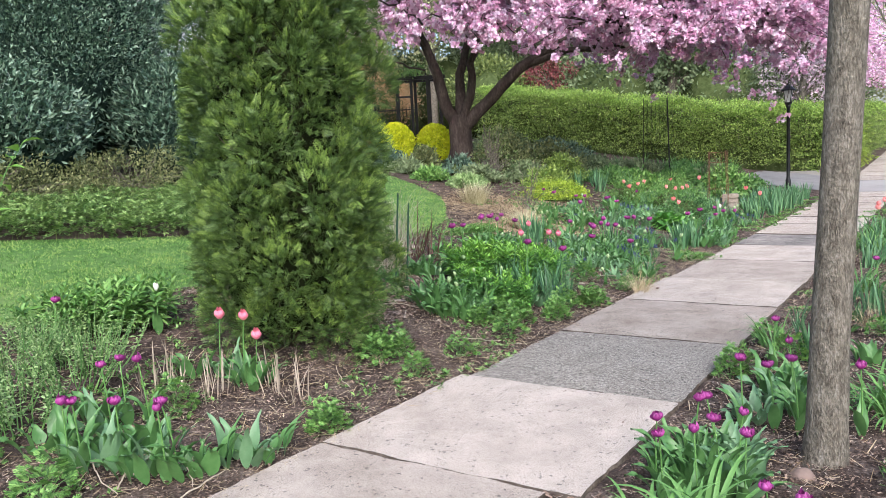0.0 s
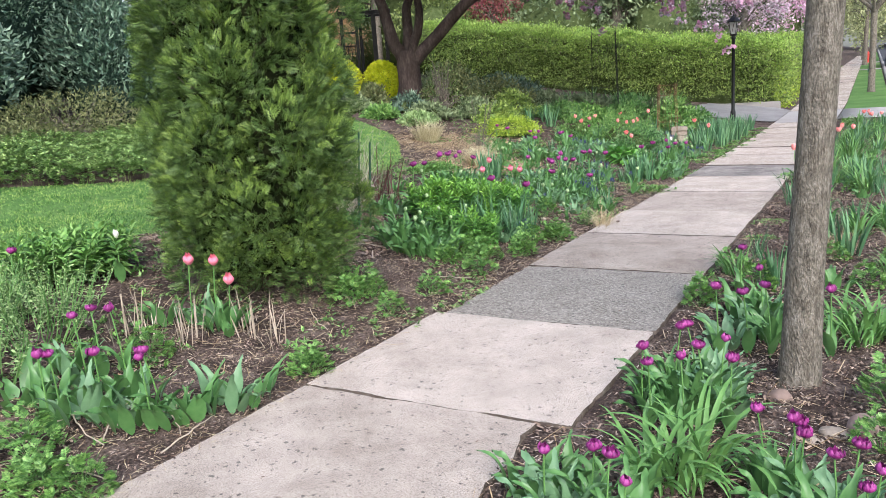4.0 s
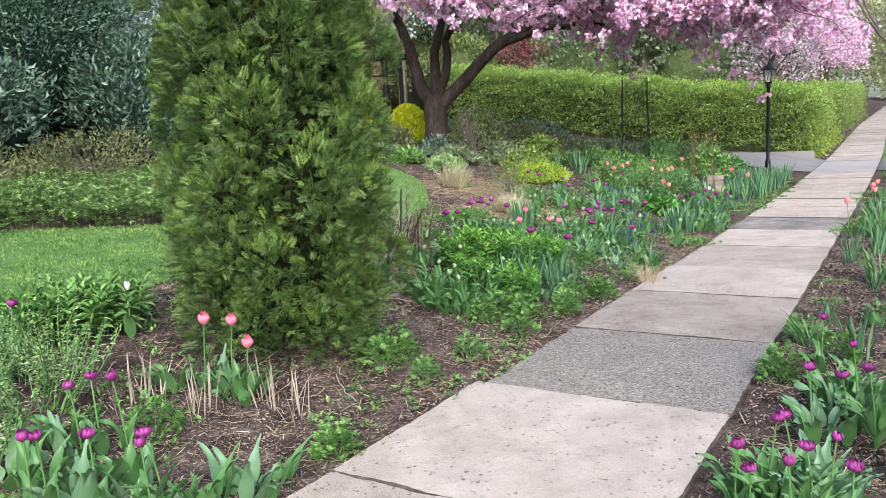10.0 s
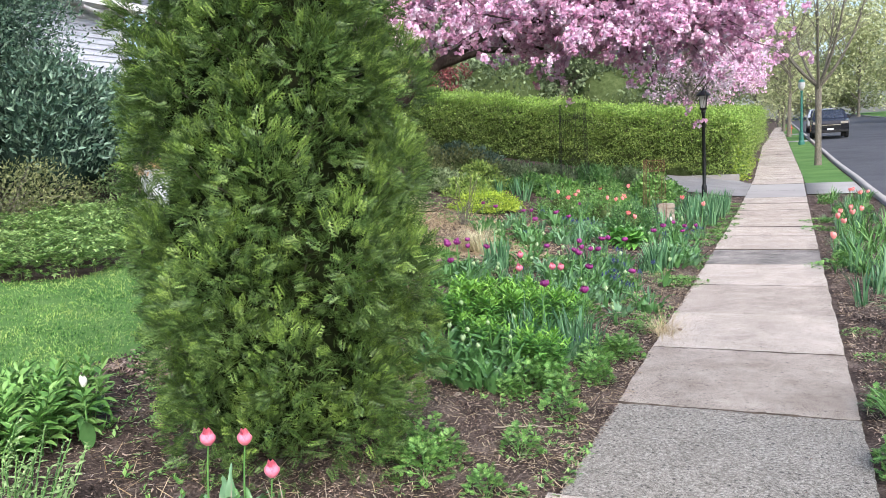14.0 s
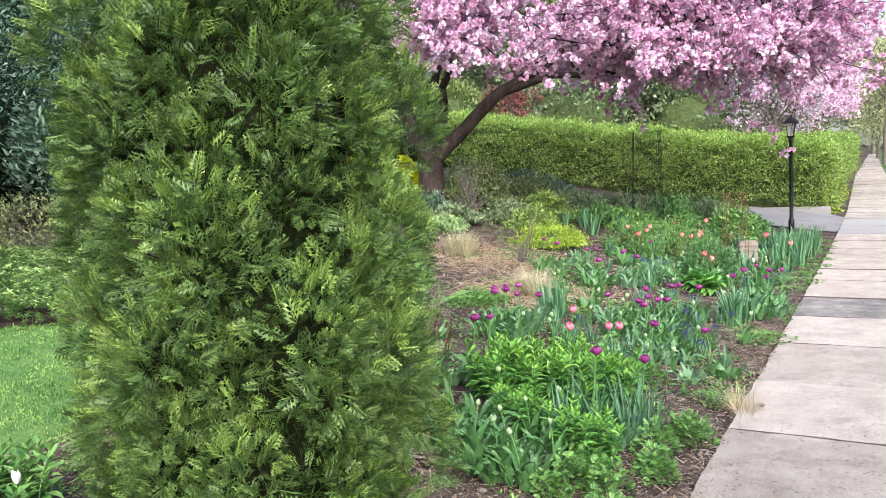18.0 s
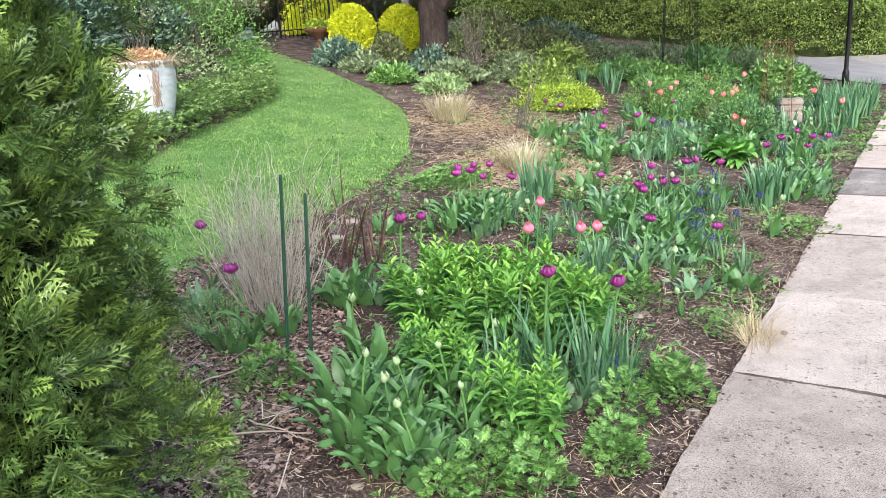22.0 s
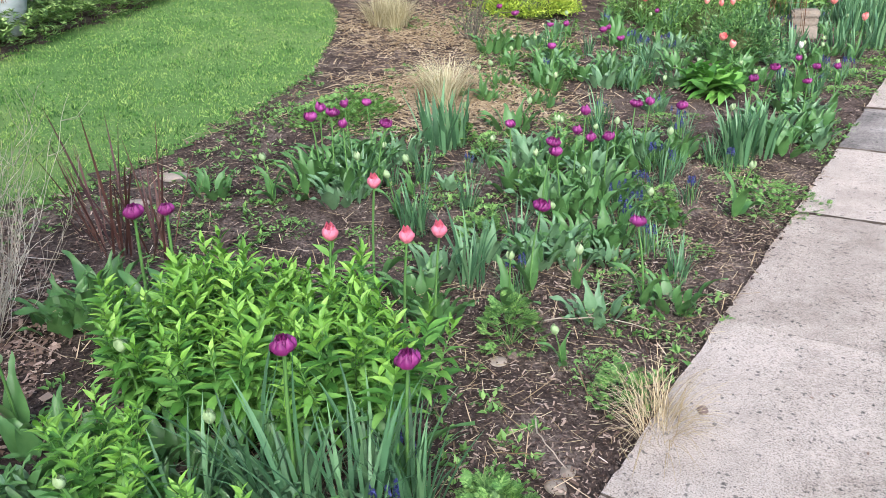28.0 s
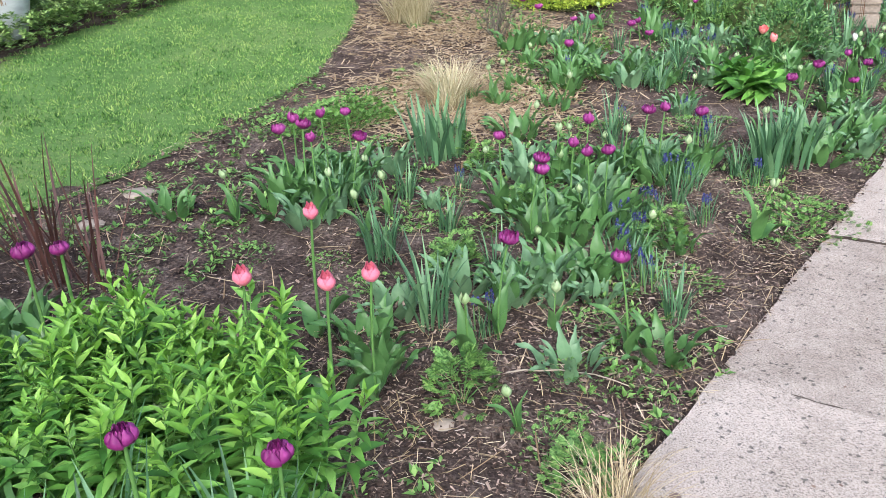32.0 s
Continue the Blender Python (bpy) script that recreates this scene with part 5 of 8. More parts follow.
for leaf_mesh in TULIP_LEAVES:
    pale = leaf_mesh.copy()
    pale.materials[0] = M["glaucous"]
    GLAUCOUS_LEAVES.append(pale)


def tulip_proto(head, height, lean, label, leaves=2, tilt=0.0):
    ob = empty("tulip")
    p = curve_pts((0, 0, -0.01), (lean, 0, height), (-lean * 0.25, 0, 0), 7)
    v, f = tube(p, np.linspace(0.0045, 0.0035, 7), 6)
    child("stem", mesh_np("stem", v, f, M["strap_leaf"], True), ob)
    child("flower", head, ob, "", Matrix.Translation((lean, 0, height - 0.004)) @ pose(0, 0, 0, tilt, math.degrees(lean) * 3, 0))
    for k in range(leaves):
        child("leaf", TULIP_LEAVES[(k * 2 + int(height * 100)) % 5], ob, "", pose(0, 0, 0, 0, 0, 140 * k + 35))
    return tagged(ob, label, "tulip")


def discard(ob):
    for o in [ob, *ob.children_recursive]:
        bpy.data.objects.remove(o)


def plant(proto, x, y, scale=1.0, turn=None, sink=0.0, lean=0.0, group="", head=1.0):
    a = random.uniform(0, 360) if turn is None else turn
    m = Matrix.Translation((x, y, gz(x, y) - 0.02 - sink)) @ pose(0, 0, 0, random.uniform(-lean, lean), random.uniform(-lean, lean), a) @ Matrix.Scale(scale, 4)
    ob = copy_thing(proto, m)
    for c in ob.children:
        if c.name.startswith("flower") and not c.name.startswith("flower_"):
            c.scale = c.scale * (head * random.uniform(0.88, 1.12) / scale)
    if group:
        ob["group"] = group
    return ob


PURPLE_HEADS = [petals(0.032, 0.044, (7, 7, 6, 5), 0.003, "purple_head", M["purple"], 1, 0.77), petals(0.035, 0.041, (8, 7, 6, 5), 0.006, "purple_head", M["purple"], 2, 0.75),
                petals(0.028, 0.045, (6, 6, 5), 0.001, "purple_head", M["purple"], 3, 0.79)]
PINK_HEADS = [petals(0.030, 0.062, (3, 3, 2), 0.0, "pink_head", M["pink"], 4, 0.73), petals(0.031, 0.060, (3, 3, 2), 0.003, "pink_head", M["pink"], 5, 0.71)]
CORAL_HEADS = [petals(0.029, 0.066, (3, 3), 0.003, "coral_head", M["coral"], 6), petals(0.034, 0.060, (4, 3), 0.010, "coral_head", M["coral"], 7, 0.7)]
WHITE_HEADS = [petals(0.017, 0.052, (3, 3), 0.001, "white_head", M["white_petal"], 8)]
BUD_HEAD = petals(0.018, 0.042, (3, 3), 0.0, "bud", M["bud"], 9, 0.84)
PURPLE = [tulip_proto(h, 0.33, l, "double purple tulip in bloom", 2, t) for h, l, t in ((PURPLE_HEADS[0], 0.02, 4), (PURPLE_HEADS[1], 0.05, 10), (PURPLE_HEADS[2], -0.02, 0))]
PINK = [tulip_proto(h, 0.37, l, "soft pink tulip in bloom", 2, t) for h, l, t in ((PINK_HEADS[0], 0.03, 3), (PINK_HEADS[1], 0.06, 14))]
CORAL = [tulip_proto(h, 0.38, l, "coral red tulip in bloom", 2, t) for h, l, t in ((CORAL_HEADS[0], 0.02, 5), (CORAL_HEADS[1], 0.05, 12))]
WHITE = [tulip_proto(WHITE_HEADS[0], 0.28, 0.02, "small closed white tulip", 2)]
BUD = [tulip_proto(BUD_HEAD, 0.24, 0.03, "tulip with a closed green bud", 3)]


def tulip_clump(leaves, order=(0, 2, 1, 4, 0, 2, 3), count=14, size=1.0):
    ob = empty("tulip_clump")
    for k in range(count):
        a = k * 137 + random.uniform(-25, 25)
        r = 0.015 + 0.085 * math.sqrt((k + 0.5) / count)
        tip = random.uniform(-14, 6) + 11 * (k / count)
        child("leaf", leaves[order[k % 7]], ob, "", pose(r * math.cos(radians(a)), r * math.sin(radians(a)), 0, random.uniform(-14, 14), tip, a) @ Matrix.Scale(random.uniform(0.55, 0.98) * size, 4))
    return tagged(ob, "clump of broad blue-green tulip leaves", "tulip leaves")


def strap_clump(name, n, length, width, lean, droop, material, label, radius=0.07, category="perennial", stem=0):
    ob = empty(name)
    a = rng.uniform(0, 2 * math.pi, n)
    r = radius * np.sqrt(rng.uniform(0, 1, n))
    P = np.stack([r * np.cos(a), r * np.sin(a), np.full(n, -0.01)], 1)
    v, f = blades(P, a + rng.normal(size=n) * 0.7, length * rng.uniform(0.6, 1.15, n), width * rng.uniform(0.7, 1.2, n), lean * rng.uniform(0.2, 1.2, n), droop * rng.uniform(0.3, 1.3, n), 7, 0.35, 0.04)
    child("foliage", mesh_np("foliage", v, f, material, True), ob)
    if stem:
        vs, fs = [], []
        for _ in range(stem):
            b = rng.normal(size=2) * radius * 0.6
            h = length * rng.uniform(0.75, 1.0)
            vs.append(tube([(b[0], b[1], 0), (b[0], b[1], h)], [0.003, 0.002], 5))
            ks = np.arange(26)
            q = np.stack([b[0] + 0.010 * np.cos(ks * 2.4) * (1 - ks / 34), b[1] + 0.010 * np.sin(ks * 2.4) * (1 - ks / 34), h - 0.03 + ks * 0.0018], 1)
            fs.append(scatter(CHIP_V, CHIP_F, q, basis(rand_dirs(26), rand_dirs(26)), np.full(26, 0.008)))
        child("stalk", mesh_np("stalk", *join(*vs), M["strap_leaf"]), ob)
        child("flower_spike", mesh_np("flower_spike", *join(*fs), M["blue"]), ob, "dense deep blue flower spikes")
    return tagged(ob, label, category)


def stem_clump(name, n, height, radius, leaf_len, leaf_w, material, label, pairs=9, lean=0.25, category="perennial", fresh=None):
    """Upright stems with pairs of lance-shaped leaves, closest at the tips."""
    ob = empty(name)
    Ps, ds, new_leaf, sz, tubes = [], [], [], [], []
    for _ in range(n):
        a, r = rng.uniform(0, 6.283), radius * math.sqrt(rng.uniform())
        base = np.array([r * math.cos(a), r * math.sin(a), 0])
        tip = base + np.array([math.cos(a) * lean * r / radius * height, math.sin(a) * lean * r / radius * height, height * rng.uniform(0.75, 1.1)]) + rng.normal(size=3) * 0.02
        p = curve_pts(base, tip, rng.normal(size=3) * 0.01, 5)
        tubes.append(tube(p, np.linspace(0.0035, 0.002, 5), 4))
        for k in range(pairs):
            s = 0.2 + 0.8 * ((k + 0.5) / pairs) ** 0.8
            q = base + (tip - base) * s
            for sgn in (0, math.pi):
                b = k * 1.571 + sgn + rng.normal() * 0.25
                rise = 0.10 + 1.5 * s ** 4 + rng.normal() * 0.2
                Ps.append(q)
                new_leaf.append(s > 0.84)
                ds.append((math.cos(b), math.sin(b), rise))
                sz.append(leaf_len * (1.15 - 0.55 * s ** 4) * rng.uniform(0.8, 1.15))
    m = len(Ps)
    P, R, sz = np.array(Ps), basis(np.array(ds), np.tile([0, 0, 1.0], (m, 1)) + rng.normal(size=(m, 3)) * 0.25), np.array(sz)
    young = np.array(new_leaf) if fresh else np.zeros(m, bool)
    for title, pick, mat in (("foliage", ~young, material), ("new_growth", young, fresh)):
        if pick.any():
            v, f = scatter(*lance_shape(leaf_w), P[pick], R[pick], sz[pick])
            child(title, mesh_np(title, v, f, mat, True), ob)
    child("stem", mesh_np("stem", *join(*tubes), M["strap_leaf"]), ob)
    return tagged(ob, label, category)


def fern_clump(name, n, height, radius, size, material, label, category="perennial"):
    """A low mound of cut, feathery leaves."""
    ob = empty(name)
    a, s = rng.uniform(0, 2 * math.pi, n), np.sqrt(rng.uniform(0, 1, n))
    out = np.stack([np.cos(a), np.sin(a), np.zeros(n)], 1)
    P = out * (radius * s)[:, None] + np.stack([np.zeros(n), np.zeros(n), height * (1 - s ** 2) * rng.uniform(0.4, 1.0, n) + 0.01], 1)
    sv, sf = spray_shape(3, 1, 0.075)
    sv = sv * np.array([1.15, 1, 1]) + np.array([0, 0, 0])
    v, f = scatter(sv * np.array([1, 1, 1.0]), sf, P, basis(out * 0.9 + np.array([0, 0, 0.5]) + rng.normal(size=(n, 3)) * 0.4, np.tile([0, 0, 1.0], (n, 1)) + rng.normal(size=(n, 3)) * 0.3), size * rng.uniform(0.7, 1.3, n))
    child("foliage", mesh_np("foliage", v, f, material), ob)
    k = min(14, n)
    tubes = [tube([(0, 0, -0.01), tuple(P[i] * np.array([0.6, 0.6, 0.8])), tuple(P[i])], [0.002, 0.0018, 0.001], 4) for i in range(k)]
    child("stem", mesh_np("stem", *join(*tubes), M["strap_leaf"]), ob)
    return tagged(ob, label, category)


def twiggy_clump(n, height, spread):
    """A dried clump: thin arching stems that fork into finer side twigs."""
    ob = empty("feather_grass")
    tubes = []
    for _ in range(n):
        a, r = rng.uniform(0, 6.283), math.sqrt(rng.uniform())
        base = np.array([0.11 * r * math.cos(a), 0.11 * r * math.sin(a), -0.02])
        h = height * rng.uniform(0.6, 1.1)
        tip = base + np.array([math.cos(a), math.sin(a), 0]) * spread * r * rng.uniform(0.5, 1.9) + np.array([0, 0, h])
        p = curve_pts(base, tip, rng.normal(size=3) * 0.03 + np.array([math.cos(a), math.sin(a), 0]) * 0.02, 6, 0.008)
        tubes.append(tube(p, np.linspace(0.0021, 0.0009, 6), 3))
        for _ in range(5):
            q = p[rng.integers(2, 6)]
            w = unit((tip - base) / h * 0.9 + rng.normal(size=3) * 0.42) * rng.uniform(0.08, 0.20)
            tubes.append(tube(curve_pts(q, q + w, rng.normal(size=3) * 0.008, 3), np.array([0.0013, 0.001, 0.0006]), 3))
    child("stalk", mesh_np("stalk", *join(*tubes), M["silver"]), ob)
    return tagged(ob, "airy grey-brown dry ornamental grass", "ornamental grass")


CLUMPS = [tulip_clump(s, count=16, size=0.96) for s in (TULIP_LEAVES, TULIP_LEAVES, GLAUCOUS_LEAVES, TULIP_LEAVES, GLAUCOUS_LEAVES)]


BROAD = [tulip_clump(s, (2, 0, 1, 2, 4, 0, 1), 10, 1.04) for s in (TULIP_LEAVES, TULIP_LEAVES, GLAUCOUS_LEAVES)]


def daylily_clump(n):
    """Separate arching blades about one crown."""
    ob = empty("daylily")
    kinds = [blades(np.zeros((1, 3)), one(0), one(L), one(w), one(a), one(b), 8, 0.4, 0.04) for L, w, a, b in ((0.42, 0.027, 0.2, 1.7), (0.36, 0.025, 0.35, 2.0), (0.45, 0.024, 0.12, 1.4), (0.28, 0.022, 0.5, 1.8))]
    kinds = [mesh_np("leaf", v, f, M["strap_leaf"], True) for v, f in kinds]
    for k in range(n):
        a = k * 137.5 + random.uniform(-30, 30)
        r = 0.09 * math.sqrt((k + 0.5) / n)
        child("leaf", kinds[k % 4], ob, "", pose(r * math.cos(radians(a)), r * math.sin(radians(a)), -0.01, random.uniform(-8, 8), random.uniform(-8, 10), a + random.uniform(-35, 35)) @ Matrix.Scale(random.uniform(0.75, 1.1), 4))
    return tagged(ob, "arching green daylily leaves in the bed", "daylily")


LEAFED = [daylily_clump(34) for _ in range(2)]
DAYLILY = [strap_clump("daylily", 46, 0.42, 0.018, 0.35, 1.5, M["strap_leaf"], "arching green daylily leaves in the bed", 0.09) for _ in range(2)]
STRAPS = [strap_clump("daffodil", 26, 0.34, 0.013, 0.25, 0.7, M["iris_leaf"], "upright strap leaves of a spent daffodil", 0.06) for _ in range(2)]
IRIS = [strap_clump("iris", 22, 0.36, 0.028, 0.22, 0.35, M["iris_leaf"], "fan of blue-green iris leaves", 0.08) for _ in range(2)]
MUSCARI = [strap_clump("grape_hyacinth", 34, 0.20, 0.007, 0.3, 0.9, M["iris_leaf"], "grape hyacinth with blue flower spikes", 0.07, stem=5) for _ in range(2)]
PHLOX = [stem_clump("phlox", 15, 0.40, 0.125, 0.088, 0.32, M["phlox"], "mound of fresh bright green phlox stems", 12, fresh=M["phlox_tip"]) for _ in range(3)]
LUSH = [stem_clump("leafy_perennial", 22, 0.26, 0.15, 0.085, 0.36, M["herb"], "lush green leafy perennial at the lawn edge", 8) for _ in range(2)]
CATMINT = [stem_clump("catmint", 26, 0.27, 0.17, 0.027, 0.42, M["catmint"], "airy grey-green catmint stems", 10, 0.6) for _ in range(2)]
HERBS = [fern_clump("columbine", 125, 0.22, 0.12, 0.046, M["herb"], "low mound of cut bright green leaves") for _ in range(2)]
MATS = [fern_clump("creeping_mat", 150, 0.03, 0.19, 0.024, M["herb"], "flat creeping green mat plant") for _ in range(2)]
HOSTA = [stem_clump("broadleaf_rosette", 8, 0.14, 0.06, 0.15, 0.5, M["phlox"], "pale green broad-leaved rosette", 3, 0.6)]
DRY = [strap_clump("dry_grass_clump", 170, 0.44, 0.006, 0.45, 0.9, M["tan_grass"], "tuft of straw-coloured dead grass", 0.09, "ornamental grass") for _ in range(2)]
TUFT = [strap_clump("dry_grass_clump", 80, 0.38, 0.0035, 0.5, 1.9, M["dry"], "loose tuft of dead grass at the pavement edge", 0.10, "ornamental grass") for _ in range(2)]
FEATHER = twiggy_clump(66, 0.72, 0.22)
CANES = strap_clump("dead_canes", 15, 0.62, 0.012, 0.42, 0.15, M["red_stem"], "dark reddish bare cut canes", 0.09, "perennial")
STUBBLE = strap_clump("cut_stalks", 7, 0.26, 0.008, 0.42, 0.15, M["tan_stalk"], "cluster of cut pale dead stalks", 0.08, "perennial")
PROTOS = [*PURPLE, *PINK, *CORAL, *WHITE, *BUD, *CLUMPS, *BROAD, *LEAFED, *DAYLILY, *STRAPS, *IRIS, *MUSCARI, *PHLOX, *LUSH, *CATMINT, *HERBS, *MATS, *HOSTA, *DRY, *TUFT, FEATHER, CANES, STUBBLE]


def row(protos, places, group, lo=0.9, hi=1.1, lean=4, head=1.0):
    for k, (x, y) in enumerate(places):
        plant(protos[k % len(protos)], x, y, random.uniform(lo, hi), lean=lean, group=group, head=head)


# ---- tulips ----
row(PURPLE, [(-0.92, -1.76), (-0.93, -1.67), (-0.88, -1.58), (-2.2, -1.29), (-0.65, -2.08), (-0.64, -2.14), (-0.51, -1.98), (-0.33, -1.84), (-0.31, -1.91)], "purple tulips in the corner bed", 0.98, 1.05, 2, 0.82)
row(PURPLE, [(1.47, -0.96), (1.54, -1.1), (1.66, -1.07), (1.53, -0.67), (1.61, -0.62), (1.74, -0.8), (1.82, -1.05), (1.71, -0.93)], "purple tulips by the street tree", 0.78, 0.86, 3, 0.74)
row(PURPLE, [(1.63, -0.22), (1.75, -0.16), (1.77, 0.24), (1.57, 0.8), (1.85, -0.16), (2.1, -0.08), (1.9, 3.32)], "purple tulips behind the street tree", 0.92, 1.0, 3, 0.8)
row(PURPLE, [(1.99, -1.39), (2.04, -1.44), (2.08, -1.44), (2.1, -1.5), (2.24, -1.6), (2.3, -1.68), (2.27, -1.78), (2.21, -1.64), (1.43, -1.9), (1.54, -1.8), (1.62, -1.9), (1.7, -1.98)], "purple tulips at the verge edge", 0.72, 0.80, 3, 0.72)
row(PURPLE, [(-2.58, 1.89), (-1.96, 1.57), (-2.25, 3.95), (-2.14, 3.8), (-2.09, 3.85), (-2.17, 4.08), (-2.09, 4.18), (-1.88, 3.95), (-1.93, 3.78)], "purple tulips in the long bed", 1.08, 1.16, 2)
row(PURPLE, [(-1.33, 4.42), (-0.72, 3.5), (-1.02, 4.55), (-0.92, 4.2), (-1.04, 4.22), (-0.9, 4.52), (-0.87, 4.62), (-0.96, 5.22), (-0.93, 5.37), (-0.78, 5.5), (-0.3, 3.7), (-1.12, 4.89)], "purple tulips in the long bed", 1.06, 1.14, 2)
row(PURPLE, [(-2.03, 6.36), (-2.46, 7.22), (-2.44, 7.4), (-2.1, 7.39), (-1.84, 7.26), (-2.07, 7.57), (-0.62, 6.62), (-0.62, 6.99), (-0.5, 7.52), (-0.34, 7.37), (-0.31, 6.85), (-0.2, 7.47), (-3.29, 7.63), (-3.0, 7.55), (-2.05, 8.68)], "purple tulips in the long bed", 1.0, 1.12, 3)
for kind, group, places in ((PINK[0], "pink tulips in the long bed", [(-1.21, 3.08, 1.30), (-0.85, 2.80, 1.27), (-0.82, 2.95, 1.2), (-1.09, 2.69, 1.2)]),
                            (PINK[0], "pink tulips by the arborvitae", [(-1.14, -0.91, 0.97), (-1.03, -0.83, 0.96), (-0.86, -0.89, 0.78)]),
                            (PURPLE[0], "purple tulips in the long bed", [(-0.685, 2.065, 1.49), (-0.45, 2.27, 1.33), (-1.55, 2.40, 1.52), (-1.63, 2.33, 1.48)])):
    for x, y, tall in places:
        plant(kind, x, y, tall, turn=0, lean=0, group=group)
row(CORAL, [(-2.71, 9.89), (-2.35, 9.21), (-2.49, 10.16), (-2.27, 9.51), (-1.75, 9.26), (-1.7, 10.13), (-1.55, 9.62), (-2.35, 11.37), (-1.9, 11.74), (-1.16, 7.55), (-0.97, 7.47), (-0.8, 10.74), (-0.36, 9.7), (-1.62, 10.0), (-1.68, 9.5)], "coral tulips at the far end of the bed", 1.0, 1.15, 3, 1.05)
row(CORAL, [(1.55, 8.62), (1.83, 12.23), (1.49, 8.3), (1.74, 8.41), (1.86, 9.08), (1.6, 7.65), (1.37, 5.98), (2.11, 11.88), (1.95, 12.6), (2.2, 12.3), (1.7, 9.0)], "coral tulips on the verge", 0.95, 1.1, 3, 1.05)
row(WHITE, [(-2.11, -0.62), (-0.64, 8.45)], "white tulips", 1.0, 1.1, 2)
row(BUD, [(-0.95, 1.28), (-1.25, 2.0), (-0.98, 2.35), (-0.85, 2.0), (-2.2, 3.5), (-1.6, 3.75), (-1.05, 5.2), (-1.3, 4.9), (-1.9, 6.0), (-1.5, 1.75), (-0.7, 3.3), (-0.25, 4.9)], "tulip buds", 0.9, 1.25, 5)

# ---- leaf clumps of the beds ----
row(BROAD, [(-0.98, -2.04), (-0.86, -2.0), (-0.64, -1.97), (-0.72, -1.9), (-0.43, -1.93), (-0.50, -1.83), (-0.32, -1.8), (-0.27, -1.72), (-0.21, -1.58), (-0.17, -1.48), (-1.13, -1.7), (-1.0, -1.78), (-0.66, -1.75), (-1.27, -1.0), (-1.1, -0.84), (-0.98, -0.86), (-0.88, -0.9)], "tulip leaves in the corner bed", 0.95, 1.15)
row(CLUMPS, [(1.56, -0.98), (1.66, -0.95), (1.72, -0.75), (2.18, -1.72), (2.26, -1.62), (1.62, -1.75), (1.7, -1.9), (1.42, -1.82)], "tulip leaves round the blooms", 1.0, 1.2)
row(CLUMPS, [(1.5, -0.75), (1.58, -0.67), (1.68, -0.6), (1.62, -0.85), (1.75, -0.85), (1.63, 0.42), (1.79, 0.48), (1.73, 0.24), (1.85, 0.1), (1.65, -0.05)], "tulip leaves by the street tree", 1.02, 1.2)
row(CLUMPS, [(1.4, -1.67), (1.31, -1.72), (1.5, -1.85), (2.01, -1.4), (2.13, -1.45), (2.2, -1.6), (2.05, -1.55), (2.3, -1.75)], "tulip leaves at the verge edge", 0.8, 0.95)
row([CLUMPS[0], BROAD[0], CLUMPS[3], BROAD[1]], [(-1.30, 1.42), (-1.24, 1.32), (-1.24, 1.52), (-1.03, 1.37), (-1.04, 1.59), (-1.11, 1.8), (-0.79, 1.54), (-1.09, 1.22), (-1.31, 1.74), (-0.84, 1.73), (-0.9, 1.35)], "tulip leaves in the long bed", 1.0, 1.25)
row(CLUMPS, [(-2.35, 4.05), (-2.21, 4.26), (-2.06, 4.4), (-2.15, 4.05), (-1.1, 3.37), (-2.01, 2.38), (-0.71, 4.0), (-0.82, 3.92), (-0.66, 4.16), (-1.55, 5.01), (-1.85, 5.36), (-1.34, 5.03), (-1.08, 4.91), (-1.16, 5.37), (-1.0, 4.55), (-0.88, 4.4), (-1.2, 4.6), (-1.45, 4.8)], "tulip leaves in the long bed", 0.95, 1.2)
row(CLUMPS, [(-2.3, 6.82), (-2.09, 7.03), (-2.02, 7.45), (-2.45, 7.0), (-1.85, 6.9), (-2.2, 6.55), (-3.16, 7.28), (-2.96, 7.7), (-3.1, 7.5), (-0.92, 5.58), (-0.32, 6.51), (-0.2, 6.85), (-0.47, 6.61), (-0.3, 6.2), (-0.15, 6.5), (-1.7, 7.2), (-1.6, 8.0)], "tulip leaves in the long bed", 1.0, 1.3)
row(CLUMPS, [(-2.48, 3.34), (-1.95, 2.18), (-0.69, 3.85), (-0.84, 3.77), (-0.41, 3.48), (-0.2, 3.77), (-1.04, 3.16), (-1.02, 3.68), (-0.9, 3.05), (-1.8, 2.35), (-1.95, 1.75), (-2.0, 1.5), (-2.45, 1.7)], "tulip leaves in the long bed", 0.8, 1.05)
row(CLUMPS, [(-1.4, 8.6), (-1.1, 8.2), (-1.9, 8.9), (-2.4, 8.6), (-0.9, 8.9), (-2.8, 9.3), (-2.0, 9.9), (-1.4, 9.5), (-0.7, 9.2), (-2.5, 10.6), (-1.6, 10.9), (-0.9, 8.0), (-1.4, 7.4), (-0.55, 8.1), (-1.9, 8.2)], "leaves at the far end of the bed", 1.1, 1.5)
row(LEAFED, [(1.75, -1.5), (1.79, -1.38), (1.66, -1.52), (2.22, 0.15), (2.31, 0.28), (2.13, 0.3), (2.13, 2.84), (2.3, 3.3)], "daylilies on the verge", 0.72, 0.9)
row(DAYLILY, [(1.65, 6.78), (1.84, 8.8), (2.1, 5.2), (1.9, 7.6), (2.2, 9.5)], "daylilies on the verge", 0.95, 1.2)
row(STRAPS, [(-0.48, 2.3), (-0.79, 2.0), (-0.95, 3.4), (1.5, 4.34), (1.46, 7.1), (1.6, 9.6), (1.84, 10.2), (2.0, 6.6), (1.75, 5.2)], "strap leaves", 0.95, 1.25)
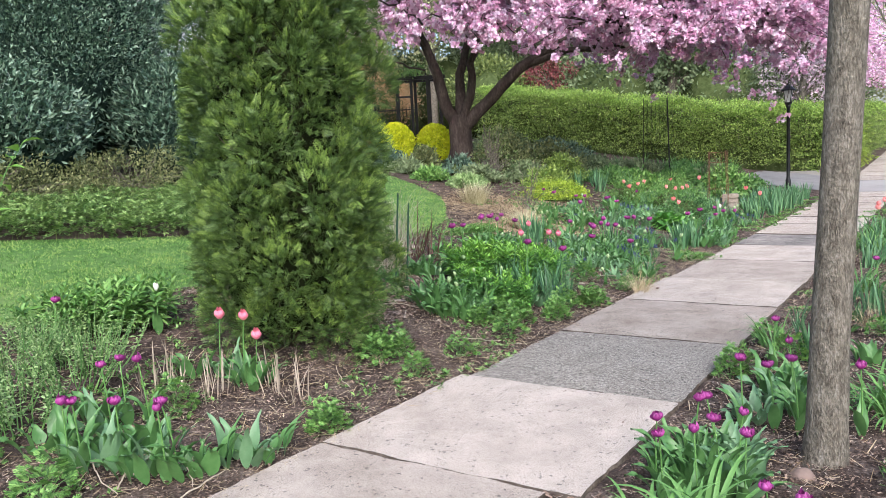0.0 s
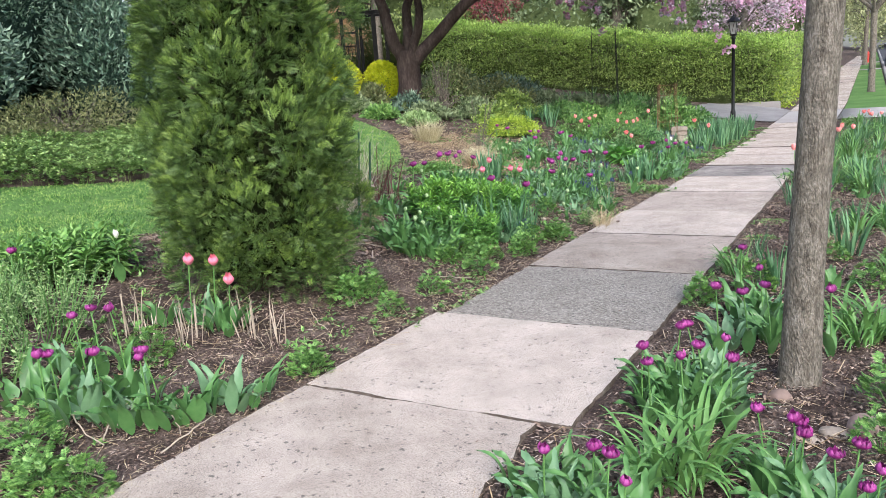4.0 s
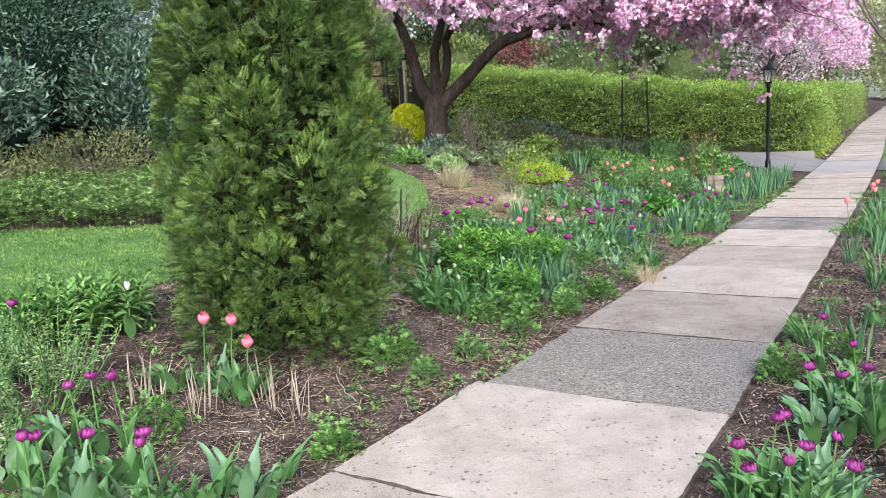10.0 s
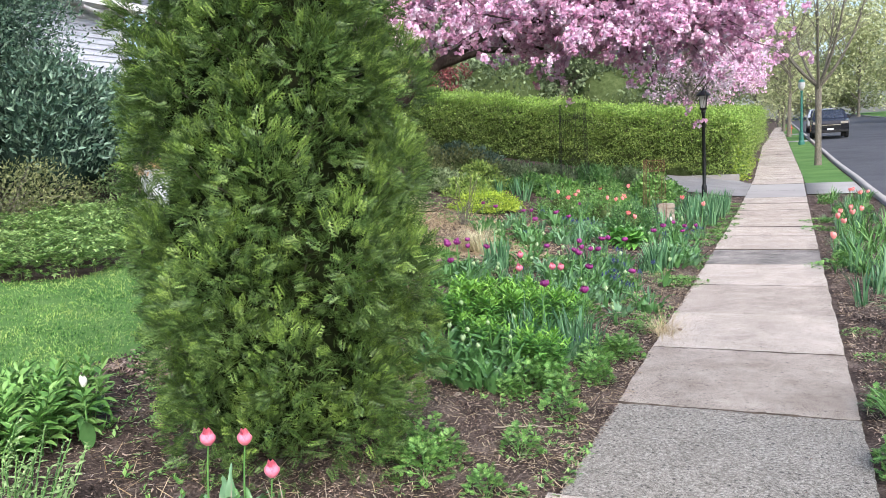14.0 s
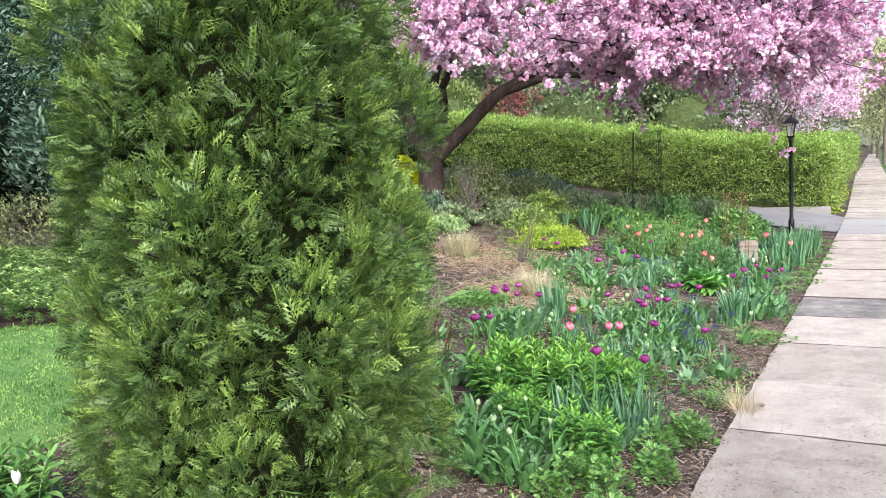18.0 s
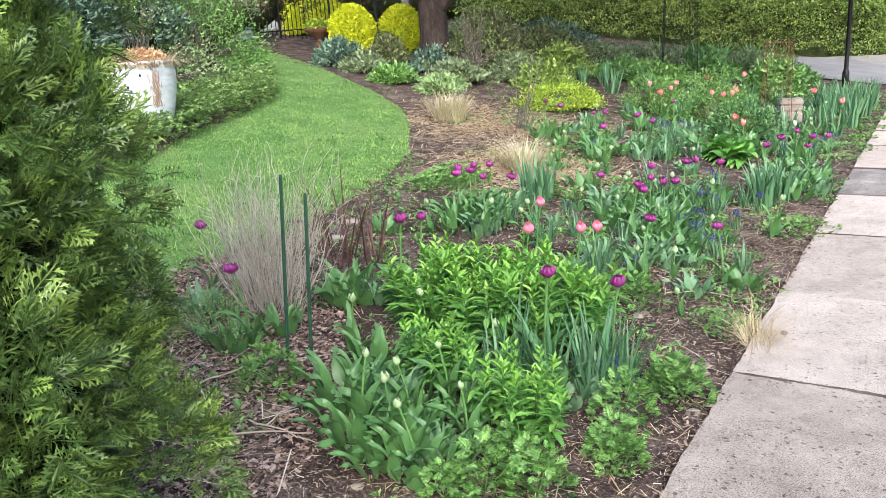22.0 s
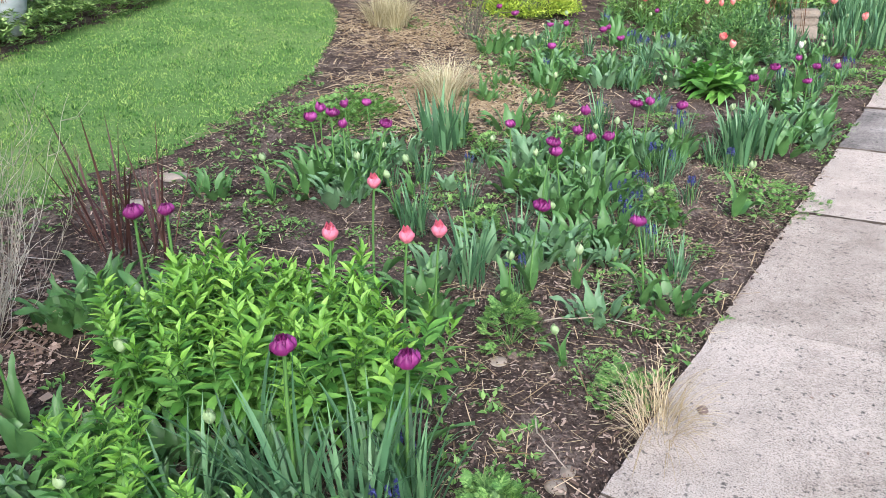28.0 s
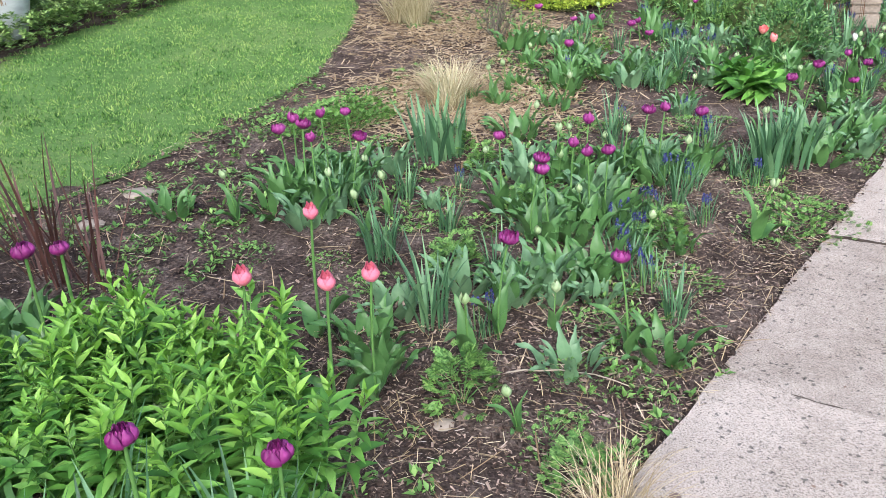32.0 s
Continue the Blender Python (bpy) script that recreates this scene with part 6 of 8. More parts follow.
row(IRIS, [(-0.49, 5.86), (-0.4, 6.03), (-1.96, 4.85), (-2.01, 4.72), (-0.45, 5.75), (-0.5, 6.0)], "irises in the bed", 0.95, 1.15)
row(IRIS, [(-0.75, 11.8), (-0.49, 12.06), (-0.31, 12.9), (-0.55, 12.6), (-0.8, 12.4), (-0.4, 13.4), (-0.7, 13.2), (-0.3, 11.4), (-0.6, 11.3), (-0.9, 9.32), (-0.61, 10.33), (-0.4, 9.9), (-0.3, 10.6), (-4.56, 11.97), (-4.31, 12.36), (-3.9, 11.6), (-4.7, 11.3), (-3.5, 12.2)], "irises by the driveway", 0.95, 1.25)
row(IRIS, [(-0.35, 12.3), (-0.5, 11.7), (-0.65, 12.9), (-0.9, 12.1), (-0.2, 12.7), (-0.25, 11.9), (-0.85, 12.8), (-0.5, 13.6), (-0.3, 14.0), (-0.6, 14.1)], "irises by the driveway", 0.9, 1.2)
row(MUSCARI, [(-0.68, 4.52), (-0.77, 4.58), (-0.48, 2.32), (-0.95, 6.1), (-0.86, 5.9), (-0.62, 4.3), (-0.85, 5.3), (-0.72, 5.3), (-0.52, 4.95), (-0.47, 4.2), (-0.45, 8.2), (-0.35, 8.6), (-0.7, 7.9), (1.95, 5.6), (-0.42, 2.1)], "grape hyacinths", 0.75, 1.0)
row(PHLOX, [(-1.40, 2.14), (-1.41, 2.32), (-1.38, 2.48), (-1.22, 2.1), (-1.22, 2.3), (-1.2, 2.5), (-1.04, 2.1), (-1.05, 2.3), (-1.04, 2.48), (-1.02, 2.62), (-0.88, 2.2), (-0.88, 2.4), (-0.86, 2.58), (-0.72, 2.36), (-0.70, 2.5)], "phlox mass", 0.85, 1.0)
row(PHLOX, [(-1.10, 1.76), (-0.97, 1.72), (-0.68, 1.64), (-0.55, 1.68), (-0.5, 1.56)], "phlox mass", 0.62, 0.78)
row(LUSH, [(-2.34, -0.9), (-2.31, -0.71), (-2.32, -0.53), (-2.44, -0.99), (-2.6, -0.6), (-2.5, -0.75), (-2.55, -1.1)], "leafy perennials at the lawn edge", 0.85, 1.1)
row(CATMINT, [(-1.91, -1.42), (-2.09, -1.17), (-2.35, -1.33), (-1.55, -1.61), (-1.76, -1.31), (-1.6, -1.9), (-1.3, -2.0), (-1.95, -1.75), (-1.35, -2.25)], "catmint", 0.9, 1.15)
row(HERBS, [(-0.60, 3.12), (-0.13, 2.27), (-0.22, 2.33), (-0.13, 3.03), (-0.6, -0.1), (-0.69, 0.14), (-0.78, 0.04), (-0.55, 0.05), (-0.29, -0.13), (-0.3, 0.37), (-0.22, 1.67), (-0.25, 0.98)], "cut-leaved mounds", 0.72, 0.98)
row(HERBS, [(-0.93, -1.4), (-0.18, -1.08), (-0.24, -2.44), (-0.38, -2.4), (-0.12, -2.38), (-0.13, -1.1), (2.31, -1.01), (2.34, -0.59), (1.39, 0.69), (-0.55, -2.3), (2.45, -0.8), (1.4, 1.5), (1.38, 0.58), (-1.05, -2.3)], "cut-leaved mounds", 0.65, 1.0)
row(MATS, [(-0.17, 5.07), (-0.10, 5.27), (-0.2, 5.4), (-3.08, 4.69), (-3.1, 5.0), (-3.15, 5.4), (-2.85, 4.6), (-2.9, 5.0), (-0.15, 8.3), (-0.15, 9.0), (-0.1, 9.8), (-0.12, 10.6), (-0.1, 11.4), (-0.12, 12.3), (-0.1, 13.2), (-0.1, 14.2), (1.37, 6.4), (1.36, 10.0), (1.37, 11.0)], "creeping mats", 1.0, 1.6)
row(MATS, [(-1.68, 1.29), (-1.5, 4.1), (-1.3, 3.9), (-1.6, 4.4), (-0.9, 4.05), (-2.6, 4.6), (-0.5, 4.6), (-0.35, 4.35), (1.45, 2.6), (1.42, 3.3), (-1.9, 3.3), (-1.6, 3.5), (-2.3, 3.1)], "creeping mats", 0.5, 0.9)
row(HOSTA, [(-1.19, 7.4), (-1.05, 7.55), (-1.0, 7.25)], "broad-leaved rosettes", 0.9, 1.3)
row(DRY, [(-4.5, 7.5), (-4.38, 7.42), (-4.55, 7.38), (-4.42, 7.55)], "dry grass tufts", 0.9, 1.15)
row([*TUFT, DRY[0]], [(-2.78, 5.75), (-2.66, 5.62), (-2.52, 5.55), (-2.6, 5.85), (-2.7, 5.9), (-2.58, 5.68)], "dry grass tufts", 0.8, 1.0)
row(TUFT, [(0.03, 2.97), (-0.02, 3.05), (0.05, 2.9), (1.95, 2.15), (2.05, 2.3)], "dry grass tufts", 0.55, 0.8)
plant(FEATHER, -2.26, 2.02, 0.95)
plant(FEATHER, -2.10, 1.92, 0.85)
plant(FEATHER, -2.22, 1.88, 0.9)
plant(CANES, -2.30, 2.68, 1.1)
plant(CANES, -2.16, 2.76, 0.9)
plant(CANES, -2.40, 2.66, 0.8)
row([STUBBLE], [(-1.23, -1.34), (-1.26, -1.16), (-0.94, -1.13), (-1.0, -1.01), (-0.91, -1.21), (-0.76, -0.88), (-0.68, -0.83), (-0.53, -0.92), (-1.1, -1.25)], "cut dead stalks", 0.9, 1.2)
row([CLUMPS[3], CLUMPS[0], CLUMPS[1], CLUMPS[2]], [(-1.0, 1.18), (-0.86, 1.14), (-0.74, 1.18), (-0.70, 1.28), (-0.84, 1.28), (-0.96, 1.30), (-1.16, 1.40), (-1.06, 1.48), (-1.93, 2.24), (-1.83, 2.30)], "tulip leaves in the long bed", 0.9, 1.15)
row(HERBS, [(-0.52, 1.22), (-0.46, 1.36), (-0.58, 1.38), (-0.36, 1.3), (-0.18, 1.62), (-0.2, 2.3), (-1.62, 1.34), (-0.28, 1.95), (-0.6, 1.1)], "cut-leaved mounds", 0.7, 1.0)
row(BUD, [(-0.76, 1.18), (-0.66, 1.36), (-0.95, 1.42), (-1.1, 1.28), (-0.9, 1.62)], "tulip buds", 1.1, 1.3, 6, 0.8)
row(STRAPS, [(-0.62, 2.0), (-0.45, 2.05), (-0.52, 2.2), (-0.38, 2.2), (-0.8, 1.8)], "strap leaves", 1.0, 1.25)
row([CLUMPS[2], CLUMPS[4], CLUMPS[1]], [(-0.86, 1.88), (-0.74, 1.92), (-0.62, 1.86), (-0.66, 2.08), (-0.5, 1.95), (-0.98, 1.9), (-1.16, 1.62)], "tulip leaves in the long bed", 0.9, 1.15)
row(CLUMPS, [(-2.22, 3.86), (-2.06, 3.97), (-1.95, 3.88), (-2.14, 3.7), (-1.92, 3.7), (-2.12, 4.15), (-0.98, 4.35), (-1.1, 4.36), (-0.86, 4.68), (-1.0, 4.76), (-1.28, 4.44), (-0.9, 5.3), (-1.0, 5.46), (-0.8, 5.58), (-2.4, 7.3), (-1.95, 7.3), (-0.5, 7.3), (-0.3, 7.1)], "tulip leaves in the long bed", 1.02, 1.25)
row(CATMINT, [(-2.32, 1.66), (-2.2, 1.58), (-2.05, 1.5), (-2.45, 1.55)], "grey-green seedlings under the dry grass", 0.55, 0.75)
row(MATS, [(-2.95, 4.81), (-3.07, 4.5), (-2.85, 4.7), (-2.98, 5.15), (-2.8, 5.0), (-3.05, 4.95), (-2.75, 4.85)], "creeping mats", 1.2, 1.7)
row(DAYLILY, [(-2.6, 17.0), (-3.0, 16.6), (-3.4, 16.9), (-3.9, 16.5), (-4.3, 17.0), (-2.9, 17.6), (-3.6, 17.5), (-4.8, 16.8), (-5.3, 16.5), (-4.1, 16.1), (-3.3, 16.1), (-2.5, 16.2), (-2.2, 15.3), (-2.8, 15.2), (-3.4, 15.3)], "green strap leaves before the hedge", 1.3, 1.7)


def tall_shoot(base, tip):
    """An arching leafy shoot that reaches over the corner of the bed."""
    ob = empty("tall_shoot", Matrix.Translation((base[0], base[1], gz(*base[:2]) - 0.03)))
    top = np.array(tip) - np.array([base[0], base[1], gz(*base[:2]) - 0.03])
    p = curve_pts((0, 0, 0), top, (-0.05, -0.02, 0.12), 12, 0.006)
    v, f = tube(p, np.linspace(0.006, 0.002, 12), 6)
    child("stem", mesh_np("stem", v, f, M["strap_leaf"], True), ob)
    leaf = mesh_np("leaf", *(lambda q: (q[0] * 0.085, q[1]))(lance_shape(0.5)), M["phlox_tip"], True)
    for k in range(22):
        at = p[min(11, 4 + k // 3)] + (p[min(11, 5 + k // 3)] - p[min(11, 4 + k // 3)]) * (k % 3) / 3
        child("leaf", leaf, ob, "", pose(*at, random.uniform(-15, 30), random.uniform(-25, 25), 137 * k) @ Matrix.Scale(random.uniform(0.7, 1.1), 4))
    return tagged(ob, "tall arching shoot with bright green leaves", "perennial")


tall_shoot((-0.80, -2.55), (-0.47, -2.27, 1.44))


def dry_stick(a, b, r, bow):
    """One long dry stem lying on the mulch."""
    a, b = (np.array((*q, gz(*q) + 0.014)) for q in (a, b))
    mid = (a + b) / 2
    p = curve_pts(a - mid, b - mid, (bow * (b - a)[1], -bow * (b - a)[0], 0.012), 8, 0.004)
    v, f = tube(p, np.linspace(r, r * 0.6, 8), 6)
    ob = new("dry_stick", mesh_np("dry_stick", v, f, M["tan_stalk"], True))
    ob.matrix_world = Matrix.Translation(mid)
    return tagged(ob, "long dry dead stalk lying on the mulch", "stick", "fallen sticks in the bed")


for a, b, r, bow in (((-0.67, -2.14), (-0.62, -1.94), 0.004, 0.05), ((-0.68, -2.0), (-0.34, -2.12), 0.004, 0.1), ((-0.50, -1.95), (-0.37, -2.1), 0.005, 0.0), ((-0.10, -2.05), (-0.17, -1.72), 0.004, 0.04),
                     ((-0.44, -1.8), (-0.16, -1.9), 0.003, -0.1), ((-0.4, -2.3), (-0.12, -2.28), 0.004, 0.05), ((-2.0, 0.9), (-1.38, 0.92), 0.004, -0.16), ((-1.83, 1.1), (-1.78, 1.54), 0.004, 0.08),
                     ((-1.46, 0.93), (-1.2, 1.12), 0.004, 0.02), ((-1.46, 1.05), (-1.13, 1.08), 0.0035, 0.03), ((-1.38, 1.06), (-1.34, 1.33), 0.003, -0.05), ((-1.7, 1.5), (-1.5, 1.75), 0.003, 0.12),
                     ((-0.7, -0.4), (-0.4, -0.62), 0.003, 0.06), ((-0.5, 0.55), (-0.2, 0.75), 0.003, 0.05), ((-0.55, 3.3), (-0.2, 3.5), 0.003, -0.08), ((-0.3, 2.75), (-0.12, 2.6), 0.003, 0.1)):
    dry_stick(a, b, r, bow)
# fillers between the named plants of the long bed
FILL = [(-0.25, 2.8), (-0.25, 13.5), (-2.8, 13.0), (-3.2, 8.5), (-2.4, 4.6), (-2.2, 3.4), (-0.9, 3.4)]
fx, fy = in_poly_points(FILL, 330)
fillers = [CLUMPS[0], MATS[0], BUD[0], STRAPS[1], HERBS[1], MUSCARI[0], CLUMPS[2], MATS[1], BUD[0], STRAPS[0]]
for k, (x, y) in enumerate(zip(fx, fy)):
    plant(fillers[k % 10], float(x), float(y), random.uniform(0.5, 0.8) * (1.0 + 0.03 * float(y)), lean=5, group="mixed low growth in the long bed")
VERGE = [(1.45, 1.0), (2.45, 1.0), (2.45, 15.2), (1.45, 15.2)]
fx, fy = in_poly_points(VERGE, 95)
for k, (x, y) in enumerate(zip(fx, fy)):
    plant((STRAPS[1], DAYLILY[0], CLUMPS[3], HERBS[0], IRIS[1])[k % 5], float(x), float(y), random.uniform(0.6, 0.95), lean=5, group="mixed low growth on the verge")
for proto in PROTOS:
    discard(proto)

# ---- lawn side: groundcover, pot, evergreens ----
COVER = [(-5.14, 3.3), (-4.95, 2.6), (-4.7, 1.8), (-5.2, 0.8), (-6.0, -0.8), (-7.4, -5), (-9.4, -5), (-7.6, -0.8), (-6.8, 1.0), (-6.7, 3.0), (-6.95, 5.0), (-7.5, 6.4), (-7.9, 7.4), (-7.4, 7.5), (-6.55, 6.6), (-5.8, 4.8)]


def whorl_shape(k=7):
    a = np.arange(k) * 2.399
    d = np.stack([np.cos(a), np.sin(a), np.linspace(0.15, 1.1, k)], 1)
    v, f = scatter(KITE_V * np.array([0.42, 1, 1]), KITE_F, np.stack([np.zeros(k), np.zeros(k), np.linspace(0, 0.25, k)], 1), basis(d, np.tile([0, 0, 1.0], (k, 1))), np.linspace(1, 0.55, k))
    return v, f


def groundcover():
    x, y = in_poly_points(COVER, 50000)
    keep = (y > -1.5) | (rng.uniform(size=len(x)) < 0.35)
    x, y = x[keep], y[keep]
    n = len(x)
    edge = 0.02 + 0.25 * rng.uniform(0.0, 1.0, n) ** 0.7 + 0.03 * np.sin(x * 4) * np.cos(y * 5)
    P = on_ground(x, y) + np.stack([np.zeros(n), np.zeros(n), edge], 1)
    v, f = scatter(*whorl_shape(), P, basis(rand_dirs(n) * np.array([1, 1, 0.15]), np.tile([0, 0, 1.0], (n, 1)) + rng.normal(size=(n, 3)) * 0.35), rng.uniform(0.038, 0.068, n))
    ob = new("groundcover", mesh_np("groundcover", v, f, M["pachysandra"]))
    tagged(ob, "low glossy light green groundcover round the lawn", "groundcover", kind="stuff")
    x, y = in_poly_points(COVER, 5000)
    n = len(x)
    v, f = blades(on_ground(x, y, -0.02), rng.uniform(0, 6.28, n), rng.uniform(0.1, 0.2, n), np.full(n, 0.006), rng.uniform(0, 0.5, n), np.zeros(n), 1, 0)
    tagged(new("groundcover_stem", mesh_np("groundcover_stem", v, f, M["hedge"])), "thin groundcover stems", "groundcover", kind="stuff")


groundcover()


def white_pot(x, y):
    ob = empty("garden_pot", Matrix.Translation((x, y, gz(x, y))) @ Matrix.Diagonal((1.0, 1.0, 0.96, 1)))
    outer = [(0.20, 0.0), (0.215, 0.03), (0.265, 0.18), (0.305, 0.36), (0.332, 0.52), (0.335, 0.63), (0.315, 0.69), (0.325, 0.71), (0.33, 0.73), (0.315, 0.745), (0.295, 0.735), (0.29, 0.66), (0.28, 0.6)]
    part("body", lathe_bm(outer, 48), M["pot"], ob, "white glazed stoneware with rusty streaks", True)
    part("soil", lathe_bm([(0.285, 0.60), (0.283, 0.66), (0.1, 0.70)], 24), M["soil"], ob)
    n = 2000
    a, s = rng.uniform(0, 6.28, n), np.sqrt(rng.uniform(0, 1, n))
    P = np.stack([0.34 * s * np.cos(a), 0.34 * s * np.sin(a), 0.70 + 0.17 * (1 - s ** 2) * rng.uniform(0.3, 1, n)], 1)
    v, f = scatter(leaf_shape(0.3), LEAF_F, P, basis(rand_dirs(n) + np.array([0, 0, 0.2]), rand_dirs(n)), rng.uniform(0.03, 0.075, n))
    child("dead_plant", mesh_np("dead_plant", v, f, M["rust_leaf"]), ob, "withered orange-brown planting")
    n = 260
    a = rng.uniform(0, 6.28, n)
    P = np.stack([0.30 * np.cos(a), 0.30 * np.sin(a), np.full(n, 0.72)], 1)
    v, f = blades(P, a + rng.normal(size=n) * 0.5, rng.uniform(0.15, 0.42, n), np.full(n, 0.006), rng.uniform(0.6, 1.3, n), rng.uniform(0.8, 1.8, n), 5, 0)
    child("trailing_stem", mesh_np("trailing_stem", v, f, M["dry"]), ob, "pale trailing stems over the rim")
    for z, ang in ((0.50, -60), (0.61, -38)):
        m = pose(0.334 * math.cos(radians(ang)), 0.334 * math.sin(radians(ang)), z, 0, 90, ang)
        bm = lathe_bm([(0.012, -0.004), (0.018, 0.0), (0.010, 0.004)], 8)
        bmesh.ops.transform(bm, matrix=m @ Matrix.Diagonal((1, 0.6, 1, 1)), verts=bm.verts)
        part("chip", bm, M["black_metal"], ob, "dark chipped spot")
    n = 340
    t = rng.normal(size=n) * 0.6
    ang = radians(-14) + t * 0.13
    zz = 0.72 - 0.42 * rng.uniform(0, 1, n) ** 0.7
    rr = np.interp(zz, [q[1] for q in outer[:9]], [q[0] for q in outer[:9]]) + 0.002
    P = np.stack([rr * np.cos(ang), rr * np.sin(ang), zz], 1)
    v, f = scatter(CHIP_V * np.array([0.22, 2.4, 0.05]), CHIP_F, P, basis(np.tile([0, 0, -1.0], (n, 1)), np.stack([np.cos(ang), np.sin(ang), 0 * ang], 1)), rng.uniform(0.008, 0.028, n))
    child("rust_streak", mesh_np("rust_streak", v, f, M["rust_stain"]), ob, "brown run-off streak below the rim")
    return tagged(ob, "large white glazed garden pot with a withered plant", "garden pot")


white_pot(-6.08, 4.26)

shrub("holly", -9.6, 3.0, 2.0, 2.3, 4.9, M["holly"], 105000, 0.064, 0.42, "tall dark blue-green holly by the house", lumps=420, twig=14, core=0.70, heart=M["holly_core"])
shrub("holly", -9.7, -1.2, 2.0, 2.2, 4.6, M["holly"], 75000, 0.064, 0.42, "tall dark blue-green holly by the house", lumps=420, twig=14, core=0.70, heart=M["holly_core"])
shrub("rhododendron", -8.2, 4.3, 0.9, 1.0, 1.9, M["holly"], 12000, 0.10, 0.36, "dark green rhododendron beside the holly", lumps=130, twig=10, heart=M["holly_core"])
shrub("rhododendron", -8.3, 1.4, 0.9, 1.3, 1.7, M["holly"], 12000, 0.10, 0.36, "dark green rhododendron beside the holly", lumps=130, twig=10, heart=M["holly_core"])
shrub("rhododendron", -8.8, -1.6, 1.0, 1.4, 1.6, M["holly"], 6000, 0.10, 0.36, "dark green rhododendron under the holly", lumps=30, twig=10)
shrub("azalea", -7.5, 3.0, 0.85, 1.3, 0.62, M["azalea"], 8000, 0.045, 0.4, "low twiggy azalea with few leaves", core=0, twig=90, stem=0.007, lumps=30)
shrub("azalea", -7.5, 0.9, 0.85, 1.3, 0.6, M["azalea"], 7000, 0.045, 0.4, "low twiggy azalea with bronze leaves", core=0, twig=90, stem=0.007, lumps=30)
shrub("azalea", -7.8, 5.5, 1.0, 1.1, 1.15, M["catmint"], 3600, 0.045, 0.4, "twiggy azalea behind the white pot", core=0, twig=190, stem=0.007, lumps=34)
shrub("azalea", -9.2, 7.6, 1.2, 1.0, 1.25, M["herb"], 5600, 0.055, 0.4, "open twiggy shrub at the lawn edge", core=0, twig=130, stem=0.007, lumps=34)
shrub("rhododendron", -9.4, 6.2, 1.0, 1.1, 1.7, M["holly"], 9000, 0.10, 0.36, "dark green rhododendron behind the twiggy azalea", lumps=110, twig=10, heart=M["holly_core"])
shrub("azalea", -7.9, -0.9, 0.85, 1.3, 0.6, M["azalea"], 7000, 0.045, 0.4, "low twiggy azalea with few leaves", core=0, twig=90, stem=0.007, lumps=30)
shrub("evergreen_shrub", -10.8, 9.0, 1.2, 1.1, 1.5, M["far_leaf"], 6000, 0.06, 0.45, "dark green shrub beyond the lawn", lumps=30, twig=20)
shrub("evergreen_shrub", -12.6, 10.4, 1.3, 1.2, 1.9, M["far_leaf"], 5000, 0.07, 0.45, "dark green shrub beyond the lawn", lumps=30, twig=20)
shrub("dwarf_conifer", -13.6, 12.6, 0.75, 0.75, 3.0, M["spirea"], 5000, 0.07, 0.3, "small golden-green conifer beyond the lawn", "conifer", lumps=36)

# ---- shrubs about the cherry ----
for x, y in ((-9.35, 11.75), (-8.95, 12.9)):
    shrub("golden_shrub", x, y, 0.42, 0.42, 0.88, M["yellow"], 6500, 0.06, 0.6, "rounded golden-yellow shrub by the garden gate", lumps=170, core=0.62, barrel=True, heart=M["spirea"])
shrub("golden_shrub", -12.2, 13.9, 0.75, 0.6, 1.0, M["yellow"], 9000, 0.06, 0.5, "golden-yellow shrub behind the iron fence", lumps=60, core=0.65)
shrub("boxwood", -8.9, 12.15, 0.40, 0.40, 0.45, M["hedge"], 2600, 0.03, 0.5, "small clipped dark green box bush")
for k, (x, y, r, h, kind) in enumerate([(-8.4, 10.1, 0.42, 0.40, "holly"), (-7.7, 9.9, 0.36, 0.30, "far_leaf"), (-7.9, 10.9, 0.42, 0.42, "azalea"), (-7.0, 10.9, 0.42, 0.36, "holly"),
                                        (-6.6, 12.2, 0.75, 0.95, "azalea"), (-5.6, 11.4, 0.5, 0.4, "far_leaf"), (-4.9, 11.0, 0.5, 0.35, "hedge"), (-6.1, 10.3, 0.45, 0.3, "far_leaf"), (-5.2, 12.4, 0.6, 0.5, "hedge"), (-4.4, 13.4, 0.6, 0.45, "strap_leaf"), (-3.6, 12.9, 0.5, 0.4, "herb"), (-3.0, 14.2, 0.55, 0.5, "strap_leaf"), (-6.7, 9.4, 0.35, 0.25, "herb"), (-5.7, 9.2, 0.35, 0.22, "catmint"), (-6.1, 13.6, 0.9, 1.0, "azalea"), (-5.3, 14.6, 0.7, 0.6, "far_leaf"), (-6.6, 15.5, 0.9, 0.8, "holly"),
                                        (-4.6, 15.8, 0.6, 0.5, "far_leaf"), (-3.7, 16.6, 0.5, 0.5, "strap_leaf"), (-2.7, 15.9, 0.45, 0.6, "far_leaf"),
                                        (-8.2, 14.6, 1.0, 1.1, "far_leaf"), (-7.6, 17.0, 0.8, 0.8, "holly"), (-1.55, 12.4, 0.45, 0.6, "herb"), (-1.7, 14.3, 0.5, 0.55, "strap_leaf")]):
    shrub("border_shrub", x, y, r, r * 0.9, h * (0.68 if y > 13 else 1), M[kind], int(2500 * r / 0.6), 0.088, 0.42, "low mixed green shrub in front of the hedge", core=0.55, twig=18, lumps=40, lift=0.5, spread=1.2, stem=0.008)
shrub("pieris", -6.3, 11.3, 0.55, 0.5, 1.15, M["pachysandra"], 500, 0.05, 0.35, "thin bare-twigged shrub under the cherry", core=0, twig=70, lumps=26)
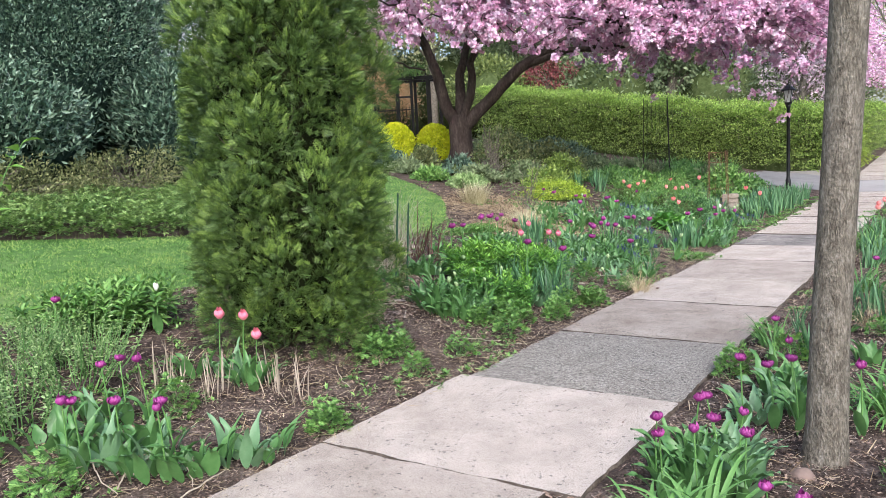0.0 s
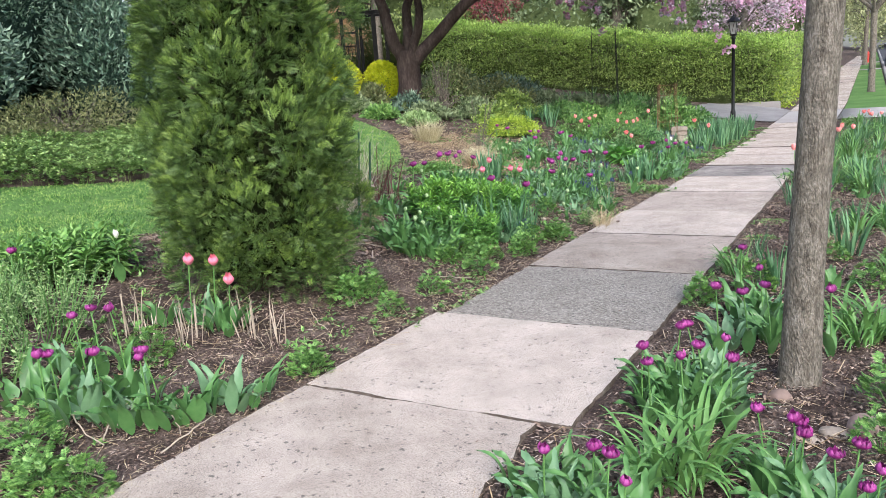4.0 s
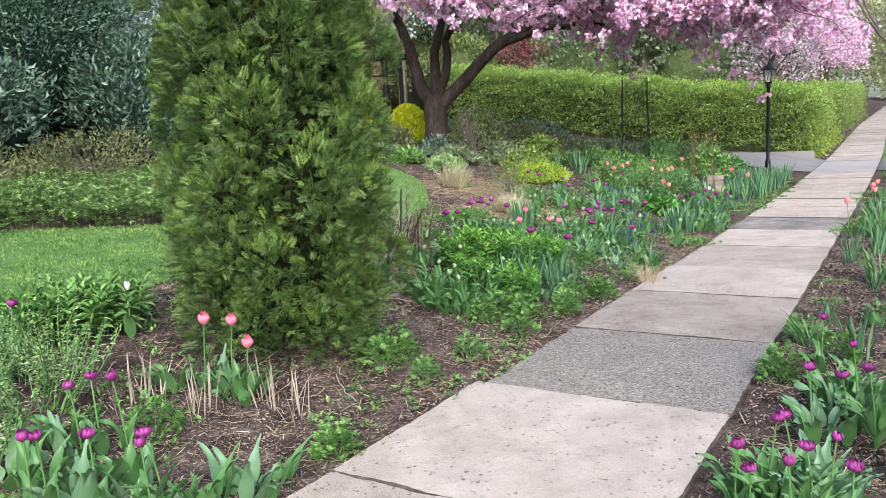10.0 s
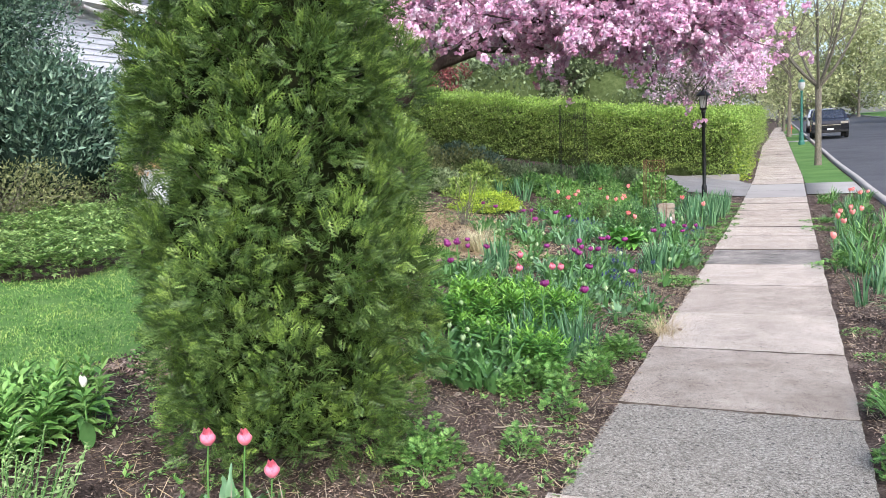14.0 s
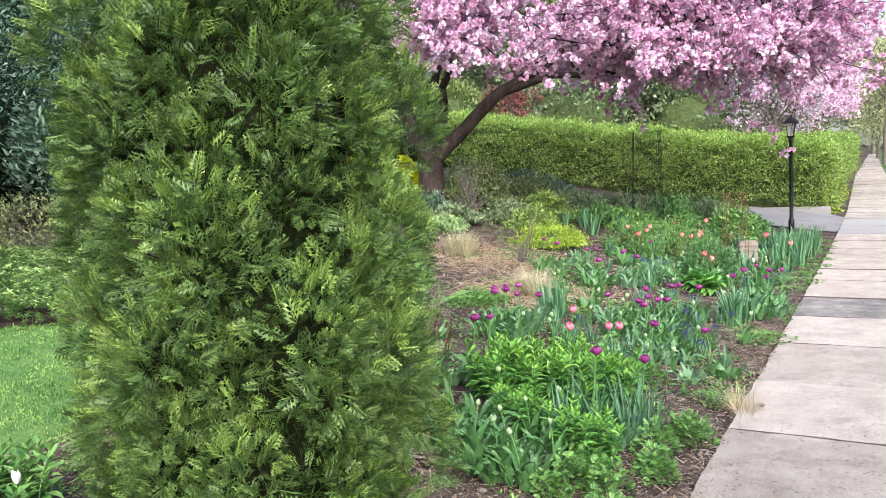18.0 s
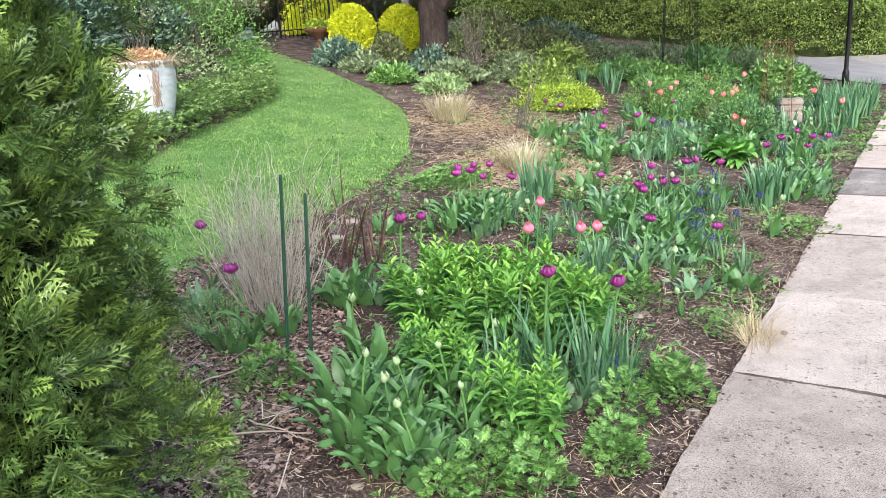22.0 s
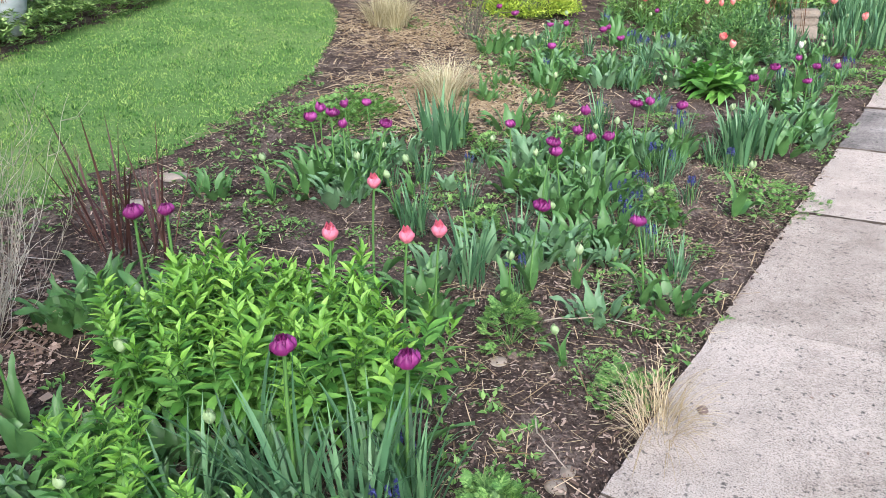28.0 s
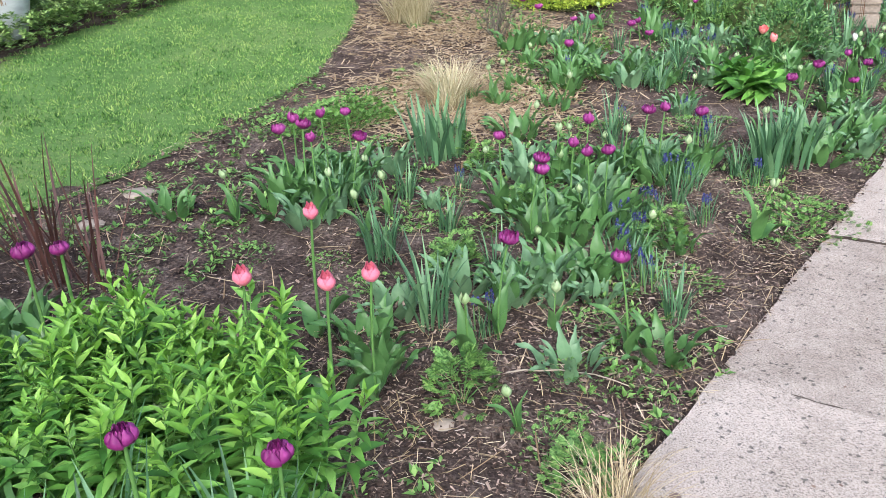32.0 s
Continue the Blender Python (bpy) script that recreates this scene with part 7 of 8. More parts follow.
shrub("spirea", -3.95, 9.4, 0.66, 0.5, 0.32, M["spirea"], 6500, 0.04, 0.4, "low lime-yellow spirea mound", lumps=60, twig=8, core=0.6)
shrub("green_mound", -2.75, 10.2, 0.45, 0.4, 0.45, M["herb"], 2400, 0.045, 0.3, "green leafy peony mound among the tulips", lumps=44, core=0.55)
shrub("green_mound", -1.9, 9.8, 0.5, 0.45, 0.45, M["herb"], 2600, 0.045, 0.3, "green leafy peony mound among the tulips", lumps=44, core=0.55)
shrub("green_mound", -1.3, 8.9, 0.4, 0.4, 0.40, M["tulip_leaf"], 2000, 0.05, 0.3, "green leafy peony mound among the tulips", lumps=44, core=0.55)
shrub("green_mound", -2.2, 11.2, 0.5, 0.5, 0.5, M["herb"], 2400, 0.05, 0.3, "green leafy peony mound among the tulips", lumps=44, core=0.55)
shrub("bare_shrub", -3.55, 7.6, 0.50, 0.45, 0.95, M["herb"], 260, 0.028, 0.4, "thin bare-branched young shrub in the mulch", core=0, twig=26, lumps=26, stem=0.006)
shrub("maple", -13.9, 15.9, 1.9, 1.8, 2.35, M["rust_leaf"], 26000, 0.06, 0.3, "domed orange-brown cutleaf maple", "tree", lumps=150, core=0.75, twig=20, base=0.2)

# ---- hardscape of the far garden ----


def bar(name, a, b, r, material, parent, sides=6, label=""):
    v, f = tube([a, b], [r, r], sides)
    return child(name, mesh_np(name, v, f, material), parent, label)


def obelisk(x, y, size, height, material, label, rods=3):
    """A four-legged garden trellis with cross wires and a crown."""
    ob = empty("garden_obelisk", Matrix.Translation((x, y, gz(x, y))) @ pose(0, 0, 0, 0, 0, 20))
    c = [(1, 1), (-1, 1), (-1, -1), (1, -1)]
    s0, s1 = size / 2, size / 2 * 0.86
    for px, py in c:
        bar("leg", (px * s0, py * s0, -0.1), (px * s1, py * s1, height), 0.004, material, ob)
    for k in range(4):
        (ax, ay), (bx, by) = c[k], c[(k + 1) % 4]
        for h in (0.35, 0.8, 0.97):
            s = s0 + (s1 - s0) * h
            bar("cross_wire", (ax * s, ay * s, height * h), (bx * s, by * s, height * h), 0.0028, material, ob)
        for j in range(rods):
            t = (j + 1) / (rods + 1)
            x0, y0 = (ax + (bx - ax) * t), (ay + (by - ay) * t)
            bar("upright_wire", (x0 * s0, y0 * s0, 0), (x0 * s1, y0 * s1, height * 0.97), 0.002, material, ob)
        bar("brace", (ax * s1, ay * s1, height * 0.97), ((ax + bx) / 2 * s1, (ay + by) / 2 * s1, height * 0.8), 0.0025, material, ob)
        bar("brace", (bx * s1, by * s1, height * 0.97), ((ax + bx) / 2 * s1, (ay + by) / 2 * s1, height * 0.8), 0.0025, material, ob)
    return tagged(ob, label, "trellis")


obelisk(-3.55, 14.2, 0.62, 2.0, M["black_metal"], "black wire garden obelisk before the hedge", 5)
obelisk(-1.2, 10.5, 0.34, 1.05, M["rust"], "rusty wire plant support by the stone block", 2)


def stone(x, y, sx, sy, sz, material, label, name="stone", turn=0, seed=1):
    bm = bmesh.new()
    bmesh.ops.create_icosphere(bm, subdivisions=3, radius=0.5)
    for v in bm.verts:
        v.co *= 1 + 0.16 * noise.noise(v.co * 2.2 + Vector((seed * 7.1, 0, 0))) + 0.05 * noise.noise(v.co * 6 + Vector((seed, 3, 0)))
    bmesh.ops.transform(bm, matrix=Matrix.Diagonal((sx, sy, sz, 1)), verts=bm.verts)
    ob = new(name, bm_mesh(name, bm, material, True))
    ob.matrix_world = pose(x, y, gz(x, y) - (0.0 if 0.02 < x < 1.2 else 0.035) + sz * 0.32, 0, 0, turn)
    return tagged(ob, label, "stone")


stone(1.95, -0.66, 0.10, 0.075, 0.075, M["stone"], "smooth brown river stone beside the tree", turn=30, seed=1)
stone(2.25, -0.86, 0.13, 0.10, 0.10, M["stone"], "rounded pinkish-brown river stone", turn=70, seed=2)
stone(2.16, -0.92, 0.10, 0.09, 0.05, M["limestone"], "flat pale stone in the mulch", turn=10, seed=3)
stone(2.08, -0.99, 0.11, 0.085, 0.04, M["limestone"], "flat pale stone in the mulch", turn=-20, seed=4)
stone(-2.83, 3.38, 0.20, 0.13, 0.05, M["limestone"], "flat pale stone at the lawn edge", turn=20, seed=5)
stone(-2.68, 3.02, 0.15, 0.10, 0.05, M["limestone"], "flat pale stone at the lawn edge", turn=60, seed=6)
for k, (x, y, s) in enumerate([(-0.71, 2.87, 0.035), (-0.58, 2.98, 0.07), (-0.13, 2.63, 0.05), (-0.56, 3.06, 0.05), (-1.37, 0.78, 0.07), (-0.06, 2.15, 0.06), (0.13, 3.1, 0.035), (-0.13, 2.55, 0.06), (-0.9, 1.0, 0.04), (-1.7, 1.0, 0.04), (-1.1, 0.6, 0.03), (2.3, 0.9, 0.05), (-0.2, -2.2, 0.04), (-0.7, -2.1, 0.04)]):
    stone(x, y, s * 1.2, s, s * 0.6, M["limestone"] if k % 3 else M["stone"], "small pebble lying on the mulch", "pebble", k * 50, k + 9)


def stone_block(x, y):
    ob = empty("stone_block", Matrix.Translation((x, y, gz(x, y))) @ pose(0, 0, 0, 0, 0, 15))
    for k, (w, h0, h1) in enumerate(((0.145, -0.05, 0.10), (0.135, 0.102, 0.19), (0.145, 0.192, 0.27))):
        bm = box_bm(-w, -w * 0.8, h0, w, w * 0.8, h1, 0.015)
        for v in bm.verts:
            v.co += Vector((noise.noise(v.co * 9), noise.noise(v.co * 9 + Vector((5, 0, 0))), 0)) * 0.015
        part("block", bm, M["limestone"], ob, "rough tan limestone")
    return tagged(ob, "stacked tan limestone blocks in the flower bed", "stone block")


stone_block(-1.05, 10.75)


def dark_box(x, y):
    ob = empty("stone_lantern", Matrix.Translation((x, y, gz(x, y))) @ pose(0, 0, 0, 0, 0, 25))
    part("cap", box_bm(-0.22, -0.22, 0.20, 0.22, 0.22, 0.26, 0.015), M["fieldstone"], ob)
    for sx in (-1, 1):
        part("foot", box_bm(sx * 0.15 - 0.04, -0.16, -0.05, sx * 0.15 + 0.04, 0.16, 0.20, 0.01), M["fieldstone"], ob)
    return tagged(ob, "low dark stone lantern base in the shrubs", "lantern")


dark_box(-5.5, 13.05)


def stakes():
    for x, y, h, tilt in ((-1.71, 1.53, 0.88, -2.5), (-1.66, 1.63, 0.79, -2.0)):
        ob = empty("plant_stake", Matrix.Translation((x, y, gz(x, y) - 0.05)) @ pose(0, 0, 0, tilt, 4, 0))
        part("rod", lathe_bm([(0.007, 0.0), (0.008, 0.02), (0.008, h), (0.005, h + 0.015)], 10), M["stake"], ob)
        for k in range(5):
            part("ridge", lathe_bm([(0.0085, h * (0.15 + 0.17 * k)), (0.0098, h * (0.15 + 0.17 * k) + 0.004), (0.0085, h * (0.15 + 0.17 * k) + 0.008)], 10), M["stake"], ob)
        tagged(ob, "slim green plastic plant stake in the bed", "stake")


stakes()


def iron_fence(a, b, height, n, label):
    ob = empty("iron_fence")
    a, b = np.array(a, float), np.array(b, float)
    g = max(gz(*a), gz(*b))
    for h in (0.12, height - 0.08):
        bar("rail", (*a, g + h), (*b, g + h), 0.016, M["black_metal"], ob)
    for k in range(n):
        p = a + (b - a) * k / (n - 1)
        post = k % 12 == 0
        bar("post" if post else "picket", (*p, gz(*p) - 0.05), (*p, g + height + (0.06 if post else 0)), 0.025 if post else 0.009, M["black_metal"], ob)
    return tagged(ob, label, "fence")


iron_fence((-14.0, 11.4), (-9.9, 13.5), 1.0, 49, "black iron picket fence behind the golden shrubs")


def pergola(x, y, turn):
    ob = empty("garden_arbour", Matrix.Translation((x, y, gz(x, y))) @ pose(0, 0, 0, 0, 0, turn))
    for px, py in ((-0.6, -0.35), (-0.2, -0.35), (0.25, -0.35), (0.6, -0.35), (-0.6, 0.35), (-0.1, 0.35), (0.3, 0.35), (0.6, 0.35)):
        part("post", box_bm(px - 0.04, py - 0.04, -0.1, px + 0.04, py + 0.04, 2.0, 0.005), M["black_metal"], ob)
    for py in (-0.35, 0.35):
        part("beam", box_bm(-0.75, py - 0.035, 1.98, 0.75, py + 0.035, 2.08, 0.005), M["black_metal"], ob)
    for k in range(7):
        px = -0.66 + 0.22 * k
        part("rafter", box_bm(px - 0.02, -0.5, 2.07, px + 0.02, 0.5, 2.14, 0.004), M["black_metal"], ob)
    for z in (0.6, 1.5):
        part("rail", box_bm(-0.6, -0.365, z, -0.2, -0.335, z + 0.05), M["black_metal"], ob)
    return tagged(ob, "black timber garden arbour with climbing greenery", "arbour")


pergola(-10.3, 14.2, 35)
shrub("climber", -10.3, 14.2, 0.8, 0.55, 0.4, M["herb"], 900, 0.06, 0.5, "climbing greenery on top of the arbour", core=0, base=1.95, lumps=14)


def trough(x, y):
    ob = empty("planter_trough", Matrix.Translation((x, y, gz(x, y))) @ pose(0, 0, 0, 0, 0, 40))
    part("body", box_bm(-0.30, -0.2, -0.03, 0.30, 0.2, 0.20, 0.02), M["blue_glaze"], ob)
    part("rim", box_bm(-0.33, -0.23, 0.19, 0.33, 0.23, 0.24, 0.012), M["blue_glaze"], ob)
    return tagged(ob, "blue-grey planter trough at the end of the lawn", "planter")


trough(-11.9, 11.15)


def urn(x, y):
    ob = empty("urn_planter", Matrix.Translation((x, y, gz(x, y))))
    part("bowl", lathe_bm([(0.14, -0.05), (0.10, 0.06), (0.06, 0.14), (0.08, 0.2), (0.22, 0.30), (0.28, 0.38), (0.27, 0.40), (0.2, 0.39)], 24), M["rust"], ob, "", True)
    n = 320
    a, s = rng.uniform(0, 6.28, n), np.sqrt(rng.uniform(0, 1, n))
    P = np.stack([0.27 * s * np.cos(a), 0.27 * s * np.sin(a), 0.40 + 0.14 * (1 - s ** 2)], 1)
    child("planting", leaf_mass("planting", P, P - np.array([0, 0, 0.3]), 0.07, 0.45, M["spirea"]), ob)
    return tagged(ob, "brown urn with pale green planting by the fence", "planter")


urn(-10.1, 11.6)


def wind_bell():
    ob = empty("hanging_bell", Matrix.Translation((-9.6, 11.0, 2.55)))
    bar("string", (0, 0, 0.16), (0.05, 0.05, 0.62), 0.003, M["black_metal"], ob, 4)
    part("bell", lathe_bm([(0.03, -0.12), (0.07, -0.10), (0.05, -0.06), (0.08, -0.03), (0.06, 0.02), (0.07, 0.05), (0.04, 0.10), (0.01, 0.17)], 14), M["black_metal"], ob)
    return tagged(ob, "dark tiered bird feeder hanging from the cherry", "bird feeder")


wind_bell()

# ---- the kerb of the drive ----
part_kerb = new("drive_kerb", bm_mesh("drive_kerb", box_bm(-2.6, 19.9, gz(-1.5, 19.9) - 0.2, -0.35, 20.05, gz(-1.5, 19.9) + 0.05, 0.02), M["pale_concrete"]))
tagged(part_kerb, "low stone kerb at the foot of the hedge", "kerb", kind="structure")

# ---- house beyond the hollies ----


def window_unit(parent, x, y0, y1, z0, z1):
    w = empty("window", Matrix.Translation((x, (y0 + y1) / 2, z0)))
    w.parent = parent
    hw, h = (y1 - y0) / 2, z1 - z0
    for name, a in (("frame_side", (-0.03, -hw - 0.09, -0.05, 0.06, -hw, h + 0.09)), ("frame_side", (-0.03, hw, -0.05, 0.06, hw + 0.09, h + 0.09)),
                    ("frame_head", (-0.03, -hw, h, 0.065, hw, h + 0.10)), ("sill", (-0.03, -hw - 0.12, -0.10, 0.10, hw + 0.12, -0.052)),
                    ("meeting_rail", (-0.02, -hw, h / 2 - 0.025, 0.04, hw, h / 2 + 0.025)), ("glazing_bar", (-0.02, -0.015, 0, 0.035, 0.015, h))):
        part(name, box_bm(*a), M["white_paint"], w)
    part("pane", box_bm(-0.02, -hw, -0.02, 0.01, hw, h), M["glass"], w, "dark window glass")


def house():
    ob = empty("house")
    x1, y0, y1, g, eave = -14.0, -8.0, 11.5, 0.6, 5.4
    part("wall", box_bm(-24, y0, g, x1, y1, eave), M["siding"], ob, "pale grey wall")
    for k in range(26):
        z = 1.9 + 0.135 * k
        bm = bmesh.new()
        v = [bm.verts.new(p) for p in ((x1 + 0.003, y0, z), (x1 + 0.035, y0, z), (x1 + 0.012, y0, z + 0.135), (x1 + 0.003, y0, z + 0.135),
                                       (x1 + 0.003, y1, z), (x1 + 0.035, y1, z), (x1 + 0.012, y1, z + 0.135), (x1 + 0.003, y1, z + 0.135))]
        for q in ((0, 1, 2, 3), (7, 6, 5, 4), (0, 4, 5, 1), (1, 5, 6, 2), (2, 6, 7, 3), (3, 7, 4, 0)):
            bm.faces.new([v[i] for i in q])
        part("clapboard", bm, M["siding"], ob)
    r = random.Random(4)
    for row_i in range(5):
        y = y0
        while y < y1 - 0.1:
            w = min(r.uniform(0.3, 0.7), y1 - y)
            z = g + 0.26 * row_i
            part("stone", box_bm(x1 + 0.004, y + 0.012, z + 0.012, x1 + r.uniform(0.05, 0.08), y + w - 0.012, z + 0.25, 0.015), M["fieldstone"], ob)
            y += w
    part("stone_pier", box_bm(-14.0, 1.4, g, -13.2, 2.2, 4.6, 0.03), M["fieldstone"], ob, "dark fieldstone pier")
    for a, b in ((-4.6, -3.6), (-0.4, 0.7), (3.6, 4.7), (7.6, 8.6)):
        window_unit(ob, x1 + 0.05, a, b, 2.3, 3.9)
    part("corner_board", box_bm(x1 - 0.02, y1 - 0.15, 1.9, x1 + 0.06, y1 + 0.05, eave), M["white_paint"], ob)
    part("fascia", box_bm(x1, y0, eave - 0.12, x1 + 0.5, y1 + 0.4, eave + 0.05), M["white_paint"], ob)
    for k in range(16):
        z, x = eave + 0.05 + 0.17 * k, x1 + 0.5 - 0.24 * k
        part("slate_course", box_bm(x - 0.30, y0 - 0.3, z, x, y1 + 0.45, z + 0.19, 0.01), M["slate"], ob)
    v, f = tube(curve_pts((-13.9, 11.2, 5.9), (-13.6, 10.0, 5.2), (0.0, 0.3, -0.3), 8), np.full(8, 0.05), 8)
    child("downspout", mesh_np("downspout", v, f, M["white_paint"]), ob, "white curved downspout")
    return tagged(ob, "pale grey clapboard house with a slate roof", "house")


house()

# ---- distant trees ----


def big_tree(x, y, r, h, leaf, n, size, label, trunk=0.2, crown_base=0.25, lumps=46, seed=1):
    """A background tree: tapered trunk, limbs to each clump, and a ragged crown with gaps."""
    ob = empty("tree", Matrix.Translation((x, y, gz(x, y))))
    c = rand_dirs(lumps) * rng.uniform(0.45, 0.98, (lumps, 1))
    cb = h * crown_base
    C = np.stack([c[:, 0] * r, c[:, 1] * r, cb + (h - cb) * (0.5 + 0.5 * c[:, 2])], 1)
    tubes = [tube([(0, 0, -0.2), (0, 0, 0.3), (0.03 * h * 0.2, 0, h * 0.4), (0, 0.02 * h, h * 0.85)], [trunk * 1.4, trunk, trunk * 0.75, trunk * 0.2], 10)]
    for q in C:
        z = max(cb * 0.8, min(h * 0.8, q[2] - 0.5 * math.hypot(q[0], q[1])))
        tubes.append(tube(curve_pts((0, 0, z), q, (0, 0, 0.05 * h), 6, 0.02 * r), np.linspace(trunk * 0.3, trunk * 0.05, 6), 5))
    child("trunk", tree_mesh(tubes, M["bark"], "trunk"), ob)
    k = rng.integers(0, lumps, n)
    e = rand_dirs(n) * rng.uniform(0.1, 1.0, (n, 1)) ** 0.5
    P = C[k] + e * np.array([r * 0.27, r * 0.27, (h - cb) * 0.13])
    child("crown", leaf_mass("crown", P, e + 1e-3, size, 0.6, leaf, 1.0, 0.2, True), ob)
    return tagged(ob, label, "tree")


for k, (x, y, r, h, kind) in enumerate([(-21, 24, 3, 4.5, "far_leaf"), (-17, 27.5, 3, 4.5, "far_leaf"), (-13.5, 24, 2.2, 3.2, "spring_leaf"), (-13, 31, 3, 5, "far_leaf"), (-9.4, 26, 2.2, 3.6, "far_leaf"),
                                        (-8.6, 33, 3, 5.5, "far_leaf"), (-5.6, 28.5, 2.2, 3.6, "far_leaf"), (-4.6, 37, 2.6, 5, "far_leaf"), (-27, 22, 3, 5, "far_leaf"), (-26, 35, 4, 6, "far_leaf"),
                                        (-18, 34, 3.5, 6, "spring_leaf"), (-20, 18.5, 2.2, 3.2, "far_leaf"), (-4.6, 45, 3, 5, "far_leaf")]):
    shrub("woodland_shrub", x, y, r, r * 0.9, h, M[kind], 4200, 0.16, 0.55, "tall green shrub in the wood beyond the hedge", lumps=34, core=0.8, twig=12)
GREEN = "young green deciduous tree beyond the hedge"
DARK = "dark green evergreen tree beyond the hedge"
for k, (x, y, r, h, kind, lab, n, size) in enumerate([
        (-19, 20, 3.5, 9, "far_leaf", DARK, 9000, 0.17), (-16.5, 24, 3.4, 11, "haze_leaf", GREEN, 9000, 0.15), (-13.5, 27, 3.6, 10, "far_leaf", DARK, 9000, 0.17),
        (-10.5, 30, 3.8, 12, "haze_leaf", GREEN, 9000, 0.16), (-7.5, 28, 3.0, 7.5, "far_leaf", DARK, 9000, 0.16), (-5.2, 33, 3.5, 11, "far_leaf", GREEN, 9000, 0.17),
        (-9, 40, 5, 15, "haze_leaf", GREEN, 8000, 0.26), (-16, 38, 5, 14, "far_leaf", DARK, 8000, 0.26), (-24, 30, 5, 13, "far_leaf", DARK, 8000, 0.26),
        (-24, 16, 4.5, 12, "haze_leaf", GREEN, 7000, 0.22), (-22, 40, 6, 16, "haze_leaf", GREEN, 7000, 0.3), (-5, 52, 5, 14, "haze_leaf", GREEN, 7000, 0.28),
        (-30, 22, 5, 14, "far_leaf", DARK, 6000, 0.28)]):
    big_tree(x, y, r, h, M[kind], n, size, lab)
big_tree(-11.3, 24.5, 1.2, 3.2, M["red_leaf"], 1800, 0.11, "small dark red maple beyond the hedge", 0.08)
big_tree(-2.5, 27.5, 1.7, 6.0, M["pale_blossom"], 4500, 0.10, "weeping cherry in pale white-pink blossom", 0.15, 0.18)
big_tree(-3.4, 36, 3.4, 8.0, M["blossom"], 9000, 0.14, "pink blossoming cherry further up the street", 0.2, 0.2)
big_tree(-2.9, 47, 3.2, 8.0, M["blossom"], 7000, 0.17, "pink blossoming cherry further up the street", 0.2, 0.2)
for k, (x, y, r, h, n, size) in enumerate([(0.9, 52, 2.2, 8, 3500, 0.16), (0.5, 64, 2.5, 9, 3500, 0.2), (0, 78, 3, 10, 3500, 0.25), (13.5, 40, 4, 10, 5000, 0.22), (14, 55, 4, 12, 5000, 0.26), (12.5, 75, 5, 13, 5000, 0.3), (3, 105, 7, 15, 6000, 0.4), (9, 110, 7, 16, 6000, 0.4), (-6, 80, 7, 16, 6000, 0.36), (18, 90, 7, 16, 5000, 0.4), (-3, 105, 7, 15, 5000, 0.4), (14, 120, 8, 18, 5000, 0.45), (16, 62, 4, 9, 4000, 0.26), (19, 48, 5, 11, 4000, 0.26), (24, 70, 6, 12, 4000, 0.34), (4.5, 124, 6, 9, 4000, 0.4), (9.5, 126, 6, 8, 4000, 0.4), (0, 122, 6, 9, 4000, 0.4)]):
    big_tree(x, y, r, h, M["haze_leaf"], n, size, "pale green spring tree along the street", 0.11 + 0.01 * r, 0.3 if y < 60 else 0.06)

# ---- street furniture and parked cars ----


def street_lamp(x, y):
    ob = empty("street_lamp", Matrix.Translation((x, y, gz(x, y))))
    part("base", lathe_bm([(0.16, -0.1), (0.16, 0.12), (0.11, 0.2), (0.10, 0.55), (0.07, 0.62)], 16), M["green_metal"], ob)
    part("pole", lathe_bm([(0.065, 0.6), (0.05, 2.6), (0.07, 2.64), (0.05, 2.7)], 16), M["green_metal"], ob)
    part("globe", lathe_bm([(0.08, 2.7), (0.15, 2.85), (0.17, 3.0), (0.14, 3.12)], 18), M["lamp_glass"], ob, "pale glass lantern", True)
    part("cap", lathe_bm([(0.18, 3.12), (0.12, 3.2), (0.03, 3.26), (0.02, 3.36)], 16), M["green_metal"], ob)
    return tagged(ob, "green cast-iron street lamp on the verge", "street lamp")


street_lamp(1.48, 40.4)


def hydrant(x, y):
    ob = empty("fire_hydrant", Matrix.Translation((x, y, gz(x, y))))
    part("barrel", lathe_bm([(0.16, -0.05), (0.16, 0.05), (0.11, 0.07), (0.11, 0.5), (0.13, 0.52), (0.13, 0.58), (0.09, 0.68), (0.03, 0.74)], 16), M["hydrant_red"], ob)
    for s in (-1, 1):
        bm = lathe_bm([(0.05, 0), (0.05, 0.08), (0.06, 0.08), (0.06, 0.11)], 10)
        bmesh.ops.transform(bm, matrix=pose(0.10 * s, 0, 0.42, 0, 90 * s, 0), verts=bm.verts)
        part("outlet", bm, M["hydrant_red"], ob)
    return tagged(ob, "red fire hydrant on the verge", "hydrant")


hydrant(0.95, 56.0)


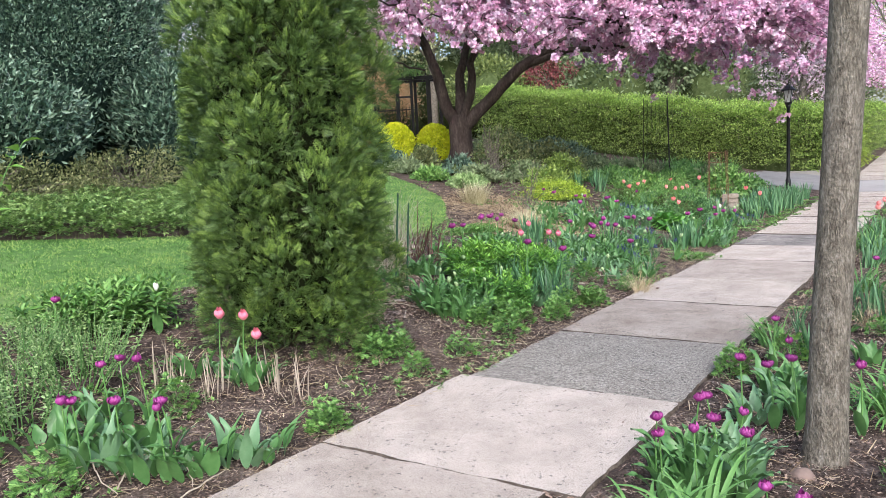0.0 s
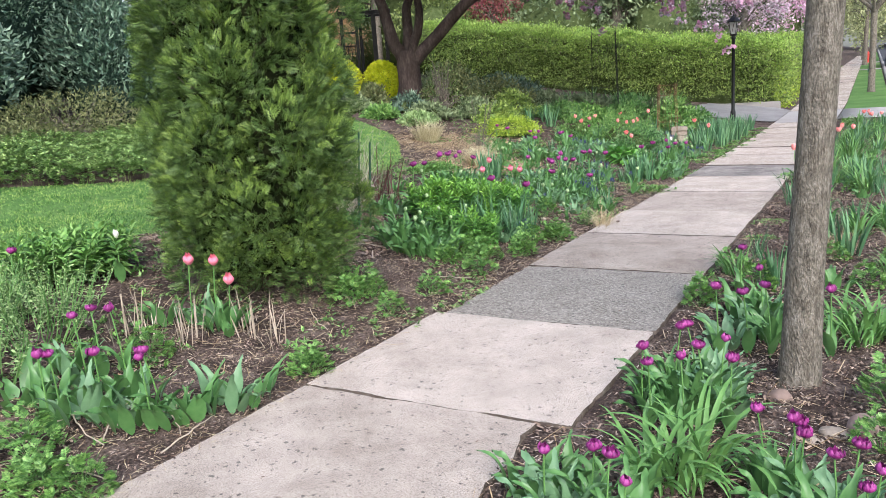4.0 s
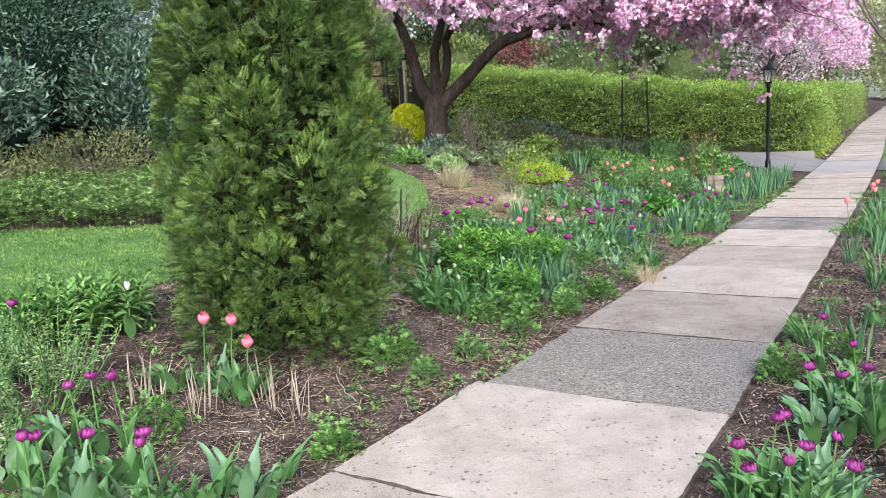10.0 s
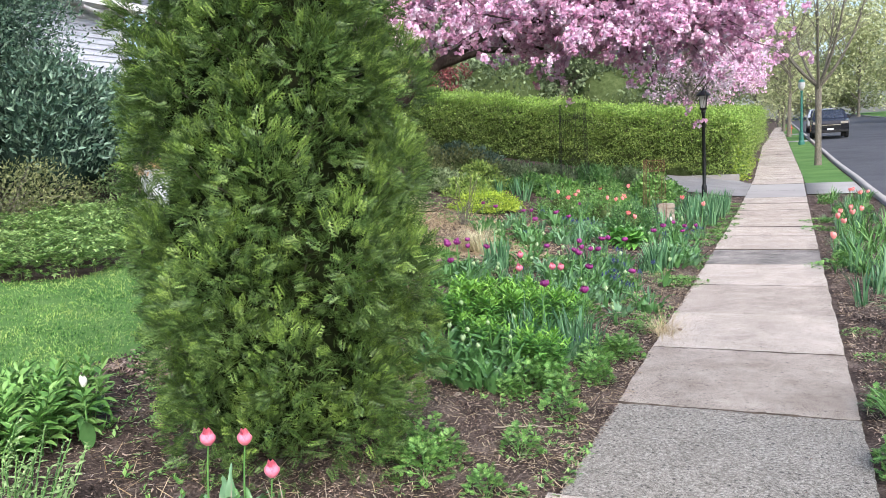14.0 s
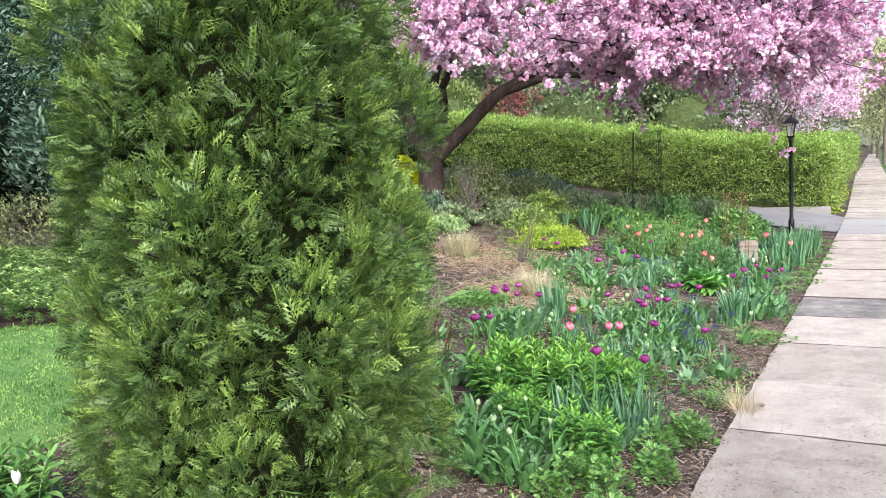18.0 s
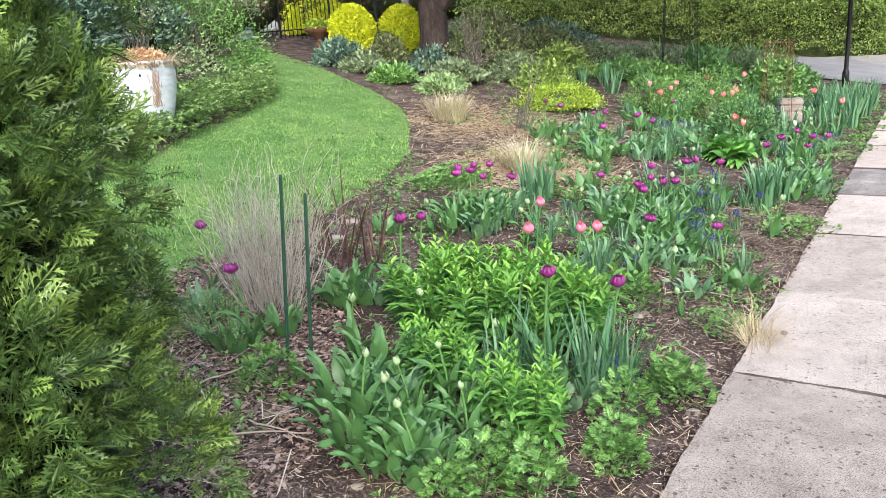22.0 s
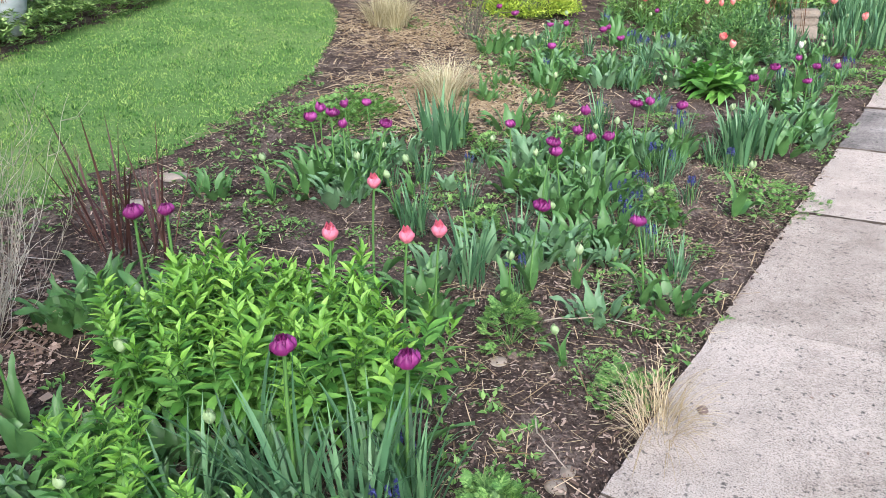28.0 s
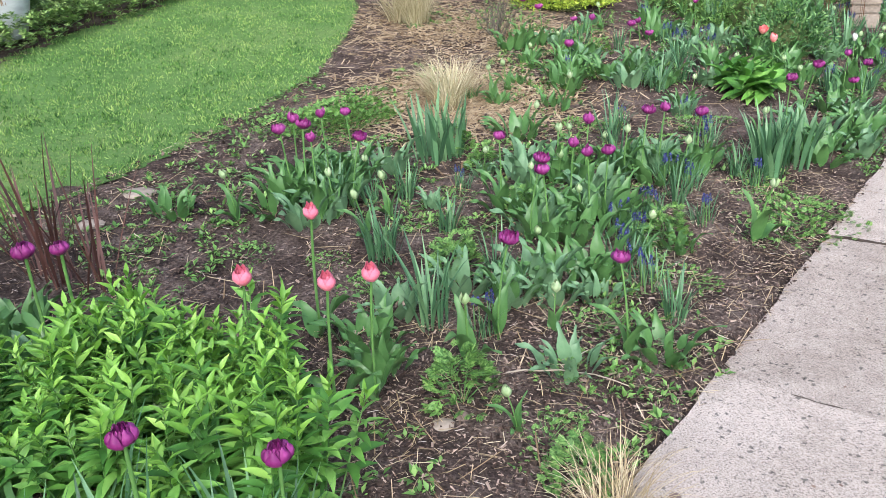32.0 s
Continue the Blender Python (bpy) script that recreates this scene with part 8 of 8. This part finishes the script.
def car(x, y, paint, label):
    """A parked sport utility car, its nose down the street."""
    ob = empty("car", Matrix.Translation((x, y, gz(1, y) - 0.02)))
    prof = [(-2.3, 0.35), (-2.32, 0.75), (-2.2, 0.95), (-1.1, 1.08), (-0.35, 1.58), (1.6, 1.66), (2.15, 1.2), (2.3, 0.95), (2.3, 0.35)]
    bm = bmesh.new()
    rings = []
    for sx, inset in ((-0.93, 0.0), (-0.88, -0.04), (0.88, -0.04), (0.93, 0.0)):
        rings.append([bm.verts.new((sx * (0.80 if z > 1.3 else 1.0), py, z - inset * (0.3 if z > 0.5 else 0))) for py, z in prof])
    for a, b in zip(rings, rings[1:]):
        for k in range(len(prof)):
            bm.faces.new((a[k], a[(k + 1) % len(prof)], b[(k + 1) % len(prof)], b[k]))
    bm.faces.new(rings[0][::-1])
    bm.faces.new(rings[-1])
    part("body", bm, paint, ob)
    bm = bmesh.new()
    v = [bm.verts.new(p) for p in ((-0.76, -1.06, 1.12), (0.76, -1.06, 1.12), (0.66, -0.42, 1.55), (-0.66, -0.42, 1.55), (-0.76, -1.02, 1.10), (0.76, -1.02, 1.10), (0.66, -0.38, 1.53), (-0.66, -0.38, 1.53))]
    for q in ((0, 1, 2, 3), (7, 6, 5, 4), (0, 4, 5, 1), (2, 6, 7, 3), (1, 5, 6, 2), (3, 7, 4, 0)):
        bm.faces.new([v[i] for i in q])
    part("windscreen", bm, M["glass"], ob)
    for s in (-1, 1):
        part("side_window", box_bm(s * 0.80 - 0.02, -0.5, 1.12, s * 0.80 + 0.02, 1.5, 1.5, 0.01), M["glass"], ob)
        part("headlight", box_bm(s * 0.70 - 0.18, -2.34, 0.78, s * 0.70 + 0.18, -2.24, 0.90, 0.02), M["chrome"], ob, "clear headlight")
        part("mirror", box_bm(s * 1.0 - 0.09, -0.85, 1.08, s * 1.0 + 0.09, -0.70, 1.22, 0.03), paint, ob)
        for py in (-1.45, 1.45):
            w = empty("wheel", Matrix.Translation((s * 0.84, py, 0.35)))
            w.parent = ob
            for name, prof2, mat in (("tyre", [(0.22, -0.11), (0.33, -0.11), (0.36, -0.06), (0.36, 0.06), (0.33, 0.11), (0.22, 0.11)], M["tyre"]), ("rim", [(0.04, -0.09), (0.22, -0.08), (0.22, 0.08), (0.04, 0.10)], M["chrome"])):
                bm = lathe_bm(prof2, 20)
                bmesh.ops.transform(bm, matrix=pose(0, 0, 0, 0, 90, 0), verts=bm.verts)
                part(name, bm, mat, w)
    part("grille", box_bm(-0.5, -2.35, 0.55, 0.5, -2.29, 0.78, 0.01), M["black_metal"], ob)
    part("grille_bar", box_bm(-0.52, -2.37, 0.70, 0.52, -2.34, 0.74, 0.008), M["chrome"], ob)
    part("number_plate", box_bm(-0.17, -2.365, 0.44, 0.17, -2.335, 0.54, 0.004), M["white_paint"], ob)
    part("bumper", box_bm(-0.92, -2.38, 0.30, 0.92, -2.28, 0.46, 0.03), M["tyre"], ob)
    return tagged(ob, label, "car")


car(3.0, 47.6, M["black_paint"], "black sport utility car parked at the kerb")
car(3.0, 58.5, M["silver_paint"], "silver car parked at the kerb behind another")

# ---- mulch, straw and fallen bits over the beds ----
BED = [(0.025, -3.2), (0.025, 15.8), (-2.4, 16.2), (-6.0, 14.5), (-7.5, 9.6), (-6.5, 8.6), (-4.85, 7.1), (-3.85, 5.6), (-3.35, 4.3), (-3.1, 3.2), (-3.03, 1.7), (-3.05, -0.9), (-3.05, -3.2)]
BED_R = [(1.16, -3.0), (1.13, -1.25), (1.30, -1.25), (1.30, 15.8), (2.58, 15.8), (2.58, -3.0)]


def litter(name, poly, n, shape, lo, hi, material, label, flat=0.25, lift=-0.006):
    x, y = in_poly_points(poly, n)
    keep = rng.uniform(size=len(x)) < np.clip(1.4 - np.hypot(x, y - 1.2) / 9.0, 0.10, 1)
    if "straw" in name:
        drift = np.sin(x * 3.7 + 1.6 * np.sin(y * 2.9)) * np.sin(y * 4.3 + 1.4 * np.sin(x * 3.1)) + 0.4 * np.sin(x * 11 + y * 9)
        keep &= rng.uniform(size=len(x)) < np.clip(0.55 + 0.8 * drift, 0.12, 1)
    x, y = x[keep], y[keep]
    m = len(x)
    a = rng.uniform(0, 6.283, m)
    d = np.stack([np.cos(a), np.sin(a), rng.normal(size=m) * flat], 1)
    v, f = scatter(shape, CHIP_F, on_ground(x, y, lift), basis(d, np.tile([0, 0, 1.0], (m, 1)) + rng.normal(size=(m, 3)) * flat), lo + (hi - lo) * rng.uniform(0, 1, m) ** 1.8)
    return tagged(new(name, mesh_np(name, v, f, material)), label, "mulch", kind="stuff")


for poly, q in ((BED, 1.0), (BED_R, 0.45)):
    litter("bark_mulch", poly, int(150000 * q), CHIP_V * np.array([0.42, 1.4, 0.6]), 0.005, 0.024, M["chip"], "shredded bark mulch")
    litter("soil_crumb", poly, int(70000 * q), CHIP_V * np.array([1.0, 1.0, 2.6]), 0.006, 0.022, M["soil"], "dark soil crumbs", 0.5)
    litter("straw_litter", poly, int(34000 * q * (1 if q == 1 else 0.45)), CHIP_V * np.array([0.026, 1.0, 0.05]), 0.04, 0.19, M["straw"], "scattered straw and dead stems", 0.14, 0.0)
    litter("fine_straw", poly, int(62000 * q), CHIP_V * np.array([0.10, 1.0, 0.16]), 0.008, 0.042, M["shred"], "short bits of straw and dry leaf", 0.2, 0.0)
BARE = [(-2.95, 0.2), (-1.0, 0.2), (-1.15, 1.3), (-1.6, 1.8), (-2.0, 2.3), (-2.95, 2.5)]
litter("bark_chip", BARE, 34000, CHIP_V * np.array([0.55, 1.2, 0.6]), 0.004, 0.030, M["chip_pale"], "weathered bark chips on bare soil", 0.3)
litter("straw_litter", BARE, 900, CHIP_V * np.array([0.02, 1.0, 0.05]), 0.1, 0.34, M["shred"], "long dead stems on bare soil", 0.12, 0.002)
EDGE = [(0.02, -2.6), (0.02, 6.0), (-0.85, 6.0), (-1.3, 3.2), (-1.2, 0.6), (-1.0, -2.6)]
litter("fine_mulch", EDGE, 60000, CHIP_V * np.array([0.35, 1.3, 0.5]), 0.003, 0.016, M["chip"], "fine shreds of bark along the pavement", 0.35)
litter("fine_stem", EDGE, 6500, CHIP_V * np.array([0.04, 1.0, 0.09]), 0.012, 0.08, M["dry"], "fine dry stems along the pavement", 0.16, 0.002)
litter("dead_leaf", BED, 700, CHIP_V * np.array([0.6, 1.0, 1.1]), 0.02, 0.05, M["chip"], "curled brown dead leaves", 0.4, 0.002)
x, y = rng.normal(-2.6, 0.40, 5200), rng.normal(5.75, 0.45, 5200)
x2, y2 = rng.normal(-4.0, 0.7, 5200), rng.normal(7.7, 0.7, 5200)
x, y = np.concatenate([x, x2]), np.concatenate([y, y2])
off_lawn = ~polygon_inside(x, y, LAWN)
x, y = x[off_lawn], y[off_lawn]
a = rng.uniform(0, 6.283, len(x))
v, f = scatter(CHIP_V * np.array([0.09, 1.0, 0.15]), CHIP_F, on_ground(x, y, -0.01), basis(np.stack([np.cos(a), np.sin(a), rng.normal(size=len(x)) * 0.15], 1), np.tile([0, 0, 1.0], (len(x), 1))), rng.uniform(0.06, 0.17, len(x)))
tagged(new("straw_mulch", mesh_np("straw_mulch", v, f, M["straw"])), "pale straw mulch round the dry grass", "mulch", kind="stuff")


WALKED = [(0.06, -2.4), (1.1, -2.4), (1.2, 6.0), (0.06, 6.0)]
litter("pavement_crumb", WALKED, 170, CHIP_V * np.array([0.6, 1.0, 0.7]), 0.004, 0.014, M["chip"], "crumbs of bark blown onto the pavement", 0.2, 0.004)


def turning_leaves():
    """Yellowed leaves at the street end of the hedge and on the ground below it."""
    n = 2600
    y = 20.2 + 9 * rng.uniform(0, 1, n) ** 1.6
    h = 1.2 * rng.uniform(0, 1, n) ** 1.8
    x = -0.45 + rng.normal(size=n) * 0.07 + 0.25 * (h < 0.05) * rng.uniform(0, 1, n)
    P = on_ground(x, y) + np.stack([np.zeros(n), np.zeros(n), h + 0.01], 1)
    tagged(new("yellowed_leaf", leaf_mass("yellowed_leaf", P, rand_dirs(n), 0.06, 0.5, M["spirea"], 0.8, 0.2, True)), "yellowed leaves on and under the hedge end", "leaves", kind="stuff")


turning_leaves()


def seedlings():
    x, y = in_poly_points(BED, 27000)
    near_k = rng.uniform(size=len(x)) < np.clip(1.3 - np.hypot(x, y - 3) / 9.0, 0.15, 1)
    patchy = np.sin(x * 2.3 + 1.1) * np.cos(y * 1.9) + 0.5 * np.sin(x * 5 + y * 4) > 0.15
    x, y = x[near_k & patchy], y[near_k & patchy]
    k = np.repeat(np.arange(len(x)), 7)
    n = len(k)
    d = rand_dirs(n)
    d[:, 2] = np.abs(d[:, 2]) * 0.8 + 0.1
    P = on_ground(x, y, -0.015)[k] + d * 0.01
    v, f = scatter(leaf_shape(0.45), LEAF_F, P, basis(d, np.tile([0, 0, 1.0], (n, 1))), rng.uniform(0.012, 0.045, n))
    tagged(new("seedling", mesh_np("seedling", v, f, M["herb"])), "small weeds and seedlings in the mulch", "weeds", kind="stuff")


seedlings()
